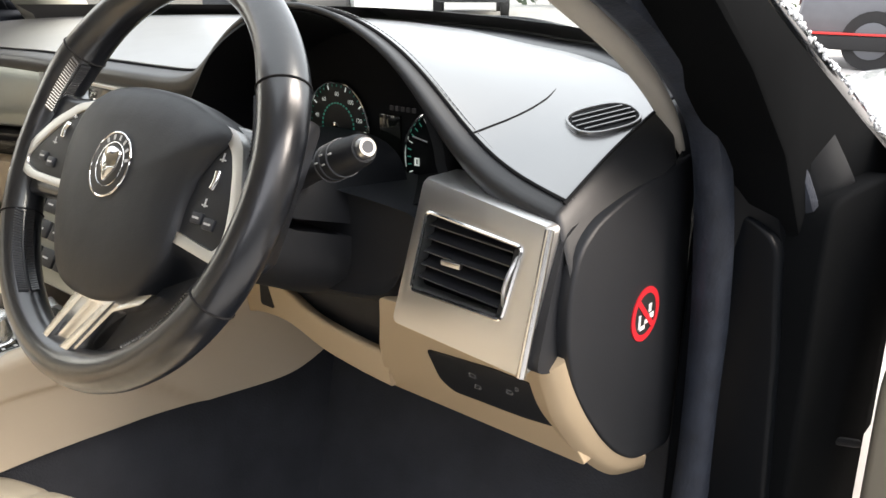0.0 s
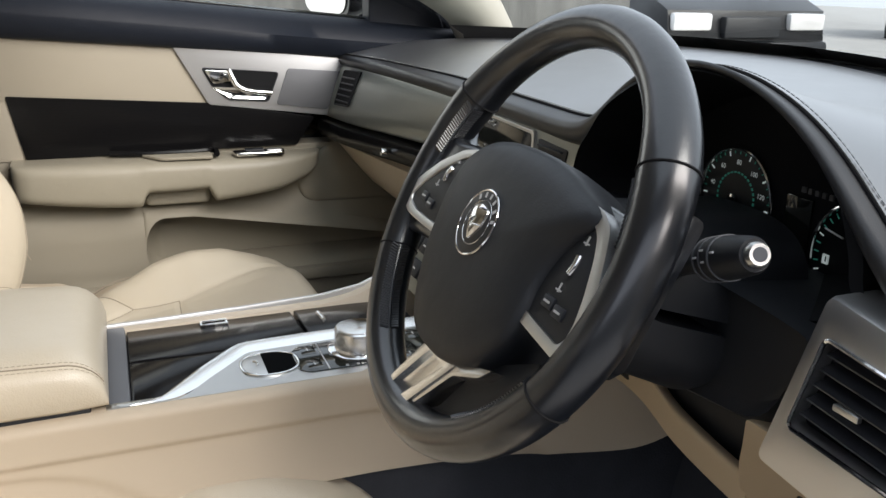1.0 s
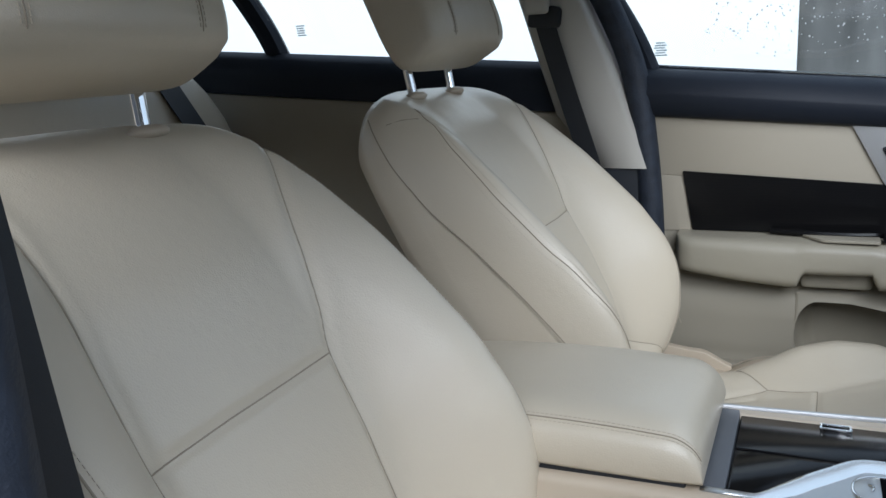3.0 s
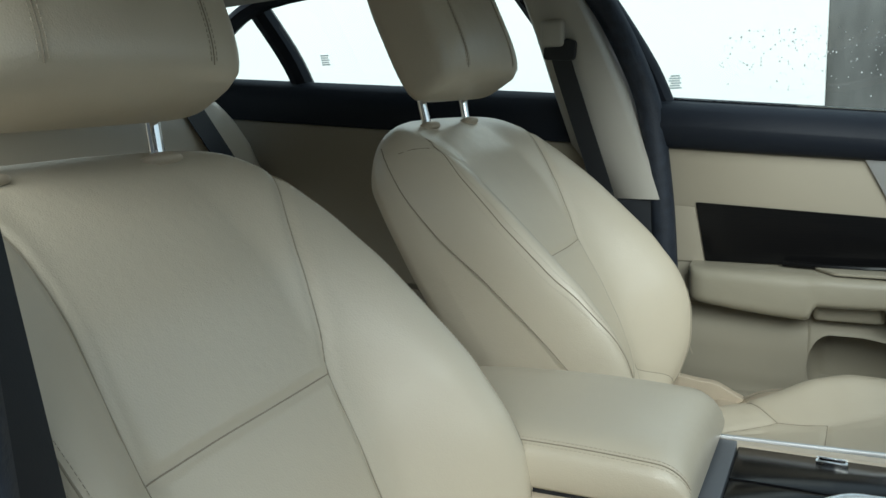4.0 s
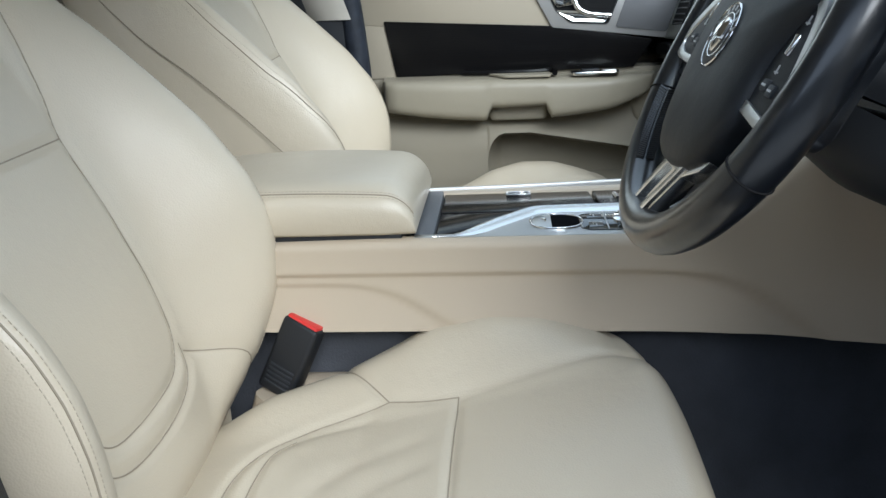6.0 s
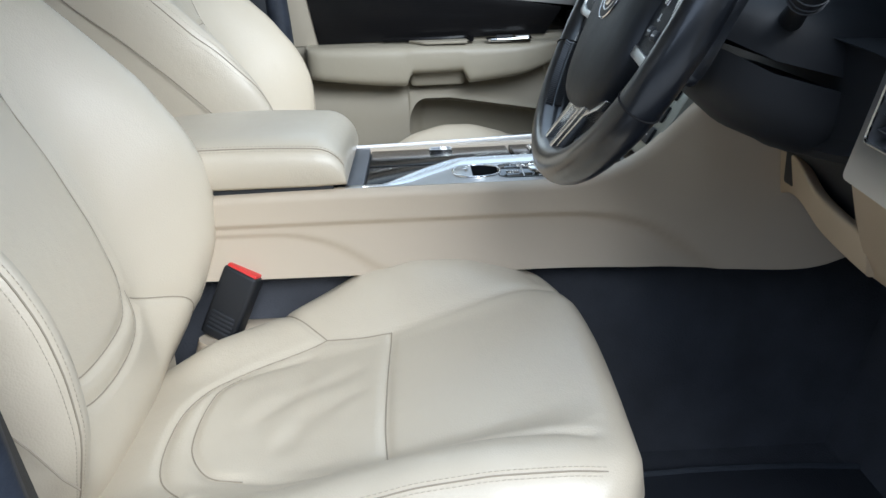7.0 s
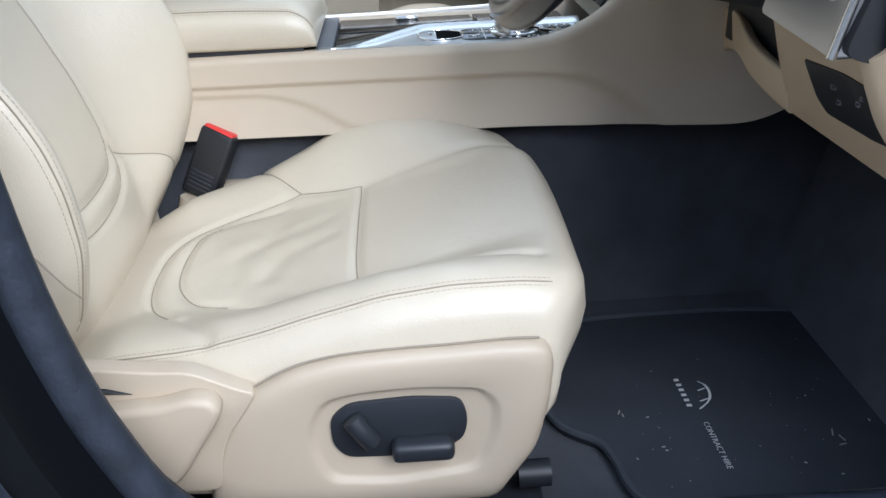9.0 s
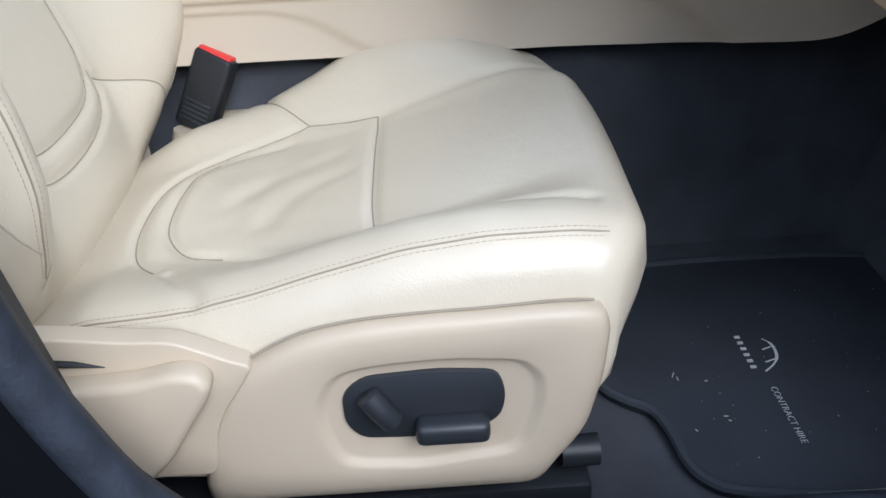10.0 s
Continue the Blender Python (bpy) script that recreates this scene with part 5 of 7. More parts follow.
# tube of lighter metal stands for the white highlight on this edge
part("edge_highlight", tube([vp(a, b, 0.002) for a, b in ((0.6535, 0.876), (0.6520, 0.842), (0.650, 0.806), (0.6485, 0.776))], 0.0034, 10), bpy.data.materials["bright_aluminium"], vent, "right edge in lighter metal for its highlight")
rimp = [vp(a, b, 0.0015) for a, b in inner]
part("vent_surround", tube(rimp, 0.0014, 6, True), CHROME, vent)
part("vent_well", clean(from_lists([vp(a, b, -0.012) for a, b in inner] + [vp(a, b, -0.05) for a, b in inner], [tuple(range(n, 2 * n))] + [(i, (i + 1) % n, n + (i + 1) % n, n + i) for i in range(n)])), BLACK, vent)
for i in range(5):
    z = 0.8160 + i * 0.0098
    k = (z - 0.809) / 0.055
    xa, xb = 0.5435 + 0.007 * k, 0.618 + 0.008 * k
    part("slat", loft([[vp(x, z - 0.005 * (x - xa) / 0.08 + 0.003 + dz, off) for off, dz in ((-0.0035, -0.0003), (-0.003, 0.0009), (-0.016, 0.0045), (-0.017, 0.0025))] for x in (xa, (xa + xb) / 2, xb)]), SLAT, vent)
part("wheel_housing", clean(from_lists([vp(a, b, o) for o in (-0.002, -0.014) for a, b in ((0.619, 0.8095), (0.6255, 0.8090), (0.6335, 0.8565), (0.6265, 0.8575))], [(0, 1, 2, 3), (0, 1, 5, 4), (3, 0, 4, 7), (4, 5, 6, 7), (1, 2, 6, 5), (2, 3, 7, 6)])), BLACK, vent, "black housing of the thumb wheel")
tabp = vp(0.577, 0.8365, 0.001)
part("slat_tab", shift(block(-0.009, 0.009, -0.002, 0.002, -0.0022, 0.0022, 0.0010), Matrix.Translation(tabp)), ALU_DARK, vent, "small bright slider tab")
wheelp = [vp(0.6235 + 0.006 * k, 0.817 + 0.034 * k, -0.0045 + 0.007 * math.sin(math.pi * k)) for k in np.linspace(0, 1, 14)]
part("thumb_wheel", tube(wheelp, 0.0030, 8, flat=0.7), ALU, vent, "curved thumb wheel")
part("vent_cheek", loft([[Vector((x, y, z)) for y, z in rounded([(0.175, 0.872), (0.158, 0.866), (0.145, 0.83), (0.129, 0.776), (0.145, 0.770), (0.26, 0.76), (0.28, 0.87)], 0.010, 3)] for x in (0.630, 0.6470, 0.651, 0.652)]), BLACK, dash, "black cheek beside the vent", 60)

# dashboard end panel with airbag sticker
endp = rounded([(0.335, 0.898), (0.282, 0.889), (0.224, 0.881), (0.185, 0.871), (0.162, 0.856), (0.152, 0.826), (0.152, 0.792), (0.162, 0.757), (0.183, 0.725), (0.210, 0.693), (0.237, 0.667), (0.268, 0.646), (0.335, 0.632)], 0.015, 3)
ep = part("end_panel", prism(endp, "x", 0.640, 0.662, 0.007, 3), BLACK, dash, "black dashboard end panel", 50)
part("sticker_ring", shift(frame_ring([(0.0220 * math.cos(a), 0.0220 * math.sin(a)) for a in np.linspace(0, 2 * math.pi, 41)[:-1]], [(0.0170 * math.cos(a), 0.0170 * math.sin(a)) for a in np.linspace(0, 2 * math.pi, 41)[:-1]], "x", -0.0004, 0.0006, 0), Matrix.Translation((0.6625, 0.2620, 0.7800))), RED_PRINT, ep, "red ring of an airbag warning sticker")
part("sticker_bar", shift(block(-0.0004, 0.0008, -0.0181, 0.0181, -0.0023, 0.0023, 0), Matrix.Translation((0.6625, 0.2620, 0.7800)) @ Euler((radians(-45), 0, 0)).to_matrix().to_4x4()), RED_PRINT, ep)
part("sticker_field", disc((0.6624, 0.2620, 0.7800), (1, 0, 0), 0.0173, 0.0006, 32, 0), DARK_PRINT, ep)
for y, z, h, w in ((0.2225, 0.790, 0.010, 0.0028), (0.227, 0.7845, 0.003, 0.007), (0.237, 0.797, 0.006, 0.004), (0.240, 0.7905, 0.004, 0.006), (0.233, 0.788, 0.003, 0.006)):
    part("sticker_print", block(0.6623, 0.6632, 0.2620 + (y - w / 2 - 0.231) * 1.100, 0.2620 + (y + w / 2 - 0.231) * 1.100, 0.7800 + (z - h / 2 - 0.794) * 1.100, 0.7800 + (z + h / 2 - 0.794) * 1.100, 0), WHITE_PRINT, ep)

# ivory knee panel
def knee_y(z):
    return 0.171 + 0.5 * (0.739 - z)


knee = prism(rounded([(0.440, 0.666), (0.446, 0.700), (0.456, 0.724), (0.472, 0.754), (0.486, 0.782), (0.630, 0.786), (0.638, 0.764), (0.639, 0.715), (0.648, 0.676), (0.650, 0.666)], 0.005, 3), "y", 0.0, 0.05, 0.006, 3)
for v in knee.verts:
    v.co.y += knee_y(v.co.z)
kn = part("knee_panel", knee, KNEE_TRIM, dash, "ivory knee panel", 50)
rail_rows = []
for q in smooth_path([(0.175, 0.236, 0.711), (0.23, 0.220, 0.723), (0.29, 0.206, 0.725), (0.345, 0.198, 0.713), (0.40, 0.196, 0.7065), (0.450, 0.194, 0.7045)], 6):
    h = 0.035 + 0.02 * max(0.0, (0.33 - q.x) / 0.15)
    rail_rows.append([Vector((q.x, q.y + a, q.z + b)) for a, b in rounded([(0.0, 0.0), (0.013, -0.002), (0.013, -h), (0.004, -h)], 0.005, 4)])
part("knee_rail", loft(rail_rows), KNEE_TRIM, kn, "ivory rail sweeping into the console", 60)
part("shelf_under", prism([(0.212, 0.672), (0.26, 0.690), (0.33, 0.690), (0.33, 0.680), (0.22, 0.668)], "x", 0.45, 0.645, 0.004), KNEE_TRIM, kn)
swp = rounded([(0.518, 0.739), (0.586, 0.745), (0.622, 0.744), (0.630, 0.729), (0.633, 0.702), (0.603, 0.698), (0.530, 0.6955), (0.519, 0.706)], 0.005, 3)
swb = prism(swp, "y", -0.0015, 0.006, 0.001)
for v in swb.verts:
    v.co.y += knee_y(v.co.z)
sp = part("switch_panel", swb, BLACK, kn, "black switch panel")
for x, z, w in ((0.563, 0.728, 0.007), (0.564, 0.716, 0.006), (0.598, 0.725, 0.006), (0.607, 0.732, 0.003)):
    part("icon", frame_ring(rounded([(x - w / 2, z - 0.002), (x + w / 2, z - 0.002), (x + w / 2, z + 0.002), (x - w / 2, z + 0.002)], 0.001, 2), rounded([(x - w / 2 + 0.0008, z - 0.0012), (x + w / 2 - 0.0008, z - 0.0012), (x + w / 2 - 0.0008, z + 0.0012), (x - w / 2 + 0.0008, z + 0.0012)], 0.0006, 2), "y", knee_y(z) - 0.0026, knee_y(z) - 0.0005, 0), STRIP_GREY, sp)
# ivory return that sweeps round the end panel
lip_out = smooth_path([(0.657, 0.152, 0.780), (0.657, 0.167, 0.751), (0.657, 0.193, 0.715), (0.657, 0.232, 0.676), (0.657, 0.262, 0.654), (0.657, 0.292, 0.640)], 5)
lip_in = smooth_path([(0.645, 0.144, 0.771), (0.645, 0.154, 0.748), (0.645, 0.170, 0.719), (0.645, 0.209, 0.673), (0.645, 0.259, 0.632), (0.645, 0.321, 0.608)], 5)
rings = []
for p, q in zip(lip_out, lip_in):
    rings.append([p + Vector((-0.02, 0.004, 0.0)), p + Vector((0.001, 0.002, 0.0)), p + Vector((0.003, 0.0, -0.001)), p.lerp(q, 0.5) + Vector((0.003, -0.002, -0.002)), q + Vector((0.0005, -0.001, -0.001)), q + Vector((-0.004, 0.001, -0.002)), q + Vector((-0.02, 0.008, 0.0))])
part("knee_return", loft(rings), KNEE_TRIM, kn, "ivory trim round the end panel", 60)

# centre and passenger fascia
cen = rounded([(-0.165, 0.917), (0.0, 0.914), (0.205, 0.908), (0.222, 0.900), (0.185, 0.868), (0.14, 0.80), (-0.13, 0.80), (-0.165, 0.82)], 0.004, 3)
cp = part("centre_panel", prism(cen, "y", 0.197, 0.216, 0.002), VENEER, dash, "satin grey centre panel")
part("screen", prism(rounded([(-0.078, 0.9035), (0.078, 0.9005), (0.078, 0.815), (-0.078, 0.815)], 0.004, 3), "y", 0.1945, 0.199, 0.001), SCREEN, cp, "dark navigation screen")
part("screen_frame", frame_ring(rounded([(-0.083, 0.908), (0.083, 0.905), (0.083, 0.81), (-0.083, 0.81)], 0.005, 3), rounded([(-0.078, 0.9035), (0.078, 0.9005), (0.078, 0.815), (-0.078, 0.815)], 0.004, 3), "y", 0.193, 0.199, 0.0008), ALU, cp)
vw = part("centre_vent", prism(rounded([(0.090, 0.898), (0.152, 0.896), (0.140, 0.862), (0.090, 0.862)], 0.003, 2), "y", 0.1955, 0.199, 0.0005), BLACK, cp, "centre air vent")
for i in range(4):
    part("slat", block(0.093, 0.143, 0.192, 0.197, 0.867 + i * 0.008, 0.869 + i * 0.008, 0.0005), NAVY_PLASTIC, vw)
# glovebox fascia, bowed in plan
def fascia_y(x, z):
    return 0.206 - 0.012 * math.cos((x + 0.46) / 0.33 * 1.3) - 0.33 * (0.893 - z) * (0.35 + 0.65 * bump_step((-0.25 - x) / 0.35))


gb = []
for x in np.linspace(-0.755, -0.17, 60):
    hi, lo = 0.918 - 0.018 * ((-0.17 - x) / 0.585), 0.832 - 0.040 * ((-0.17 - x) / 0.585)
    gb.append([Vector((x, fascia_y(x, z) + off, z)) for z, off in ((hi, 0.012), (hi - 0.002, 0.003), (hi - 0.008, 0.0), ((hi * 2 + lo) / 3, -0.002), ((hi + lo * 2) / 3, -0.002), (lo + 0.006, 0.0), (lo + 0.002, 0.003), (lo, 0.02))])
part("glovebox_fascia", loft(gb, False, False), VENEER, dash, "satin grey glovebox fascia", 60)
strip = []
for x in np.linspace(-0.76, -0.14, 30):
    yy = fascia_y(x, 0.830 - 0.040 * ((-0.17 - x) / 0.585)) - 0.004
    hi = 0.830 - 0.040 * ((-0.17 - x) / 0.585)
    strip.append([Vector((x, yy + 0.02, hi)), Vector((x, yy - 0.004, hi - 0.004)), Vector((x, yy - 0.008, hi - 0.018)), Vector((x, yy - 0.002, hi - 0.034)), Vector((x, yy + 0.02, hi - 0.038))])
part("wood_strip", loft(strip, False, False), WOOD, dash, "gloss dark wood strip", 60)
part("glovebox_button", disc((-0.352, 0.164, 0.798), (0, -1, 0.1), 0.006, 0.010, 20), CHROME, dash)
low = []
for x in np.linspace(-0.76, -0.12, 24):
    hi = 0.792 - 0.040 * ((-0.17 - x) / 0.585)
    low.append([Vector((x, 0.205, hi)), Vector((x, 0.190, hi - 0.01)), Vector((x, 0.225, 0.70)), Vector((x, 0.26, 0.66)), Vector((x, 0.34, 0.65))])
part("glovebox_lid", loft(low, False, False), IVORY_PLASTIC, dash, "ivory glovebox lid in shade", 60)
VENT_EDGE = rounded([(-0.681, 0.889), (-0.576, 0.897), (-0.588, 0.835), (-0.684, 0.826)], 0.004, 3)
pv = part("passenger_vent", loft([[Vector((x, fascia_y(x, z) + off, z)) for x, z in VENT_EDGE] for off in (0.012, -0.0045)]), HOOD_BLACK, dash, "air vent beside the passenger door")
part("vent_frame", tube([Vector((x, fascia_y(x, z) - 0.0045, z)) for x, z in VENT_EDGE], 0.0016, 6, True), BLACK, pv)
for i in range(5):
    z0 = 0.838 + i * 0.0105
    part("slat", tube([Vector((x, fascia_y(x, z0 + 0.06 * (x + 0.63)) - 0.0055, z0 + 0.06 * (x + 0.63))) for x in (-0.678, -0.63, -0.588)], 0.0016, 6), SLAT, pv)
# wide column stalk side
stalk = thing("indicator_stalk", (0.47, 0.10, 0.89), "black column stalk with bright ring and end cap", "column stalk")
a0, a1 = Vector((0.415, 0.125, 0.870)), Vector((0.535, 0.094, 0.919))
dr = (a1 - a0).normalized()
L = (a1 - a0).length
part("arm", tube([a0, a0 + dr * L * 0.35, a0 + dr * L * 0.55], [0.010, 0.008, 0.0095], 14), BLACK, stalk)
part("grip", tube([a0 + dr * L * 0.52, a0 + dr * L * 0.56, a0 + dr * L * 0.70, a0 + dr * L * 0.93, a0 + dr * L * 0.96], [0.010, 0.0135, 0.0138, 0.0112, 0.0095], 24), BLACK, stalk, "black rotating grip")
for k in (0.57, 0.63, 0.72):
    part("ring", tube([a0 + dr * L * k, a0 + dr * L * (k + 0.012)], 0.0142, 24), STRIP_GREY, stalk, "knurled grey ring")
part("end_cap", tube([a0 + dr * L * 0.94, a0 + dr * L * 0.985, a0 + dr * L * 1.0], [0.0074, 0.0074, 0.0062], 24), ALU_DARK, stalk, "bright end cap")
part("cap_face", tube([a0 + dr * L * 0.995, a0 + dr * L * 1.004], 0.0042, 20), STRIP_GREY, stalk, "grey push button")
for k, da in ((0.60, 0.4), (0.66, 1.0), (0.68, 0.0), (0.77, 0.7)):
    c_ = a0 + dr * L * k
    n_ = (Vector((0.5, -0.8, 0.35)) + Vector((0, -0.2, da * 0.5 - 0.2))).normalized()
    n_ = (n_ - dr * n_.dot(dr)).normalized()
    part("symbol", tube([c_ + n_ * 0.0139 - dr * 0.002, c_ + n_ * 0.0139 + dr * 0.002], 0.0007, 6), PALE_ICON, stalk)
lm = tube([Vector((0.275, 0.115, 0.868)), Vector((0.215, 0.10, 0.895))], [0.009, 0.012], 14)
single("wiper_stalk", lm, BLACK, "black wiper stalk behind the wheel", "column stalk")

# ---- steering wheel ----
WT = radians(28.08)
WM = Matrix(((1, 0, 0, 0.357), (0, math.sin(WT), -math.cos(WT), 0.026), (0, math.cos(WT), math.sin(WT), 0.892), (0, 0, 0, 1)))
wheel = thing("steering_wheel", (0.357, 0.026, 0.892), "black leather steering wheel with aluminium spokes", "steering wheel")


def wp(name, bm, m, parent, label="", sharp=40):
    return part(name, shift(bm, WM), m, parent, label, sharp)


def rim_radius(a):
    d = math.degrees(a) % 360
    fat = sum(math.exp(-(((d - c + 180) % 360 - 180) / 14) ** 2) for c in (152, 28))
    return 0.0152 + 0.0022 * fat


rings = []
for a in np.linspace(0, 2 * math.pi, 121)[:-1]:
    r = rim_radius(a)
    rings.append([Vector(((0.1545 + r * math.cos(b)) * math.cos(a), (0.1545 + r * math.cos(b)) * math.sin(a), r * 1.08 * math.sin(b))) for b in np.linspace(0, 2 * math.pi, 21)[:-1]])
rings.append(rings[0])
rb = loft(rings, True, False)
bmesh.ops.remove_doubles(rb, verts=rb.verts, dist=1e-6)
rim = wp("rim", clean(rb), WHEEL_LEATHER, wheel, "black leather rim", 70)
for d in (148, 28, 205, 332):
    a = radians(d)
    r = rim_radius(a) + 0.0002
    pts = [Vector(((0.1545 + r * math.cos(b)) * math.cos(a), (0.1545 + r * math.cos(b)) * math.sin(a), r * 1.08 * math.sin(b))) for b in np.linspace(0, 2 * math.pi, 25)[:-1]]
    wp("seam", tube(pts, 0.0008, 6, True), BLACK_STITCH, rim)
for d0, d1 in ((206, 238), (302, 331), (150, 170), (10, 27)):
    lace = []
    for i in range(int((d1 - d0) * 1.0)):
        a = radians(d0 + i / 1.0)
        r = rim_radius(a)
        for s in (-1, 1):
            b1, b2 = radians(160 - 26 * s), radians(160 - 3 * s)
            p, q = (Vector(((0.1545 + (r + 0.0004) * math.cos(b)) * math.cos(a + e), (0.1545 + (r + 0.0004) * math.cos(b)) * math.sin(a + e), r * 1.08 * math.sin(b))) for b, e in ((b1, -0.008), (b2, 0.010)))
            lace.append(tube([p, q], 0.0016, 6))
    wp("lacing", merge(*lace), WHEEL_LEATHER, rim, "laced stitching inside the rim")

pad_half = [(0.0, 0.058), (0.045, 0.0555), (0.080, 0.047), (0.111, 0.036), (0.099, 0.016), (0.090, 0.000), (0.086, -0.020), (0.087, -0.042), (0.081, -0.062), (0.065, -0.083), (0.045, -0.096), (0.020, -0.102), (0.0, -0.103)]
cx = 0.006
pad_other = [(0.040, 0.0545), (0.064, 0.045), (0.078, 0.032), (0.083, 0.016), (0.084, 0.000), (0.080, -0.020), (0.074, -0.042), (0.064, -0.062), (0.050, -0.083), (0.036, -0.096), (0.018, -0.102)]
loopp = [(a + cx, b, 0) for a, b in pad_half] + [(-a + cx, b, 0) for a, b in pad_other[::-1]]
loopp = smooth_path(loopp, 4, True)
rings = []
for k, h in ((0.97, -0.030), (1.0, -0.010), (1.0, 0.006), (0.992, 0.0105), (0.975, 0.0135), (0.94, 0.0160), (0.85, 0.0192), (0.65, 0.0220), (0.4, 0.0234), (0.15, 0.0238)):
    rings.append([Vector((cx + (p.x - cx) * k, -0.02 + (p.y + 0.02) * k, h)) for p in loopp])
pad = wp("centre_pad", loft(rings), leather("black_airbag_pad", (0.0085, 0.0105, 0.0140), 0.50, cell=900, depth=0.12), wheel, "black airbag pad", 70)
ec = Vector((0.008, -0.006, 0.0232))
emb = wp("emblem", shift(disc((0, 0, 0), (0, 0, 1), 0.0240, 0.003, 40), Matrix.Translation(ec)), DARK_PRINT, pad, "round emblem with bright ring")
wp("emblem_ring", tube([ec + Vector((0.0240 * math.cos(a), 0.0240 * math.sin(a), 0.0012)) for a in np.linspace(0, 2 * math.pi, 41)[:-1]], 0.0009, 8, True), CHROME, emb)
wp("emblem_ring", tube([ec + Vector((0.0165 * math.cos(a), 0.0165 * math.sin(a), 0.0014)) for a in np.linspace(0, 2 * math.pi, 41)[:-1]], 0.0004, 6, True), CHROME, emb)
shield = [[ec + Vector((x * k, y * k, h)) for x, y in rounded([(-0.011, 0.011), (0.0, 0.014), (0.011, 0.011), (0.010, -0.002), (0.0, -0.0145), (-0.010, -0.002)], 0.003, 3)] for k, h in ((1.0, 0.001), (0.95, 0.003), (0.6, 0.0052), (0.2, 0.0058))]
wp("emblem_relief", loft(shield), CHROME, emb, "plain bright relief")
for i in range(6):
    a = radians(125 - i * 22)
    wp("emblem_mark", shift(block(-0.0011, 0.0011, -0.0020, 0.0020, 0.0012, 0.0018, 0), Matrix.Translation(ec + Vector((0.0203 * math.cos(a), 0.0203 * math.sin(a), 0))) @ pose(0, 0, 0, 0, 0, math.degrees(a) - 90)), PALE_ICON, emb)

KEY_SETS = {
    1: ([(0.090, 0.043), (0.118, 0.038), (0.129, 0.030), (0.135, 0.018), (0.144, -0.002), (0.150, -0.022), (0.148, -0.041), (0.140, -0.050), (0.080, -0.043)],
        [(0.090, 0.034), (0.112, 0.030), (0.121, 0.0235), (0.128, 0.011), (0.136, -0.010), (0.140, -0.027), (0.139, -0.037), (0.134, -0.0420), (0.080, -0.035)],
        [(0.113, 0.010), (0.114, 0.003), (0.112, -0.004)], [(0.113, 0.019), (0.110, -0.013)], [(0.107, -0.024), (0.121, -0.026)]),
    -1: ([(-0.040, 0.046), (-0.088, 0.036), (-0.118, 0.020), (-0.141, 0.001), (-0.154, -0.016), (-0.151, -0.027), (-0.132, -0.033), (-0.100, -0.034), (-0.065, -0.034)],
         [(-0.046, 0.038), (-0.084, 0.029), (-0.110, 0.014), (-0.132, -0.004), (-0.1415, -0.0155), (-0.139, -0.0220), (-0.122, -0.0265), (-0.098, -0.027), (-0.065, -0.027)],
         [(-0.093, 0.019), (-0.097, 0.012), (-0.096, 0.005)], [(-0.089, 0.026), (-0.107, 0.002)], [(-0.117, -0.013), (-0.102, -0.016)]),
}
for s in (1, -1):
    # key panel in an aluminium surround
    outl_, inl_, roll_, marks_, keys_ = KEY_SETS[s]
    surr, inn = rounded(outl_, 0.006, 4), rounded(inl_, 0.005, 4)
    sr = wp("key_surround", frame_ring(surr, inn, "z", -0.012, 0.0115, 0.0016), ALU, wheel, "aluminium surround of the wheel keys")
    kp = wp("key_panel", prism(inn, "z", -0.012, 0.0100, 0.001), BLACK, sr, "black key panel")
    wp("roller", tube(smooth_path([(a, b, 0.0105) for a, b in roll_], 5), [0.0012] + [0.0026] * 9 + [0.0012], 10), CHROME, kp, "bright roller")
    for x, y in keys_:
        key = wp("key", shift(block(-0.0058, 0.0058, -0.0040, 0.0040, 0.008, 0.0118, 0.001), Matrix.Translation((x, y, 0))), NAVY_PLASTIC, kp)
        wp("key_mark", shift(block(-0.0033, 0.0033, -0.0007, 0.0007, 0.0116, 0.0123, 0), Matrix.Translation((x, y, 0))), PALE_ICON, key)
    for x, y in marks_:
        wp("key_mark", shift(merge(block(-0.0030, 0.0030, -0.0022, -0.0012, 0.009, 0.0107, 0), block(-0.0006, 0.0006, -0.0030, 0.0030, 0.009, 0.0107, 0)), Matrix.Translation((x, y, 0))), PALE_ICON, kp)
    # black spoke behind, swelling into the rim
    horn = [[Vector((cx + s * x, y, z)) for y, z in rounded([(y0, -0.022), (y0, zt), (y1, zt), (y1, -0.022)], 0.007, 3)] for x, y0, y1, zt in ((0.060, -0.040, 0.045, -0.004), (0.100, -0.043, 0.044, 0.002), (0.122, -0.044, 0.042, 0.004), (0.138, -0.046, 0.044, 0.005), (0.147, -0.046, 0.052, 0.003), (0.152, -0.040, 0.058, -0.002))]
    wp("horn", loft(horn), WHEEL_LEATHER, wheel, "black spoke", 60)
# lower spoke: an open aluminium leg with concave walls, and a black arm
so = rounded([(0.048, -0.096), (0.000, -0.096), (-0.033, -0.150), (-0.031, -0.157), (0.000, -0.158)], 0.003, 3)
si = rounded([(0.034, -0.103), (0.007, -0.103), (-0.024, -0.148), (-0.022, -0.1515), (-0.008, -0.1525)], 0.002, 3)
lsp = wp("lower_spoke", frame_ring(so, si, "z", -0.014, 0.0105, 0.0014), bpy.data.materials["bright_aluminium"], wheel, "open aluminium lower spoke")
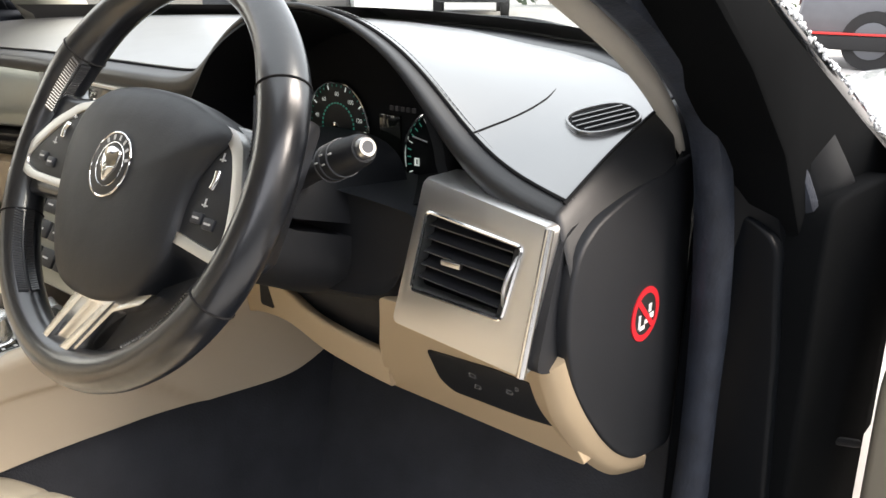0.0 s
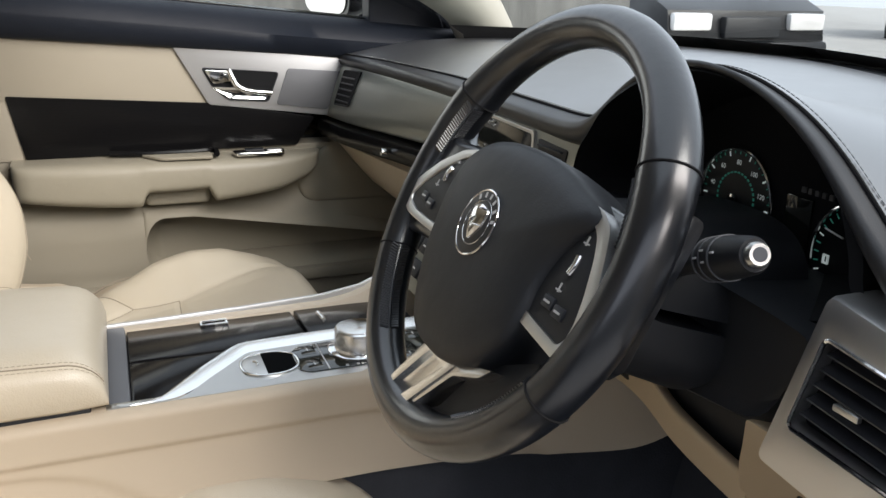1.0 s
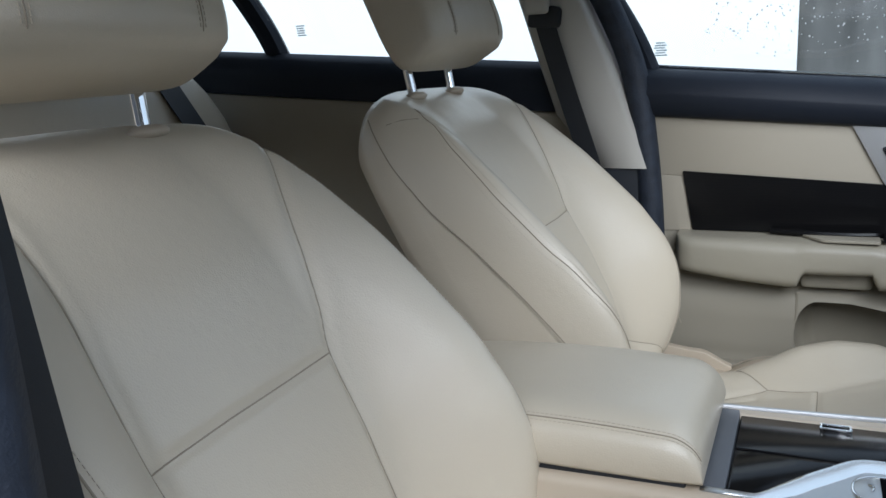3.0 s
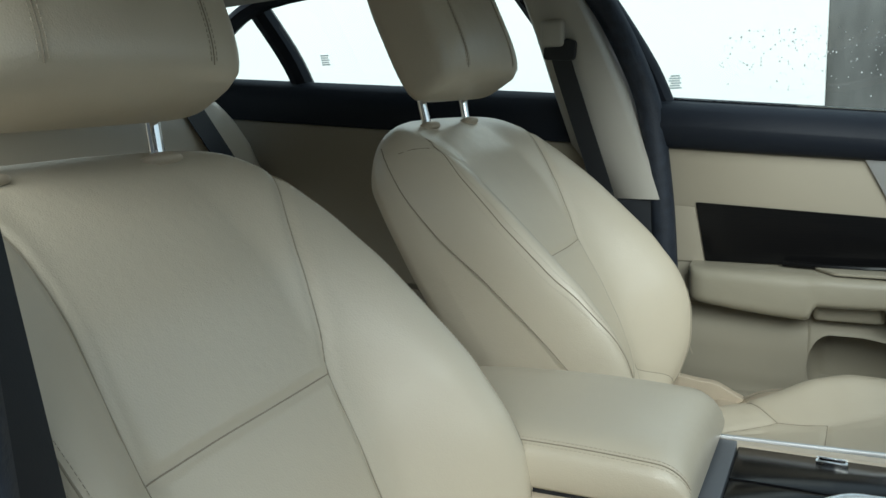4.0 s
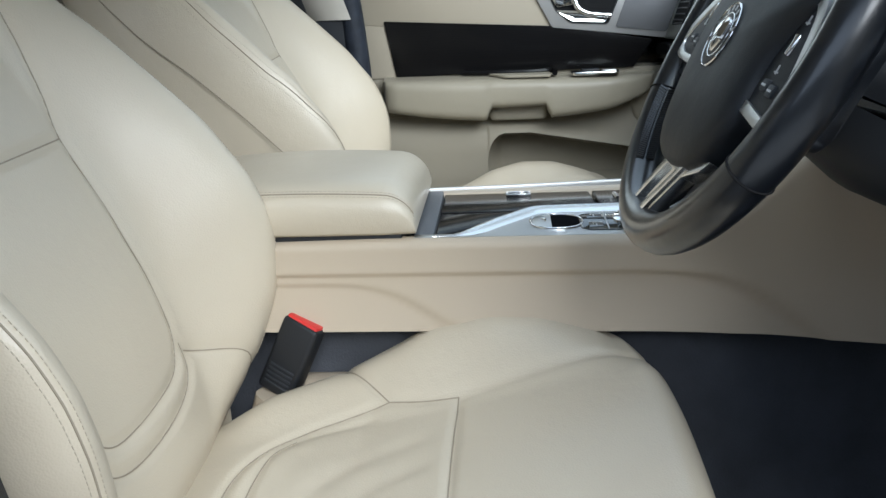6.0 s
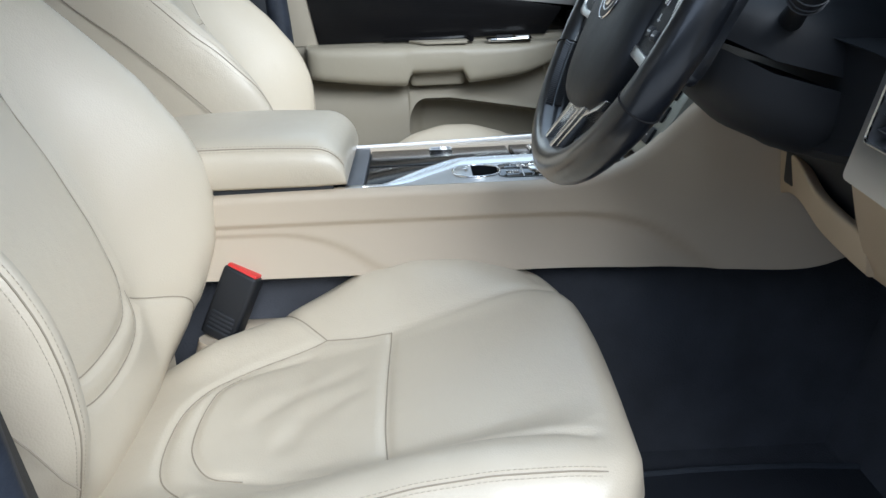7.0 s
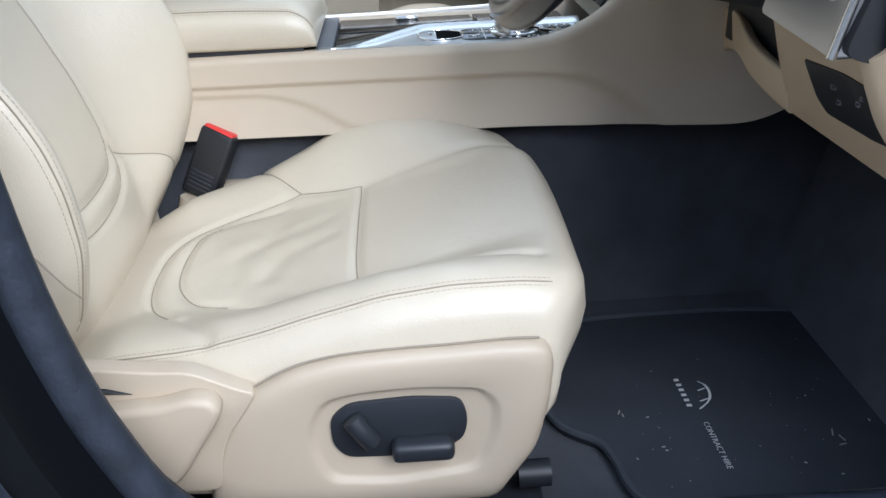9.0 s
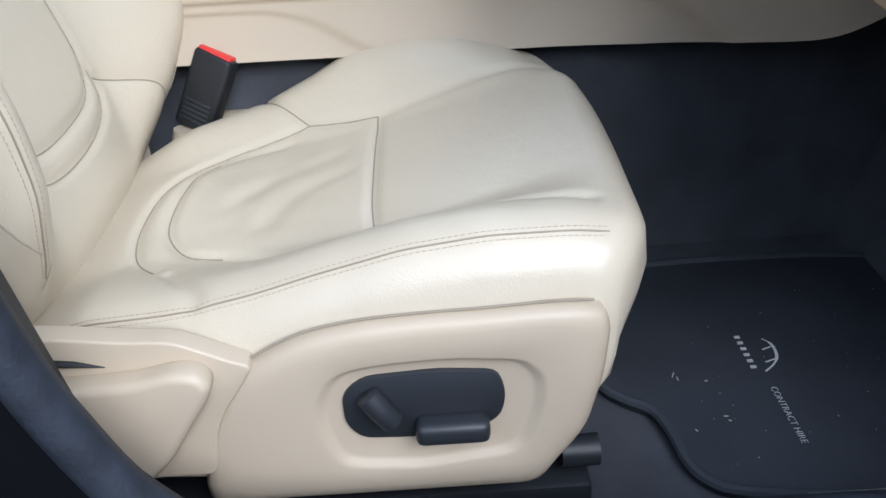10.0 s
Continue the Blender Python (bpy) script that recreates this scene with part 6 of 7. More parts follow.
wp("spoke_floor", loft([[Vector((x, y, 0.0045)), Vector((x + w * 0.45, y - 0.001, 0.0005)), Vector((x + w, y - 0.002, 0.0030))] for x, y, w in ((-0.027, -0.1525, 0.021), (-0.010, -0.126, 0.031), (0.006, -0.102, 0.030))], False, False), bpy.data.materials["bright_aluminium"], lsp, "concave aluminium floor of the spoke", 60)
wp("spoke_wing", prism(rounded([(0.040, -0.096), (0.084, -0.082), (0.074, -0.092), (0.046, -0.104), (0.004, -0.156), (0.000, -0.158), (0.036, -0.104)], 0.002, 3), "z", -0.010, 0.0075, 0.002), bpy.data.materials["bright_aluminium"], lsp, "aluminium wing under the pad")
wp("lower_spoke", prism(rounded([(0.055, -0.088), (0.110, -0.060), (0.112, -0.068), (0.060, -0.129), (0.030, -0.146), (-0.012, -0.162), (0.010, -0.146), (0.031, -0.132)], 0.004, 3), "z", -0.020, -0.004, 0.003), BLACK, wheel, "black lower spoke")
hub = [[Vector((cx + 0.055 * k * math.cos(a), -0.005 + 0.055 * k * math.sin(a), h)) for a in np.linspace(0, 2 * math.pi, 33)[:-1]] for k, h in ((1.0, -0.02), (1.0, -0.045), (0.9, -0.06))]
wp("hub", loft(hub), BLACK, wheel)
shroud = thing("column_shroud", (0.362, 0.14, 0.78), "black plastic steering column shroud in two halves", "column shroud")
for nm, a0_, a1_, lift_ in (("upper_cover", 0.02, math.pi - 0.02, 0.0012), ("lower_cover", math.pi + 0.02, 2 * math.pi - 0.02, -0.0012)):
    rows = []
    for y, z, w, h in ((0.066, 0.862, 0.040, 0.030), (0.068, 0.862, 0.052, 0.040), (0.078, 0.858, 0.062, 0.046), (0.11, 0.842, 0.076, 0.056), (0.16, 0.828, 0.086, 0.064), (0.22, 0.822, 0.090, 0.068)):
        rows.append([Vector((0.362 + w * math.copysign(abs(math.cos(a)) ** 0.7, math.cos(a)), y + 0.25 * h * math.sin(a), z + lift_ + h * math.copysign(abs(math.sin(a)) ** 0.7, math.sin(a)))) for a in np.linspace(a0_, a1_, 25)])
    part(nm, loft(rows), BLACK, shroud, "", 60)

DROP = mat("rain_bead", (0.75, 0.78, 0.8), 0.05, coat=1.0)
# ---- passenger door, closed ----
door = thing("passenger_door", (-0.75, -0.1, 0.40), "closed passenger door with ivory trim and dark wood inlay", "car door")
XDR = -0.735


def slab(pts, x0, x1, b=0.004, r=0.006, seg=3):
    return prism(rounded(pts, r, 3), "x", x0, x1, b, seg)


part("outer_skin", prism([(-0.50, 0.35), (0.62, 0.35), (0.66, 0.90), (-0.47, 1.02), (-0.50, 0.8)], "x", -0.86, -0.80, 0.01), PAINT, door)
# black padded top, bowed
rings = []
for y in np.linspace(-0.465, 0.46, 44):
    zt = 1.034 - 0.078 * ((y + 0.46) / 0.9)
    zl = 0.952 - 0.060 * ((y + 0.46) / 0.9)
    rings.append([Vector((x, y, z)) for x, z in ((-0.80, zt + 0.004), (-0.775, zt + 0.006), (-0.750, zt + 0.003), (-0.727, zt - 0.010), (-0.716, zt - 0.035), (-0.715, (zt + zl) / 2), (-0.722, zl + 0.006), (-0.732, zl), (-0.80, zl - 0.004))])
part("top_roll", loft(rings), DOOR_TOP, door, "black padded door top", 60)
part("window_strip", tube([(-0.778, y, 1.042 - 0.078 * ((y + 0.46) / 0.9)) for y in np.linspace(-0.46, 0.44, 10)], 0.004, 6), CHROME, door, "thin bright strip at the glass")
up = slab([(-0.458, 0.955), (0.02, 0.924), (0.05, 0.80), (-0.455, 0.845)], -0.80, XDR - 0.002, 0.005)
part("upper_panel", up, IVORY_TRIM, door, "ivory upper door panel")
part("rear_strip", slab([(-0.458, 0.853), (-0.392, 0.848), (-0.370, 0.735), (-0.440, 0.735)], -0.80, XDR - 0.003, 0.003), IVORY_TRIM, door)
part("inlay", slab([(-0.392, 0.8495), (-0.05, 0.828), (0.145, 0.795), (0.108, 0.742), (-0.372, 0.738)], -0.80, XDR + 0.001, 0.003, 0.003), WOOD, door, "gloss dark wood inlay")
bez_o = rounded([(-0.115, 0.9355), (0.224, 0.904), (0.190, 0.795), (-0.055, 0.8255)], 0.005, 4)
bz = part("handle_bezel", prism(bez_o, "x", -0.80, XDR + 0.004, 0.003), mat("matt_door_aluminium", (0.50, 0.505, 0.51), 0.58, 1.0, grain=0.08, grain_size=500, vary=0.05), door, "satin aluminium handle bezel")
ho = rounded([(-0.066, 0.894), (0.078, 0.883), (0.056, 0.827), (-0.020, 0.832), (-0.048, 0.858)], 0.008, 4)
hi_ = [(0.005 + (a - 0.005) * 0.955, 0.861 + (b - 0.861) * 0.93) for a, b in ho]
part("handle_rim", frame_ring(ho, hi_, "x", XDR, XDR + 0.0062, 0.001), BLACK, bz, "dark rim of the handle recess")
part("handle_well", prism(hi_, "x", XDR + 0.001, XDR + 0.0045, 0), HOOD_BLACK, bz)
part("handle_dish", loft([[Vector((XDR + off, y, z)) for y, z in rounded([(-0.050 + d, 0.859 - d), (0.000, 0.856 - d), (0.020, 0.846 - d), (0.056 - d, 0.841 - d), (0.050 - d, 0.8315 + d), (-0.016 + d, 0.8355 + d)], 0.004, 3)] for off, d in ((0.0044, 0.0), (0.0060, 0.0008), (0.0050, 0.005), (0.0046, 0.007))]), CHROME, bz, "polished dish below the lever", 60)
lever_p = smooth_path([(XDR + 0.009, -0.016, 0.889), (XDR + 0.012, -0.011, 0.876), (XDR + 0.014, -0.005, 0.862), (XDR + 0.016, 0.010, 0.852), (XDR + 0.016, 0.034, 0.8475), (XDR + 0.014, 0.060, 0.845)], 5)
part("release_handle", tube(lever_p, [0.0045] * 6 + [0.0058] * 10 + [0.0050] * 10, 12, flat=0.8), CHROME, bz, "chrome door release handle")
part("lock_tab", prism(rounded([(-0.060, 0.8895), (-0.018, 0.8865), (-0.010, 0.868), (-0.046, 0.864)], 0.004, 3), "x", XDR + 0.003, XDR + 0.0095, 0.0022), CHROME, bz, "chrome lock tab")
part("speaker_grille", prism(rounded([(0.094, 0.8895), (0.202, 0.8815), (0.170, 0.809), (0.070, 0.822)], 0.006, 4), "x", XDR + 0.001, XDR + 0.0065, 0.001), mat("grey_grille", (0.13, 0.135, 0.145), 0.45, 0.3, grain=0.6, grain_size=1500), bz, "grey speaker grille")
# armrest
rings = []
for y in np.linspace(-0.395, 0.150, 90):
    k = (y + 0.395) / 0.545
    tipf = math.sqrt(max(0.0, 1 - max(0, (k - 0.78) / 0.22) ** 2))
    tip0 = math.sqrt(max(0.0, 1 - max(0, (0.06 - k) / 0.06) ** 2)) * 0.3 + 0.7
    out = (0.070 + 0.012 * math.sin(math.pi * k)) * (0.18 + 0.82 * tipf) * tip0
    zt = 0.738 - 0.006 * k
    zl = 0.672 - 0.022 * math.sin(math.pi * min(1, k * 1.1)) + 0.05 * (1 - tipf)
    zl += 0.027 * bump_step((y + 0.190) / 0.014) * bump_step((-0.058 - y) / 0.014)
    row = []
    for a in np.linspace(90, -90, 25):
        c, sn = math.cos(radians(a)), math.sin(radians(a))
        row.append(Vector((XDR - 0.004 + out * abs(c) ** 0.34, y, (zt + zl) / 2 + (zt - zl) / 2 * math.copysign(abs(sn) ** 0.42, sn))))
    rings.append([Vector((-0.78, y, zt))] + row + [Vector((-0.78, y, zl))])
ar = part("armrest", loft(rings), ARM_LEATHER_DIM, door, "ivory padded door armrest", 60)
part("grip_well", prism(rounded([(-0.715, -0.185), (-0.672, -0.150), (-0.668, -0.06), (-0.715, -0.06)], 0.008, 3), "z", 0.7365, 0.7415, 0.001), DOOR_TAN_DIM, ar, "sunken grip")
part("grip_edge", tube(smooth_path([(-0.722, -0.235, 0.744), (-0.715, -0.18, 0.743), (-0.712, -0.10, 0.743), (-0.712, -0.055, 0.744), (-0.68, -0.052, 0.7425)], 5), 0.0055, 8), WOOD, ar, "dark gloss grip edge")
ws_ = part("window_switch", prism(rounded([(-0.705, -0.022), (-0.672, -0.018), (-0.672, 0.072), (-0.705, 0.076)], 0.008, 4), "z", 0.736, 0.743, 0.002), CHROME, ar, "chrome window switch plate")
part("switch_key", block(-0.698, -0.680, 0.0, 0.035, 0.742, 0.7475, 0.002), BLACK, ws_)
part("switch_key", block(-0.698, -0.680, 0.04, 0.068, 0.742, 0.7455, 0.002), ALU, ws_)
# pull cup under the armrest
part("pull_cup", loft([[Vector((x, -0.124 + a * k, 0.664 + b * k2)) for a, b in rounded([(-0.058, -0.016), (-0.058, 0.024), (0.058, 0.022), (0.058, -0.016)], 0.010, 4)] for x, k, k2 in ((-0.74, 1.0, 1.0), (-0.708, 1.0, 1.0), (-0.701, 0.985, 0.97), (-0.697, 0.95, 0.90), (-0.695, 0.8, 0.7), (-0.696, 0.4, 0.3))]), DOOR_TAN_DIM, door, "ivory pull cup", 60)
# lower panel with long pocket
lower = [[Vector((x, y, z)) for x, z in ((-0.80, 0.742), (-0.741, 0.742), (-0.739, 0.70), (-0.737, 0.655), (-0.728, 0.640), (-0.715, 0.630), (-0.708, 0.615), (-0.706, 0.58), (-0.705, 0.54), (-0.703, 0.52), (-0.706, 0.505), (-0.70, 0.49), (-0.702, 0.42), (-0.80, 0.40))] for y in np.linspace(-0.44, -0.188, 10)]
part("lower_panel", loft(lower), DOOR_TAN_DIM, door, "ivory lower door panel", 60)
pocket = []
for y in list(np.linspace(-0.188, -0.150, 22)) + list(np.linspace(-0.140, 0.46, 30)):
    k = min(1.0, (y + 0.188) / 0.038)
    e = math.sqrt(max(0.0, 1 - (1 - k) ** 2))
    zt = 0.621 - 0.17 * max(0, y + 0.10)
    d = 0.078 * e
    zl = 0.50
    mid_ = 0.56
    pocket.append([Vector((x, y, z)) for x, z in ((-0.80, 0.742), (-0.741, 0.742), (-0.738, 0.66), (-0.728, zt + 0.022), (-0.712, zt + 0.012), (-0.705, mid_ + (zt - mid_) * e), (-0.707 - d * 0.6, mid_ + (zt - 0.004 - mid_) * e), (-0.707 - d, mid_ + (zt - 0.02 - mid_) * e), (-0.707 - d, mid_ + (zl + 0.02 - mid_) * e), (-0.705, mid_ + (zl - mid_) * e), (-0.700, 0.49), (-0.702, 0.42), (-0.80, 0.40))])
part("door_pocket", loft(pocket), DOOR_TAN_DIM, door, "ivory panel with a long map pocket", 50)
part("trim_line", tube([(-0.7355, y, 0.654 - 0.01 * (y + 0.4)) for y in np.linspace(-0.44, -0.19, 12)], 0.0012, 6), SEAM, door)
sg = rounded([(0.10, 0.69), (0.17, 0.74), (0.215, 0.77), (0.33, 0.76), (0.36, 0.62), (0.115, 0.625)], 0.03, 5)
part("speaker_cover", prism(sg, "x", -0.745, -0.728, 0.008, 3), DOOR_TAN_DIM, door, "ivory speaker cover near the dash", 60)
part("kick_step", block(-0.73, -0.685, -0.44, 0.45, 0.475, 0.500, 0.006), DOOR_TAN_DIM, door)
# window frame and glass
fr = smooth_path([(-0.775, -0.455, 1.03), (-0.768, -0.485, 1.10), (-0.745, -0.535, 1.19), (-0.70, -0.58, 1.27)], 6)
part("window_post", tube(fr, 0.016, 10, flat=1.3), DOOR_TOP, door, "black window frame post")
fr2 = smooth_path([(-0.775, 0.44, 0.955), (-0.755, 0.30, 1.045), (-0.72, 0.08, 1.165), (-0.67, -0.16, 1.265), (-0.655, -0.4, 1.30), (-0.66, -0.58, 1.285)], 6)
part("window_rail", tube(fr2, 0.016, 10, flat=1.3), DOOR_TOP, door, "black window frame")
gl = loft([[Vector((-0.778, y, 1.03 - 0.078 * ((y + 0.46) / 0.9))) for y in np.linspace(-0.47, 0.44, 12)], [Vector((-0.70, y, min(1.31, 1.10 + max(0, 0.33 - y) * 0.42))) for y in np.linspace(-0.58, 0.35, 12)]], False, False)
pg = part("window_glass", gl, GLASS, door, "clear side window")
pg.visible_shadow = False
for i in range(6):
    part("glass_mark", block(-0.7735 + i * 0.0012, -0.7725 + i * 0.0012, -0.452 + 0.002 * (i % 3), -0.428 - 0.003 * (i % 2), 1.060 + i * 0.0045, 1.0625 + i * 0.0045, 0), mat("etched_mark", (0.58, 0.68, 0.72), 0.7), door)
single("mirror_triangle", prism(rounded([(0.262, 0.955), (0.43, 0.935), (0.41, 0.99), (0.34, 1.06), (0.262, 1.10)], 0.012, 4), "x", -0.80, -0.752, 0.010, 3), DOOR_TOP, "black mirror mount cover inside the window", "mirror cover")
mir = thing("door_mirror", (-0.93, 0.24, 0.98), "black door mirror with bright sky in its glass", "door mirror")
ML = Matrix.Translation((-0.960, 0.226, 1.036)) @ Euler((radians(3), 0, radians(15.5))).to_matrix().to_4x4()
oval = [(math.copysign(abs(math.cos(q)) ** 0.55, math.cos(q)), math.copysign(abs(math.sin(q)) ** 0.55, math.sin(q))) for q in np.linspace(0, 2 * math.pi, 37)[:-1]]
part("shell", shift(loft([[Vector((k * a * 0.100, y, k * b * 0.068)) for a, b in oval] for k, y in ((1.0, 0.0), (1.03, 0.02), (0.95, 0.06), (0.7, 0.09), (0.3, 0.10))]), ML), PAINT, mir)
part("mirror_glass", shift(prism([(a * 0.090, b * 0.058) for a, b in oval], "y", -0.003, 0.001, 0), ML), CHROME, mir, "mirror glass")
part("mirror_arm", block(-0.87, -0.79, 0.27, 0.33, 0.955, 0.985, 0.01), PAINT, mir)

# ---- middle pillar and rear door on the far side ----
bp = thing("middle_pillar", (-0.70, -0.55, 0.86), "pale trimmed middle pillar with black seat belt", "pillar trim", kind="structure")
rings = []
for z, ya, yb in ((0.858, -0.545, -0.448), (0.96, -0.625, -0.485), (1.06, -0.655, -0.52), (1.17, -0.685, -0.565), (1.29, -0.72, -0.62)):
    x = -0.705 + 0.05 * max(0, (z - 0.95) / 0.34) ** 1.3
    rings.append([Vector((x + dx, ya + (yb - ya) * k, z)) for k, dx in ((0.0, -0.07), (0.0, -0.008), (0.06, 0.0), (0.55, 0.006), (0.92, 0.008), (1.0, -0.002), (1.0, -0.07))])
part("pillar_cover", loft(rings), PILLAR_CLOTH, bp, "pale pillar cover", 60)
part("lower_pillar", loft([[Vector((x, y, z)) for x, y in ((-0.80, ya), (-0.712, ya), (-0.700, (ya + yb) / 2), (-0.712, yb), (-0.80, yb))] for z, ya, yb in ((0.30, -0.60, -0.45), (0.60, -0.60, -0.44), (0.856, -0.60, -0.447))]), NAVY_PLASTIC, bp, "black lower pillar cover")
part("pillar_seal", tube(smooth_path([(-0.722, -0.440, 0.45), (-0.722, -0.446, 0.75), (-0.728, -0.466, 0.95), (-0.735, -0.490, 1.06), (-0.715, -0.545, 1.19), (-0.675, -0.60, 1.29)], 6), 0.024, 10), RUBBER, bp, "black rubber door seal")
bel = []
for z, y, x in ((0.50, -0.50, -0.64), (0.72, -0.515, -0.672), (0.88, -0.555, -0.688), (1.0, -0.595, -0.690), (1.10, -0.625, -0.684), (1.135, -0.633, -0.678)):
    bel.append([Vector((x + 0.012, y - 0.018, z)), Vector((x + 0.012, y + 0.020, z)), Vector((x + 0.0145, y + 0.020, z)), Vector((x + 0.0145, y - 0.018, z))])
belt = thing("seat_belt", (-0.68, -0.55, 0.50), "black seat belt webbing through a guide on the pale pillar", "seat belt", group="seat belts")
part("strap", loft(bel), BLACK, belt, "black seat belt webbing")
part("belt_guide", shift(prism(rounded([(-0.030, -0.012), (0.028, -0.016), (0.034, 0.02), (0.012, 0.026), (0.0, 0.012), (-0.028, 0.014)], 0.008, 3), "x", -0.006, 0.012, 0.004), Matrix.Translation((-0.672, -0.633, 1.135))), BLACK, belt, "black belt guide loop")
part("belt_cap", shift(block(-0.006, 0.014, -0.024, 0.022, 0.0, 0.05, 0.008, 3), Matrix.Translation((-0.668, -0.643, 1.145))), PILLAR_CLOTH, belt, "pale cap over the belt guide")

rd = thing("rear_door", (-0.75, -1.0, 0.40), "closed rear door with black top and ivory panel in shade", "car door")
rings = []
for y in np.linspace(-1.62, -0.60, 30):
    zt = 1.060 + 0.074 * (-0.69 - y)
    rings.append([Vector((x, y, z)) for x, z in ((-0.80, zt), (-0.755, zt + 0.002), (-0.730, zt - 0.012), (-0.720, zt - 0.05), (-0.726, zt - 0.092), (-0.80, zt - 0.096))])
part("top_roll", loft(rings), DOOR_TOP, rd, "black padded rear door top", 60)
part("panel", loft([[Vector((x, y, z)) for x, z in ((-0.80, zq), (-0.735, zq), (-0.732, 0.80), (-0.70, 0.74), (-0.70, 0.66), (-0.725, 0.64), (-0.72, 0.42), (-0.80, 0.40))] for y, zq in ((-1.62, 1.035), (-1.2, 1.003), (-0.9, 0.982), (-0.60, 0.96))]), IVORY_TRIM, rd, "ivory rear door panel", 50)
part("divider", tube(smooth_path([(-0.772, -1.28, 1.08), (-0.755, -1.315, 1.17), (-0.70, -1.37, 1.30)], 5), 0.026, 8), DOOR_TOP, rd, "black divider bar")
part("window_rail", tube(smooth_path([(-0.66, -0.66, 1.285), (-0.665, -1.0, 1.30), (-0.685, -1.3, 1.285), (-0.72, -1.46, 1.23), (-0.75, -1.53, 1.17)], 5), 0.02, 8), DOOR_TOP, rd)
part("rear_post", tube([(-0.775, -0.60, 1.04), (-0.745, -0.66, 1.15), (-0.68, -0.74, 1.29)], 0.018, 8), DOOR_TOP, rd)
rg = part("window_glass", loft([[Vector((-0.778, y, 1.053 + 0.074 * (-0.69 - y))) for y in np.linspace(-1.55, -0.62, 8)], [Vector((-0.69, y, 1.30)) for y in np.linspace(-1.50, -0.72, 8)]], False, False), GLASS, rd, "rear side window")
rg.visible_shadow = False
for yy in (-1.30, -1.22):
    for i in range(5):
        part("glass_mark", block(-0.770 + i * 0.0014, -0.769 + i * 0.0014, yy - 0.012, yy + 0.010 - 0.003 * (i % 2), 1.140 + i * 0.005, 1.1425 + i * 0.005, 0), bpy.data.materials["etched_mark"], rd)
cpil = thing("rear_pillar", (-0.70, -1.75, 0.95), "pale rear pillar trim with belt", "pillar trim", kind="structure")
part("pillar_cover", loft([[Vector((x, y, z)) for x, y in ((-0.79, ya), (-0.71 + dx, ya), (-0.66 + dx, yb), (-0.70, yb - 0.08), (-0.79, yb - 0.08))] for z, ya, yb, dx in ((0.9, -1.52, -1.62, 0), (1.08, -1.54, -1.66, 0.0), (1.3, -1.56, -1.72, 0.07))]), PILLAR_CLOTH, cpil)
rbelt = thing("seat_belt", (-0.68, -1.3, 0.62), "black seat belt across the ivory rear backrest", "seat belt", group="seat belts")
part("strap", loft([[Vector((x, y, z)), Vector((x + 0.066, y + 0.003, z)), Vector((x + 0.066, y + 0.0055, z)), Vector((x, y + 0.0025, z))] for x, y, z in ((-0.72, -1.27, 0.62), (-0.62, -1.318, 0.85), (-0.547, -1.366, 1.01), (-0.515, -1.388, 1.082), (-0.505, -1.44, 1.112), (-0.50, -1.53, 1.10))]), BLACK, rbelt)

# ---- open driver door ----
od = thing("driver_door", (0.86, 0.46, 0.38), "open black driver door with ivory inner trim", "car door")
OD = Matrix.Translation((0.712, 0.47, 0.0)) @ Euler((0, 0, radians(-12))).to_matrix().to_4x4()


def op(name, bm, m, parent, label="", sharp=40):
    return part(name, shift(bm, OD), m, parent, label, sharp)


op("door_shell", prism(rounded([(0.10, 0.36), (1.0, 0.36), (1.05, 0.98), (0.14, 0.965), (0.11, 0.90)], 0.03, 4), "y", 0.05, 0.16, 0.012, 3), PAINT, od, "black painted door shell")
op("trim_panel", prism(rounded([(0.084, 0.40), (0.98, 0.40), (1.0, 0.93), (0.19, 0.90), (0.105, 0.79), (0.083, 0.70)], 0.03, 4), "y", 0.0, 0.052, 0.012, 3), IVORY_TRIM, od, "ivory inner trim")
op("window_frame", tube(smooth_path([(0.10, 0.10, 0.93), (0.06, 0.10, 1.0), (0.20, 0.09, 1.10), (0.45, 0.07, 1.22), (0.7, 0.06, 1.27), (1.0, 0.06, 1.28), (1.04, 0.08, 0.97)], 6), 0.018, 10, flat=1.2), PAINT, od, "black window frame")
op("latch_plate", block(-0.004, 0.022, 0.07, 0.11, 0.72, 0.80, 0.005), NAVY_PLASTIC, od, "door hinge bracket")
part("check_strap", tube(smooth_path([(0.742, 0.350, 0.671), (0.744, 0.385, 0.652), (0.752, 0.44, 0.625), (0.775, 0.52, 0.59)], 5), [0.0055, 0.005] + [0.0042] * 14, 8), BLACK, od, "dark check strap")
part("strap_end", tube([(0.741, 0.338, 0.676), (0.742, 0.352, 0.672), (0.743, 0.372, 0.660)], [0.006, 0.0085, 0.006], 10), NAVY_PLASTIC, od, "rounded end of the check strap")

# ---- floor mat ----
fm = thing("floor_mat", (0.42, 0.2, 0.285), "black carpet floor mat with bound edge and pale marks", "floor mat")
mo = [(0.405, 0.0), (0.435, 0.02), (0.455, 0.045), (0.49, 0.055), (0.520, 0.058), (0.545, 0.070), (0.560, 0.10), (0.572, 0.20), (0.575, 0.44), (0.30, 0.44), (0.22, 0.40), (0.20, 0.20), (0.22, 0.02), (0.30, -0.02)]
mo = [(p.x, p.y) for p in smooth_path([(a, b, 0) for a, b in mo], 4, True)]
MZ = 0.304


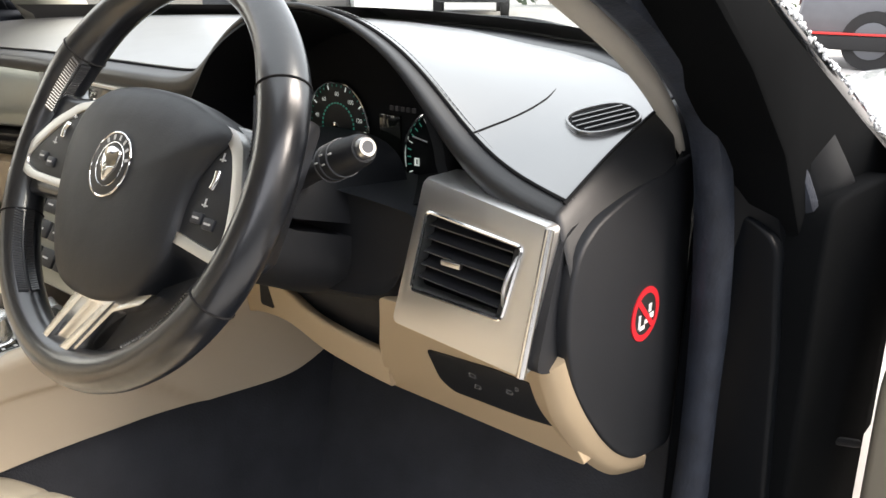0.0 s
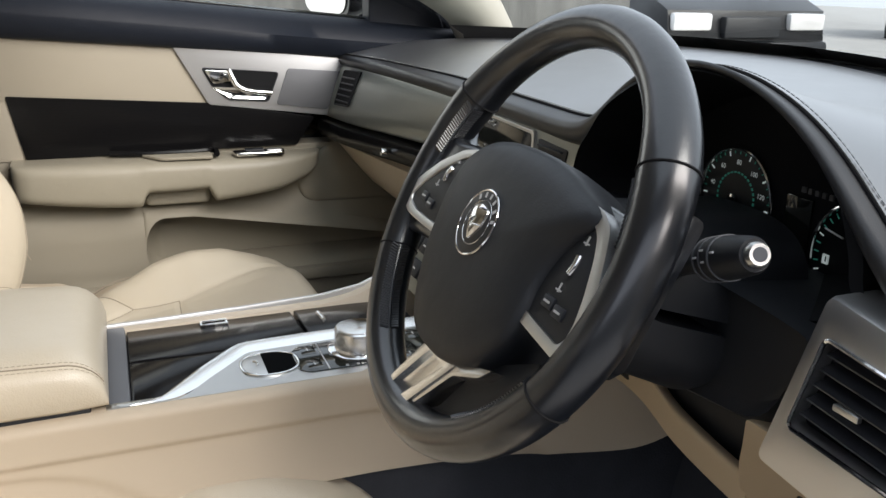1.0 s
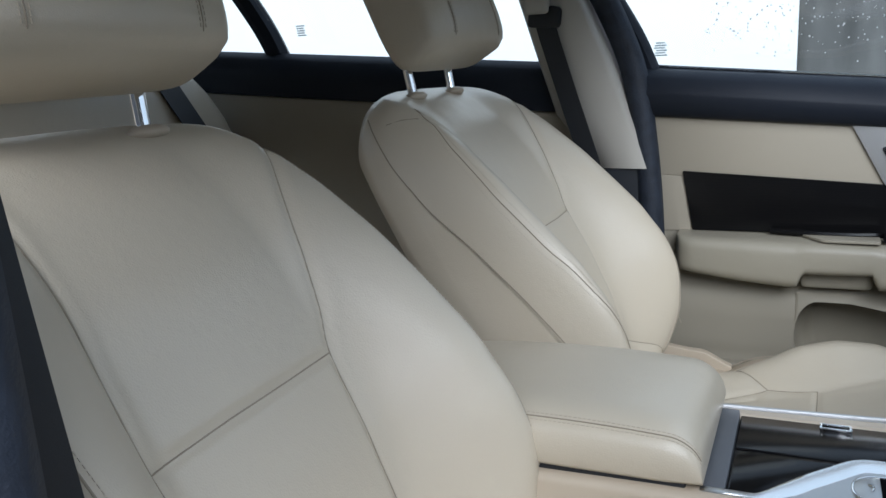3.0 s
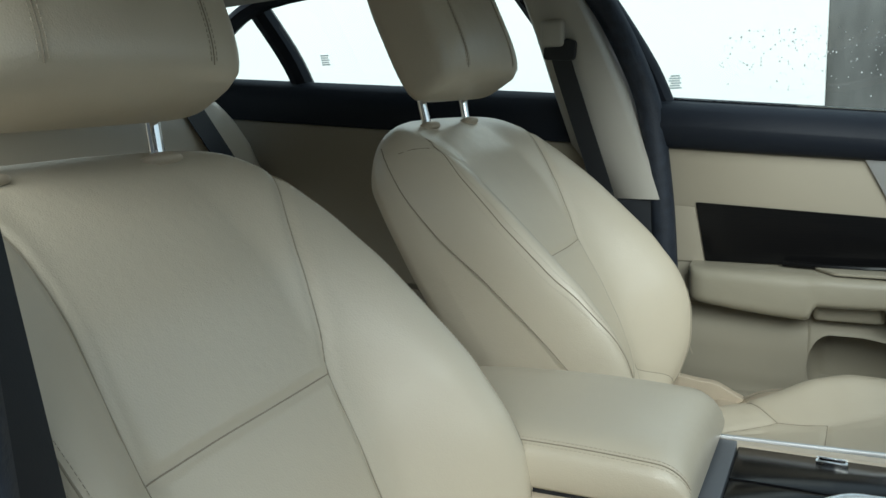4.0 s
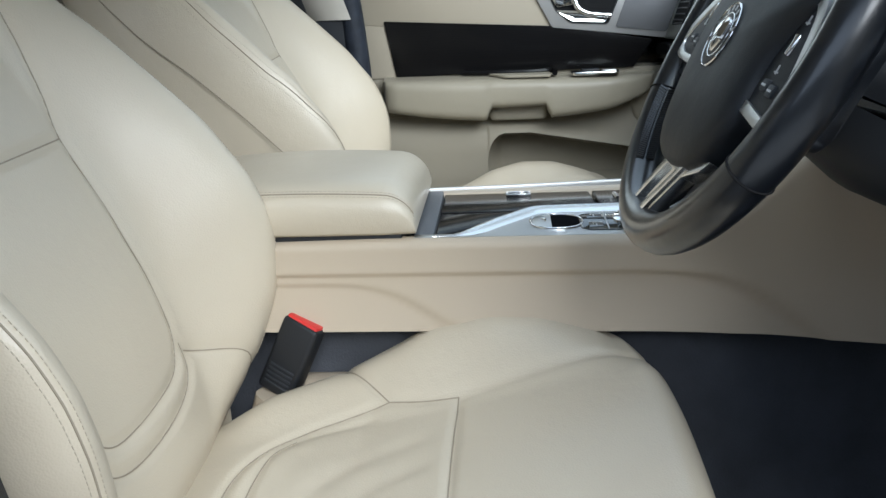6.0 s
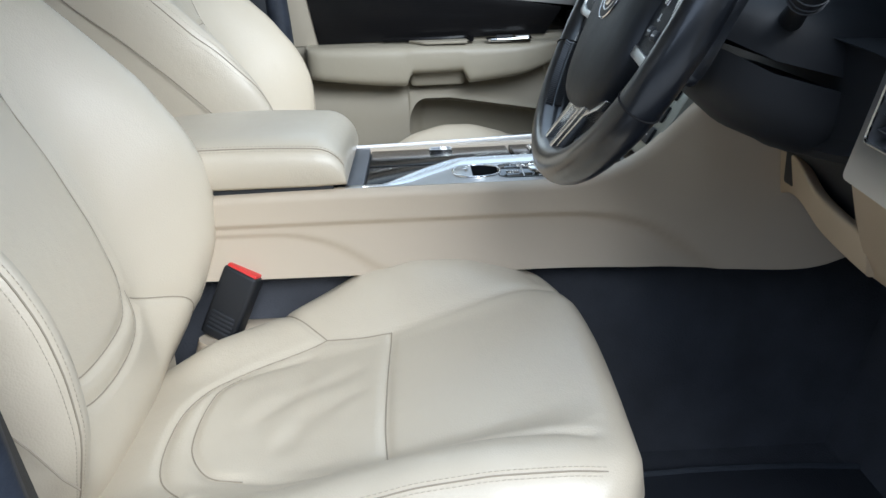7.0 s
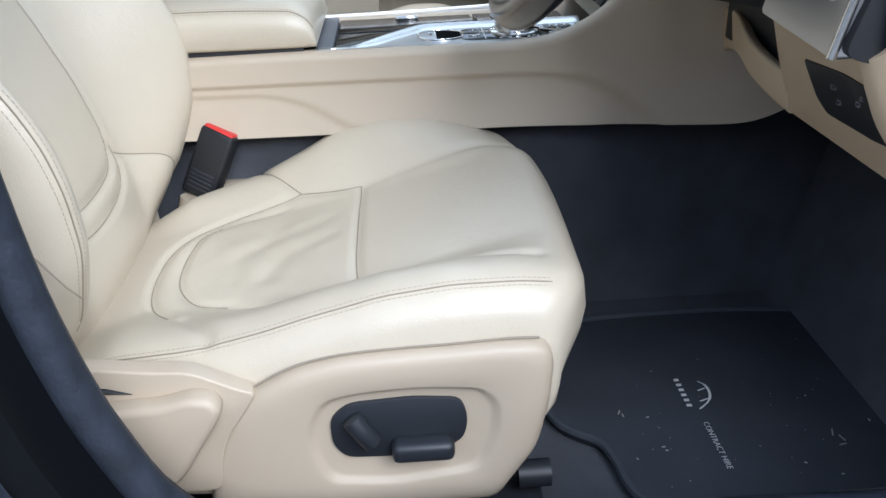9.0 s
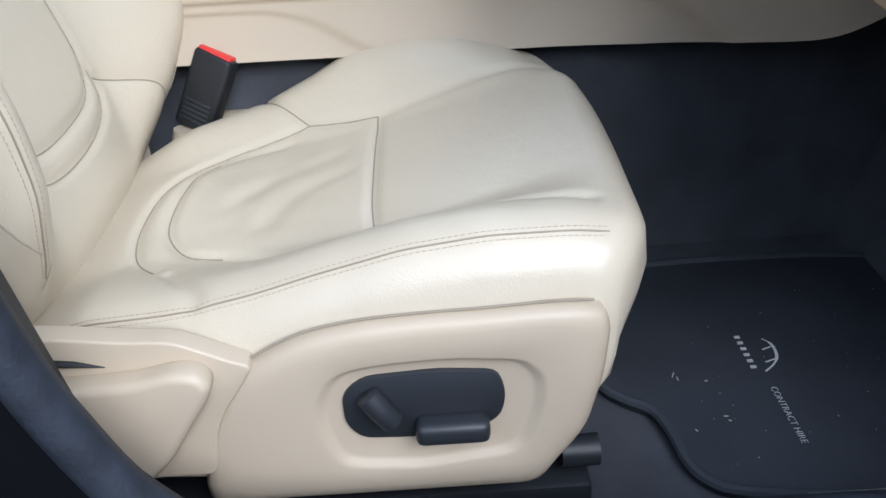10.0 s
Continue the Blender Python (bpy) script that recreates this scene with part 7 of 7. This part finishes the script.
mb = prism(mo, "z", 0.286, MZ, 0.003)
part("carpet_field", mb, MAT_PILE, fm)
part("binding", tube([(a, b, MZ - 0.001) for a, b in mo], 0.0054, 8, True), mat("bound_edge_cloth", (0.060, 0.068, 0.082), 0.85, grain=0.6, grain_size=500, vary=0.2, vary_size=30, spec=0.15), fm, "dark bound edge")
for x0, x1, y, w in ((0.352, 0.412, 0.161, 0.009),):
    for i in range(6):
        part("brand_bar", block(x0 + i * 0.0098, x0 + i * 0.0098 + 0.0034, y - w / 3.2, y + w / 3.2, MZ - 0.001, MZ + 0.0012, 0), GREY_THREAD, fm)
lp = smooth_path([(0.358, 0.186, MZ), (0.366, 0.192, MZ), (0.378, 0.193, MZ), (0.390, 0.190, MZ), (0.400, 0.183, MZ), (0.410, 0.171, MZ)], 4)
part("brand_shape", tube(lp, [0.0008] * 4 + [0.0016] * 10 + [0.0010] * 7, 6, flat=0.3), GREY_THREAD, fm, "plain pale woven shape")
part("brand_shape", merge(tube([(0.372, 0.190, MZ), (0.376, 0.180, MZ)], 0.0010, 6, flat=0.3), tube([(0.392, 0.187, MZ), (0.396, 0.176, MZ)], 0.0010, 6, flat=0.3)), GREY_THREAD, fm)
cu = bpy.data.curves.new("woven_text", "FONT")
cu.body, cu.size, cu.extrude, cu.offset = "CONTRACT HIRE", 0.0098, 0.0004, -0.00030
cu.materials.append(GREY_THREAD)
tx = new("woven_text", cu)
tx.parent = fm
tx.matrix_basis = Matrix.Translation(Vector((0.434, 0.166, MZ + 0.0006)) - origin_of(fm))
rg2 = random.Random(9)
deb = []
for x, y, l in ((0.471, 0.110, 0.004), (0.477, 0.112, 0.003), (0.487, 0.077, 0.003), (0.408, 0.077, 0.007), (0.414, 0.080, 0.005), (0.420, 0.107, 0.003), (0.466, 0.300, 0.010), (0.476, 0.306, 0.010), (0.486, 0.302, 0.008), (0.242, 0.413, 0.004), (0.45, 0.35, 0.003), (0.51, 0.25, 0.003), (0.40, 0.30, 0.002), (0.53, 0.28, 0.003)):
    a = rg2.uniform(0, 3.1)
    deb.append(tube([(x - l * math.cos(a) / 2, y - l * math.sin(a) / 2, MZ + 0.0012), (x + l * math.cos(a) / 2, y + l * math.sin(a) / 2, MZ + 0.0014)], 0.0007, 5))
for i in range(45):
    x, y = rg2.uniform(0.25, 0.56), rg2.uniform(0.06, 0.42)
    a, l = rg2.uniform(0, 3.1), rg2.uniform(0.0006, 0.0022)
    deb.append(tube([(x, y, MZ + 0.0008), (x + l * math.cos(a), y + l * math.sin(a), MZ + 0.0010)], 0.00028, 4))
tagged(part("grit", merge(*deb), mat("pale_grit", (0.42, 0.40, 0.35), 0.8), fm, "pale crumbs and fibres"), kind="stuff")

# rain on the wing edge and the side windows
bead_rng = random.Random(12)
edge_line = smooth_path([(0.735, 0.16, 1.050), (0.735, 0.215, 1.020), (0.735, 0.287, 0.990), (0.735, 0.376, 0.955), (0.735, 0.475, 0.915), (0.735, 0.57, 0.878), (0.735, 0.74, 0.805)], 12)
bms = []
for i in range(420):
    p = edge_line[bead_rng.randrange(len(edge_line) - 1)].lerp(edge_line[bead_rng.randrange(len(edge_line))], 0.02)
    a = bead_rng.uniform(0.0, 2.6)
    r = bead_rng.uniform(0.0008, 0.0024)
    c_ = p + Vector((math.cos(a) * 0.011, math.sin(a) * 0.005 + bead_rng.uniform(-0.004, 0.004), math.sin(a) * 0.010))
    bm = bmesh.new()
    bmesh.ops.create_icosphere(bm, subdivisions=1, radius=r)
    bmesh.ops.translate(bm, verts=bm.verts, vec=c_)
    bms.append(bm)
tagged(part("raindrop", merge(*bms), DROP, body, "beads of rain"), kind="stuff")
rd_rng = random.Random(21)
for par, y0, y1, za, zb_, cnt in ((door, -0.36, 0.28, 1.03, 1.16, 330),):
    bms = []
    for i in range(cnt):
        y, z = rd_rng.uniform(y0, y1), za + (zb_ - za) * rd_rng.uniform(0, 1) ** 0.55
        bm = bmesh.new()
        bmesh.ops.create_icosphere(bm, subdivisions=1, radius=1.0)
        r = rd_rng.uniform(0.0006, 0.0019)
        for v in bm.verts:
            v.co = Vector((-0.779 + 0.078 * (z - 1.0) / 0.28 + v.co.x * r * 0.5, y + v.co.y * r, z + v.co.z * r * 1.15))
        bms.append(bm)
    tagged(part("raindrop", merge(*bms), DROP, par, "beads of rain"), kind="stuff")

# ---- outside ----
WALL_WHITE = mat("white_render", (0.78, 0.79, 0.78), 0.85, grain=0.3, grain_size=60, vary=0.03, vary_size=1.5)
WALL_DARK = mat("dark_pebbledash", (0.12, 0.12, 0.115), 0.95, grain=1.0, grain_size=60, vary=0.95, vary_size=9, stretch=(1, 1, 0.22))
single("white_wall", block(-3.2, -3.0, -9, -0.243, 0, 2.5, 0.01), WALL_WHITE, "white rendered wall beside the car", "wall", kind="structure")
single("dark_wall", block(-3.3, -3.04, -0.243, 2.4, 0, 1.95, 0.01), WALL_DARK, "dark weathered rough wall beside the car", "wall", kind="structure")

# Out of view: added to keep low light out of the cabin.
single("unseen_shade_wall", merge(block(4.6, 4.9, -9, 4.5, 0, 2.4, 0.02), block(-3.3, 4.9, -9.3, -9.0, 0, 2.4, 0.02)), WALL_DARK, "unseen dark wall added to block low light", "wall", kind="structure")

TYRE = mat("tyre", (0.018, 0.018, 0.018), 0.8, grain=0.3, vary=0.2)
TAIL_GLASS = mat("dark_red_lamp_glass", (0.05, 0.008, 0.008), 0.1, coat=0.5, vary=0.1)
LAMP_GLASS = mat("lamp_glass", (0.75, 0.75, 0.75), 0.1, 0.2, vary=0.1)


def parked_car(x, y, turn, paint, label, striped=False, tall=0.0):
    c = thing("parked_car", (x, y, 0), label, "car", group="parked cars")
    M = Matrix.Translation((x, y, 0)) @ pose(0, 0, 0, 0, 0, turn)
    prof = [(-2.2, 0.35), (-2.25, 0.55), (-2.2, 0.85 + tall * 0.6), (-1.9, 0.98 + tall), (-1.3, 1.05 + tall), (-0.7, 1.42 + tall), (0.6, 1.46 + tall), (1.5, 1.05 + tall), (2.1, 0.92 + tall), (2.25, 0.7 + tall * 0.5), (2.25, 0.35)]
    rings = []
    for k, w in ((0.0, 0.80), (0.02, 0.86), (0.5, 0.9), (0.98, 0.86), (1.0, 0.80)):
        yy = -0.88 + 1.76 * k
        inset = 0.88 if k in (0.0, 1.0) else 1.0
        rings.append([Vector((a * (0.985 if k in (0.0, 1.0) else 1.0), yy, 0.35 + (b - 0.35) * inset)) for a, b in prof])
    part("body", shift(loft(rings), M), paint, c, "", 35)
    for a in (-1.4, 1.4):
        for s in (-0.84, 0.84):
            wv = part("wheel", shift(tube([(a, s - 0.1, 0.32), (a, s + 0.1, 0.32)], 0.32, 24), M), TYRE, c)
            part("rim", shift(disc((a, s + (0.105 if s > 0 else -0.105), 0.32), (0, 1, 0), 0.2, 0.02, 20), M), STRIP_GREY if striped else ALU, wv)
    for s in (-0.62, 0.62):
        part("headlight", shift(block(-2.27, -2.12, s - 0.2, s + 0.2, 0.68 + tall * 0.5, 0.83 + tall * 0.55, 0.03, 2), M), TAIL_GLASS if striped else LAMP_GLASS, c, "large lamp")
    part("bumper", shift(block(-2.33, -2.15, -0.84, 0.84, 0.36, 0.60, 0.05, 2), M), TYRE if striped else paint, c)
    part("grille", shift(block(-2.29, -2.2, -0.3, 0.3, 0.62, 0.80, 0.02), M), BLACK, c)
    if striped:
        part("side_skirt", shift(block(-2.26, 2.26, -0.985, -0.86, 0.215, 0.375, 0.02, 2), M), TYRE, c, "black lower skirt")
        part("red_strip", shift(block(-2.27, 2.27, -0.992, -0.88, 0.378, 0.402, 0.005), M), RED, c, "red strip along the side")
    part("glasshouse", shift(prism([(-1.22, 1.06 + tall), (-0.68, 1.385 + tall), (0.56, 1.42 + tall), (1.36, 1.07 + tall)], "y", -0.885, 0.885, 0.02), M), SCREEN, c, "dark windows")
    return c


CAR_BLACK = mat("parked_black_paint", (0.008, 0.009, 0.011), 0.32, coat=0.15, spec=0.3)
CAR_GREY = mat("parked_grey_paint", (0.09, 0.092, 0.10), 0.3, coat=0.5, vary=0.2)
parked_car(-7.3, 5.0, 180, CAR_BLACK, "black parked car with pale headlights, wet paint")
parked_car(-0.15, 10.8, 0, CAR_GREY, "dark grey parked car with a red strip along its side", True)
parked_car(-13.4, 17.7, 129, CAR_BLACK, "black car parked farther off on the yard")
HEDGE = mat("hedge_leaf", (0.05, 0.085, 0.03), 0.7, vary=0.5, vary_size=3)
rng = random.Random(4)
vs, fs = [], []
for i in range(5000):
    p = Vector((rng.uniform(-16, 14), 24 + rng.uniform(-0.8, 0.8), rng.uniform(0.0, 1.0) ** 0.8 * (2.6 + 0.8 * noise.noise(Vector((i * 0.7, 0, 0))))))
    q = Euler((rng.uniform(0, 6), rng.uniform(0, 6), rng.uniform(0, 6))).to_matrix()
    s = rng.uniform(0.10, 0.24)
    b0 = len(vs)
    vs += [p + q @ Vector(v) * s for v in ((-1, 0, 0), (0, -0.45, 0.1), (1, 0, 0), (0, 0.45, 0.1))]
    fs.append((b0, b0 + 1, b0 + 2, b0 + 3))
tagged(single("hedge", from_lists(vs, fs), HEDGE, "dense green hedge behind the car park", "hedge"), kind="stuff")
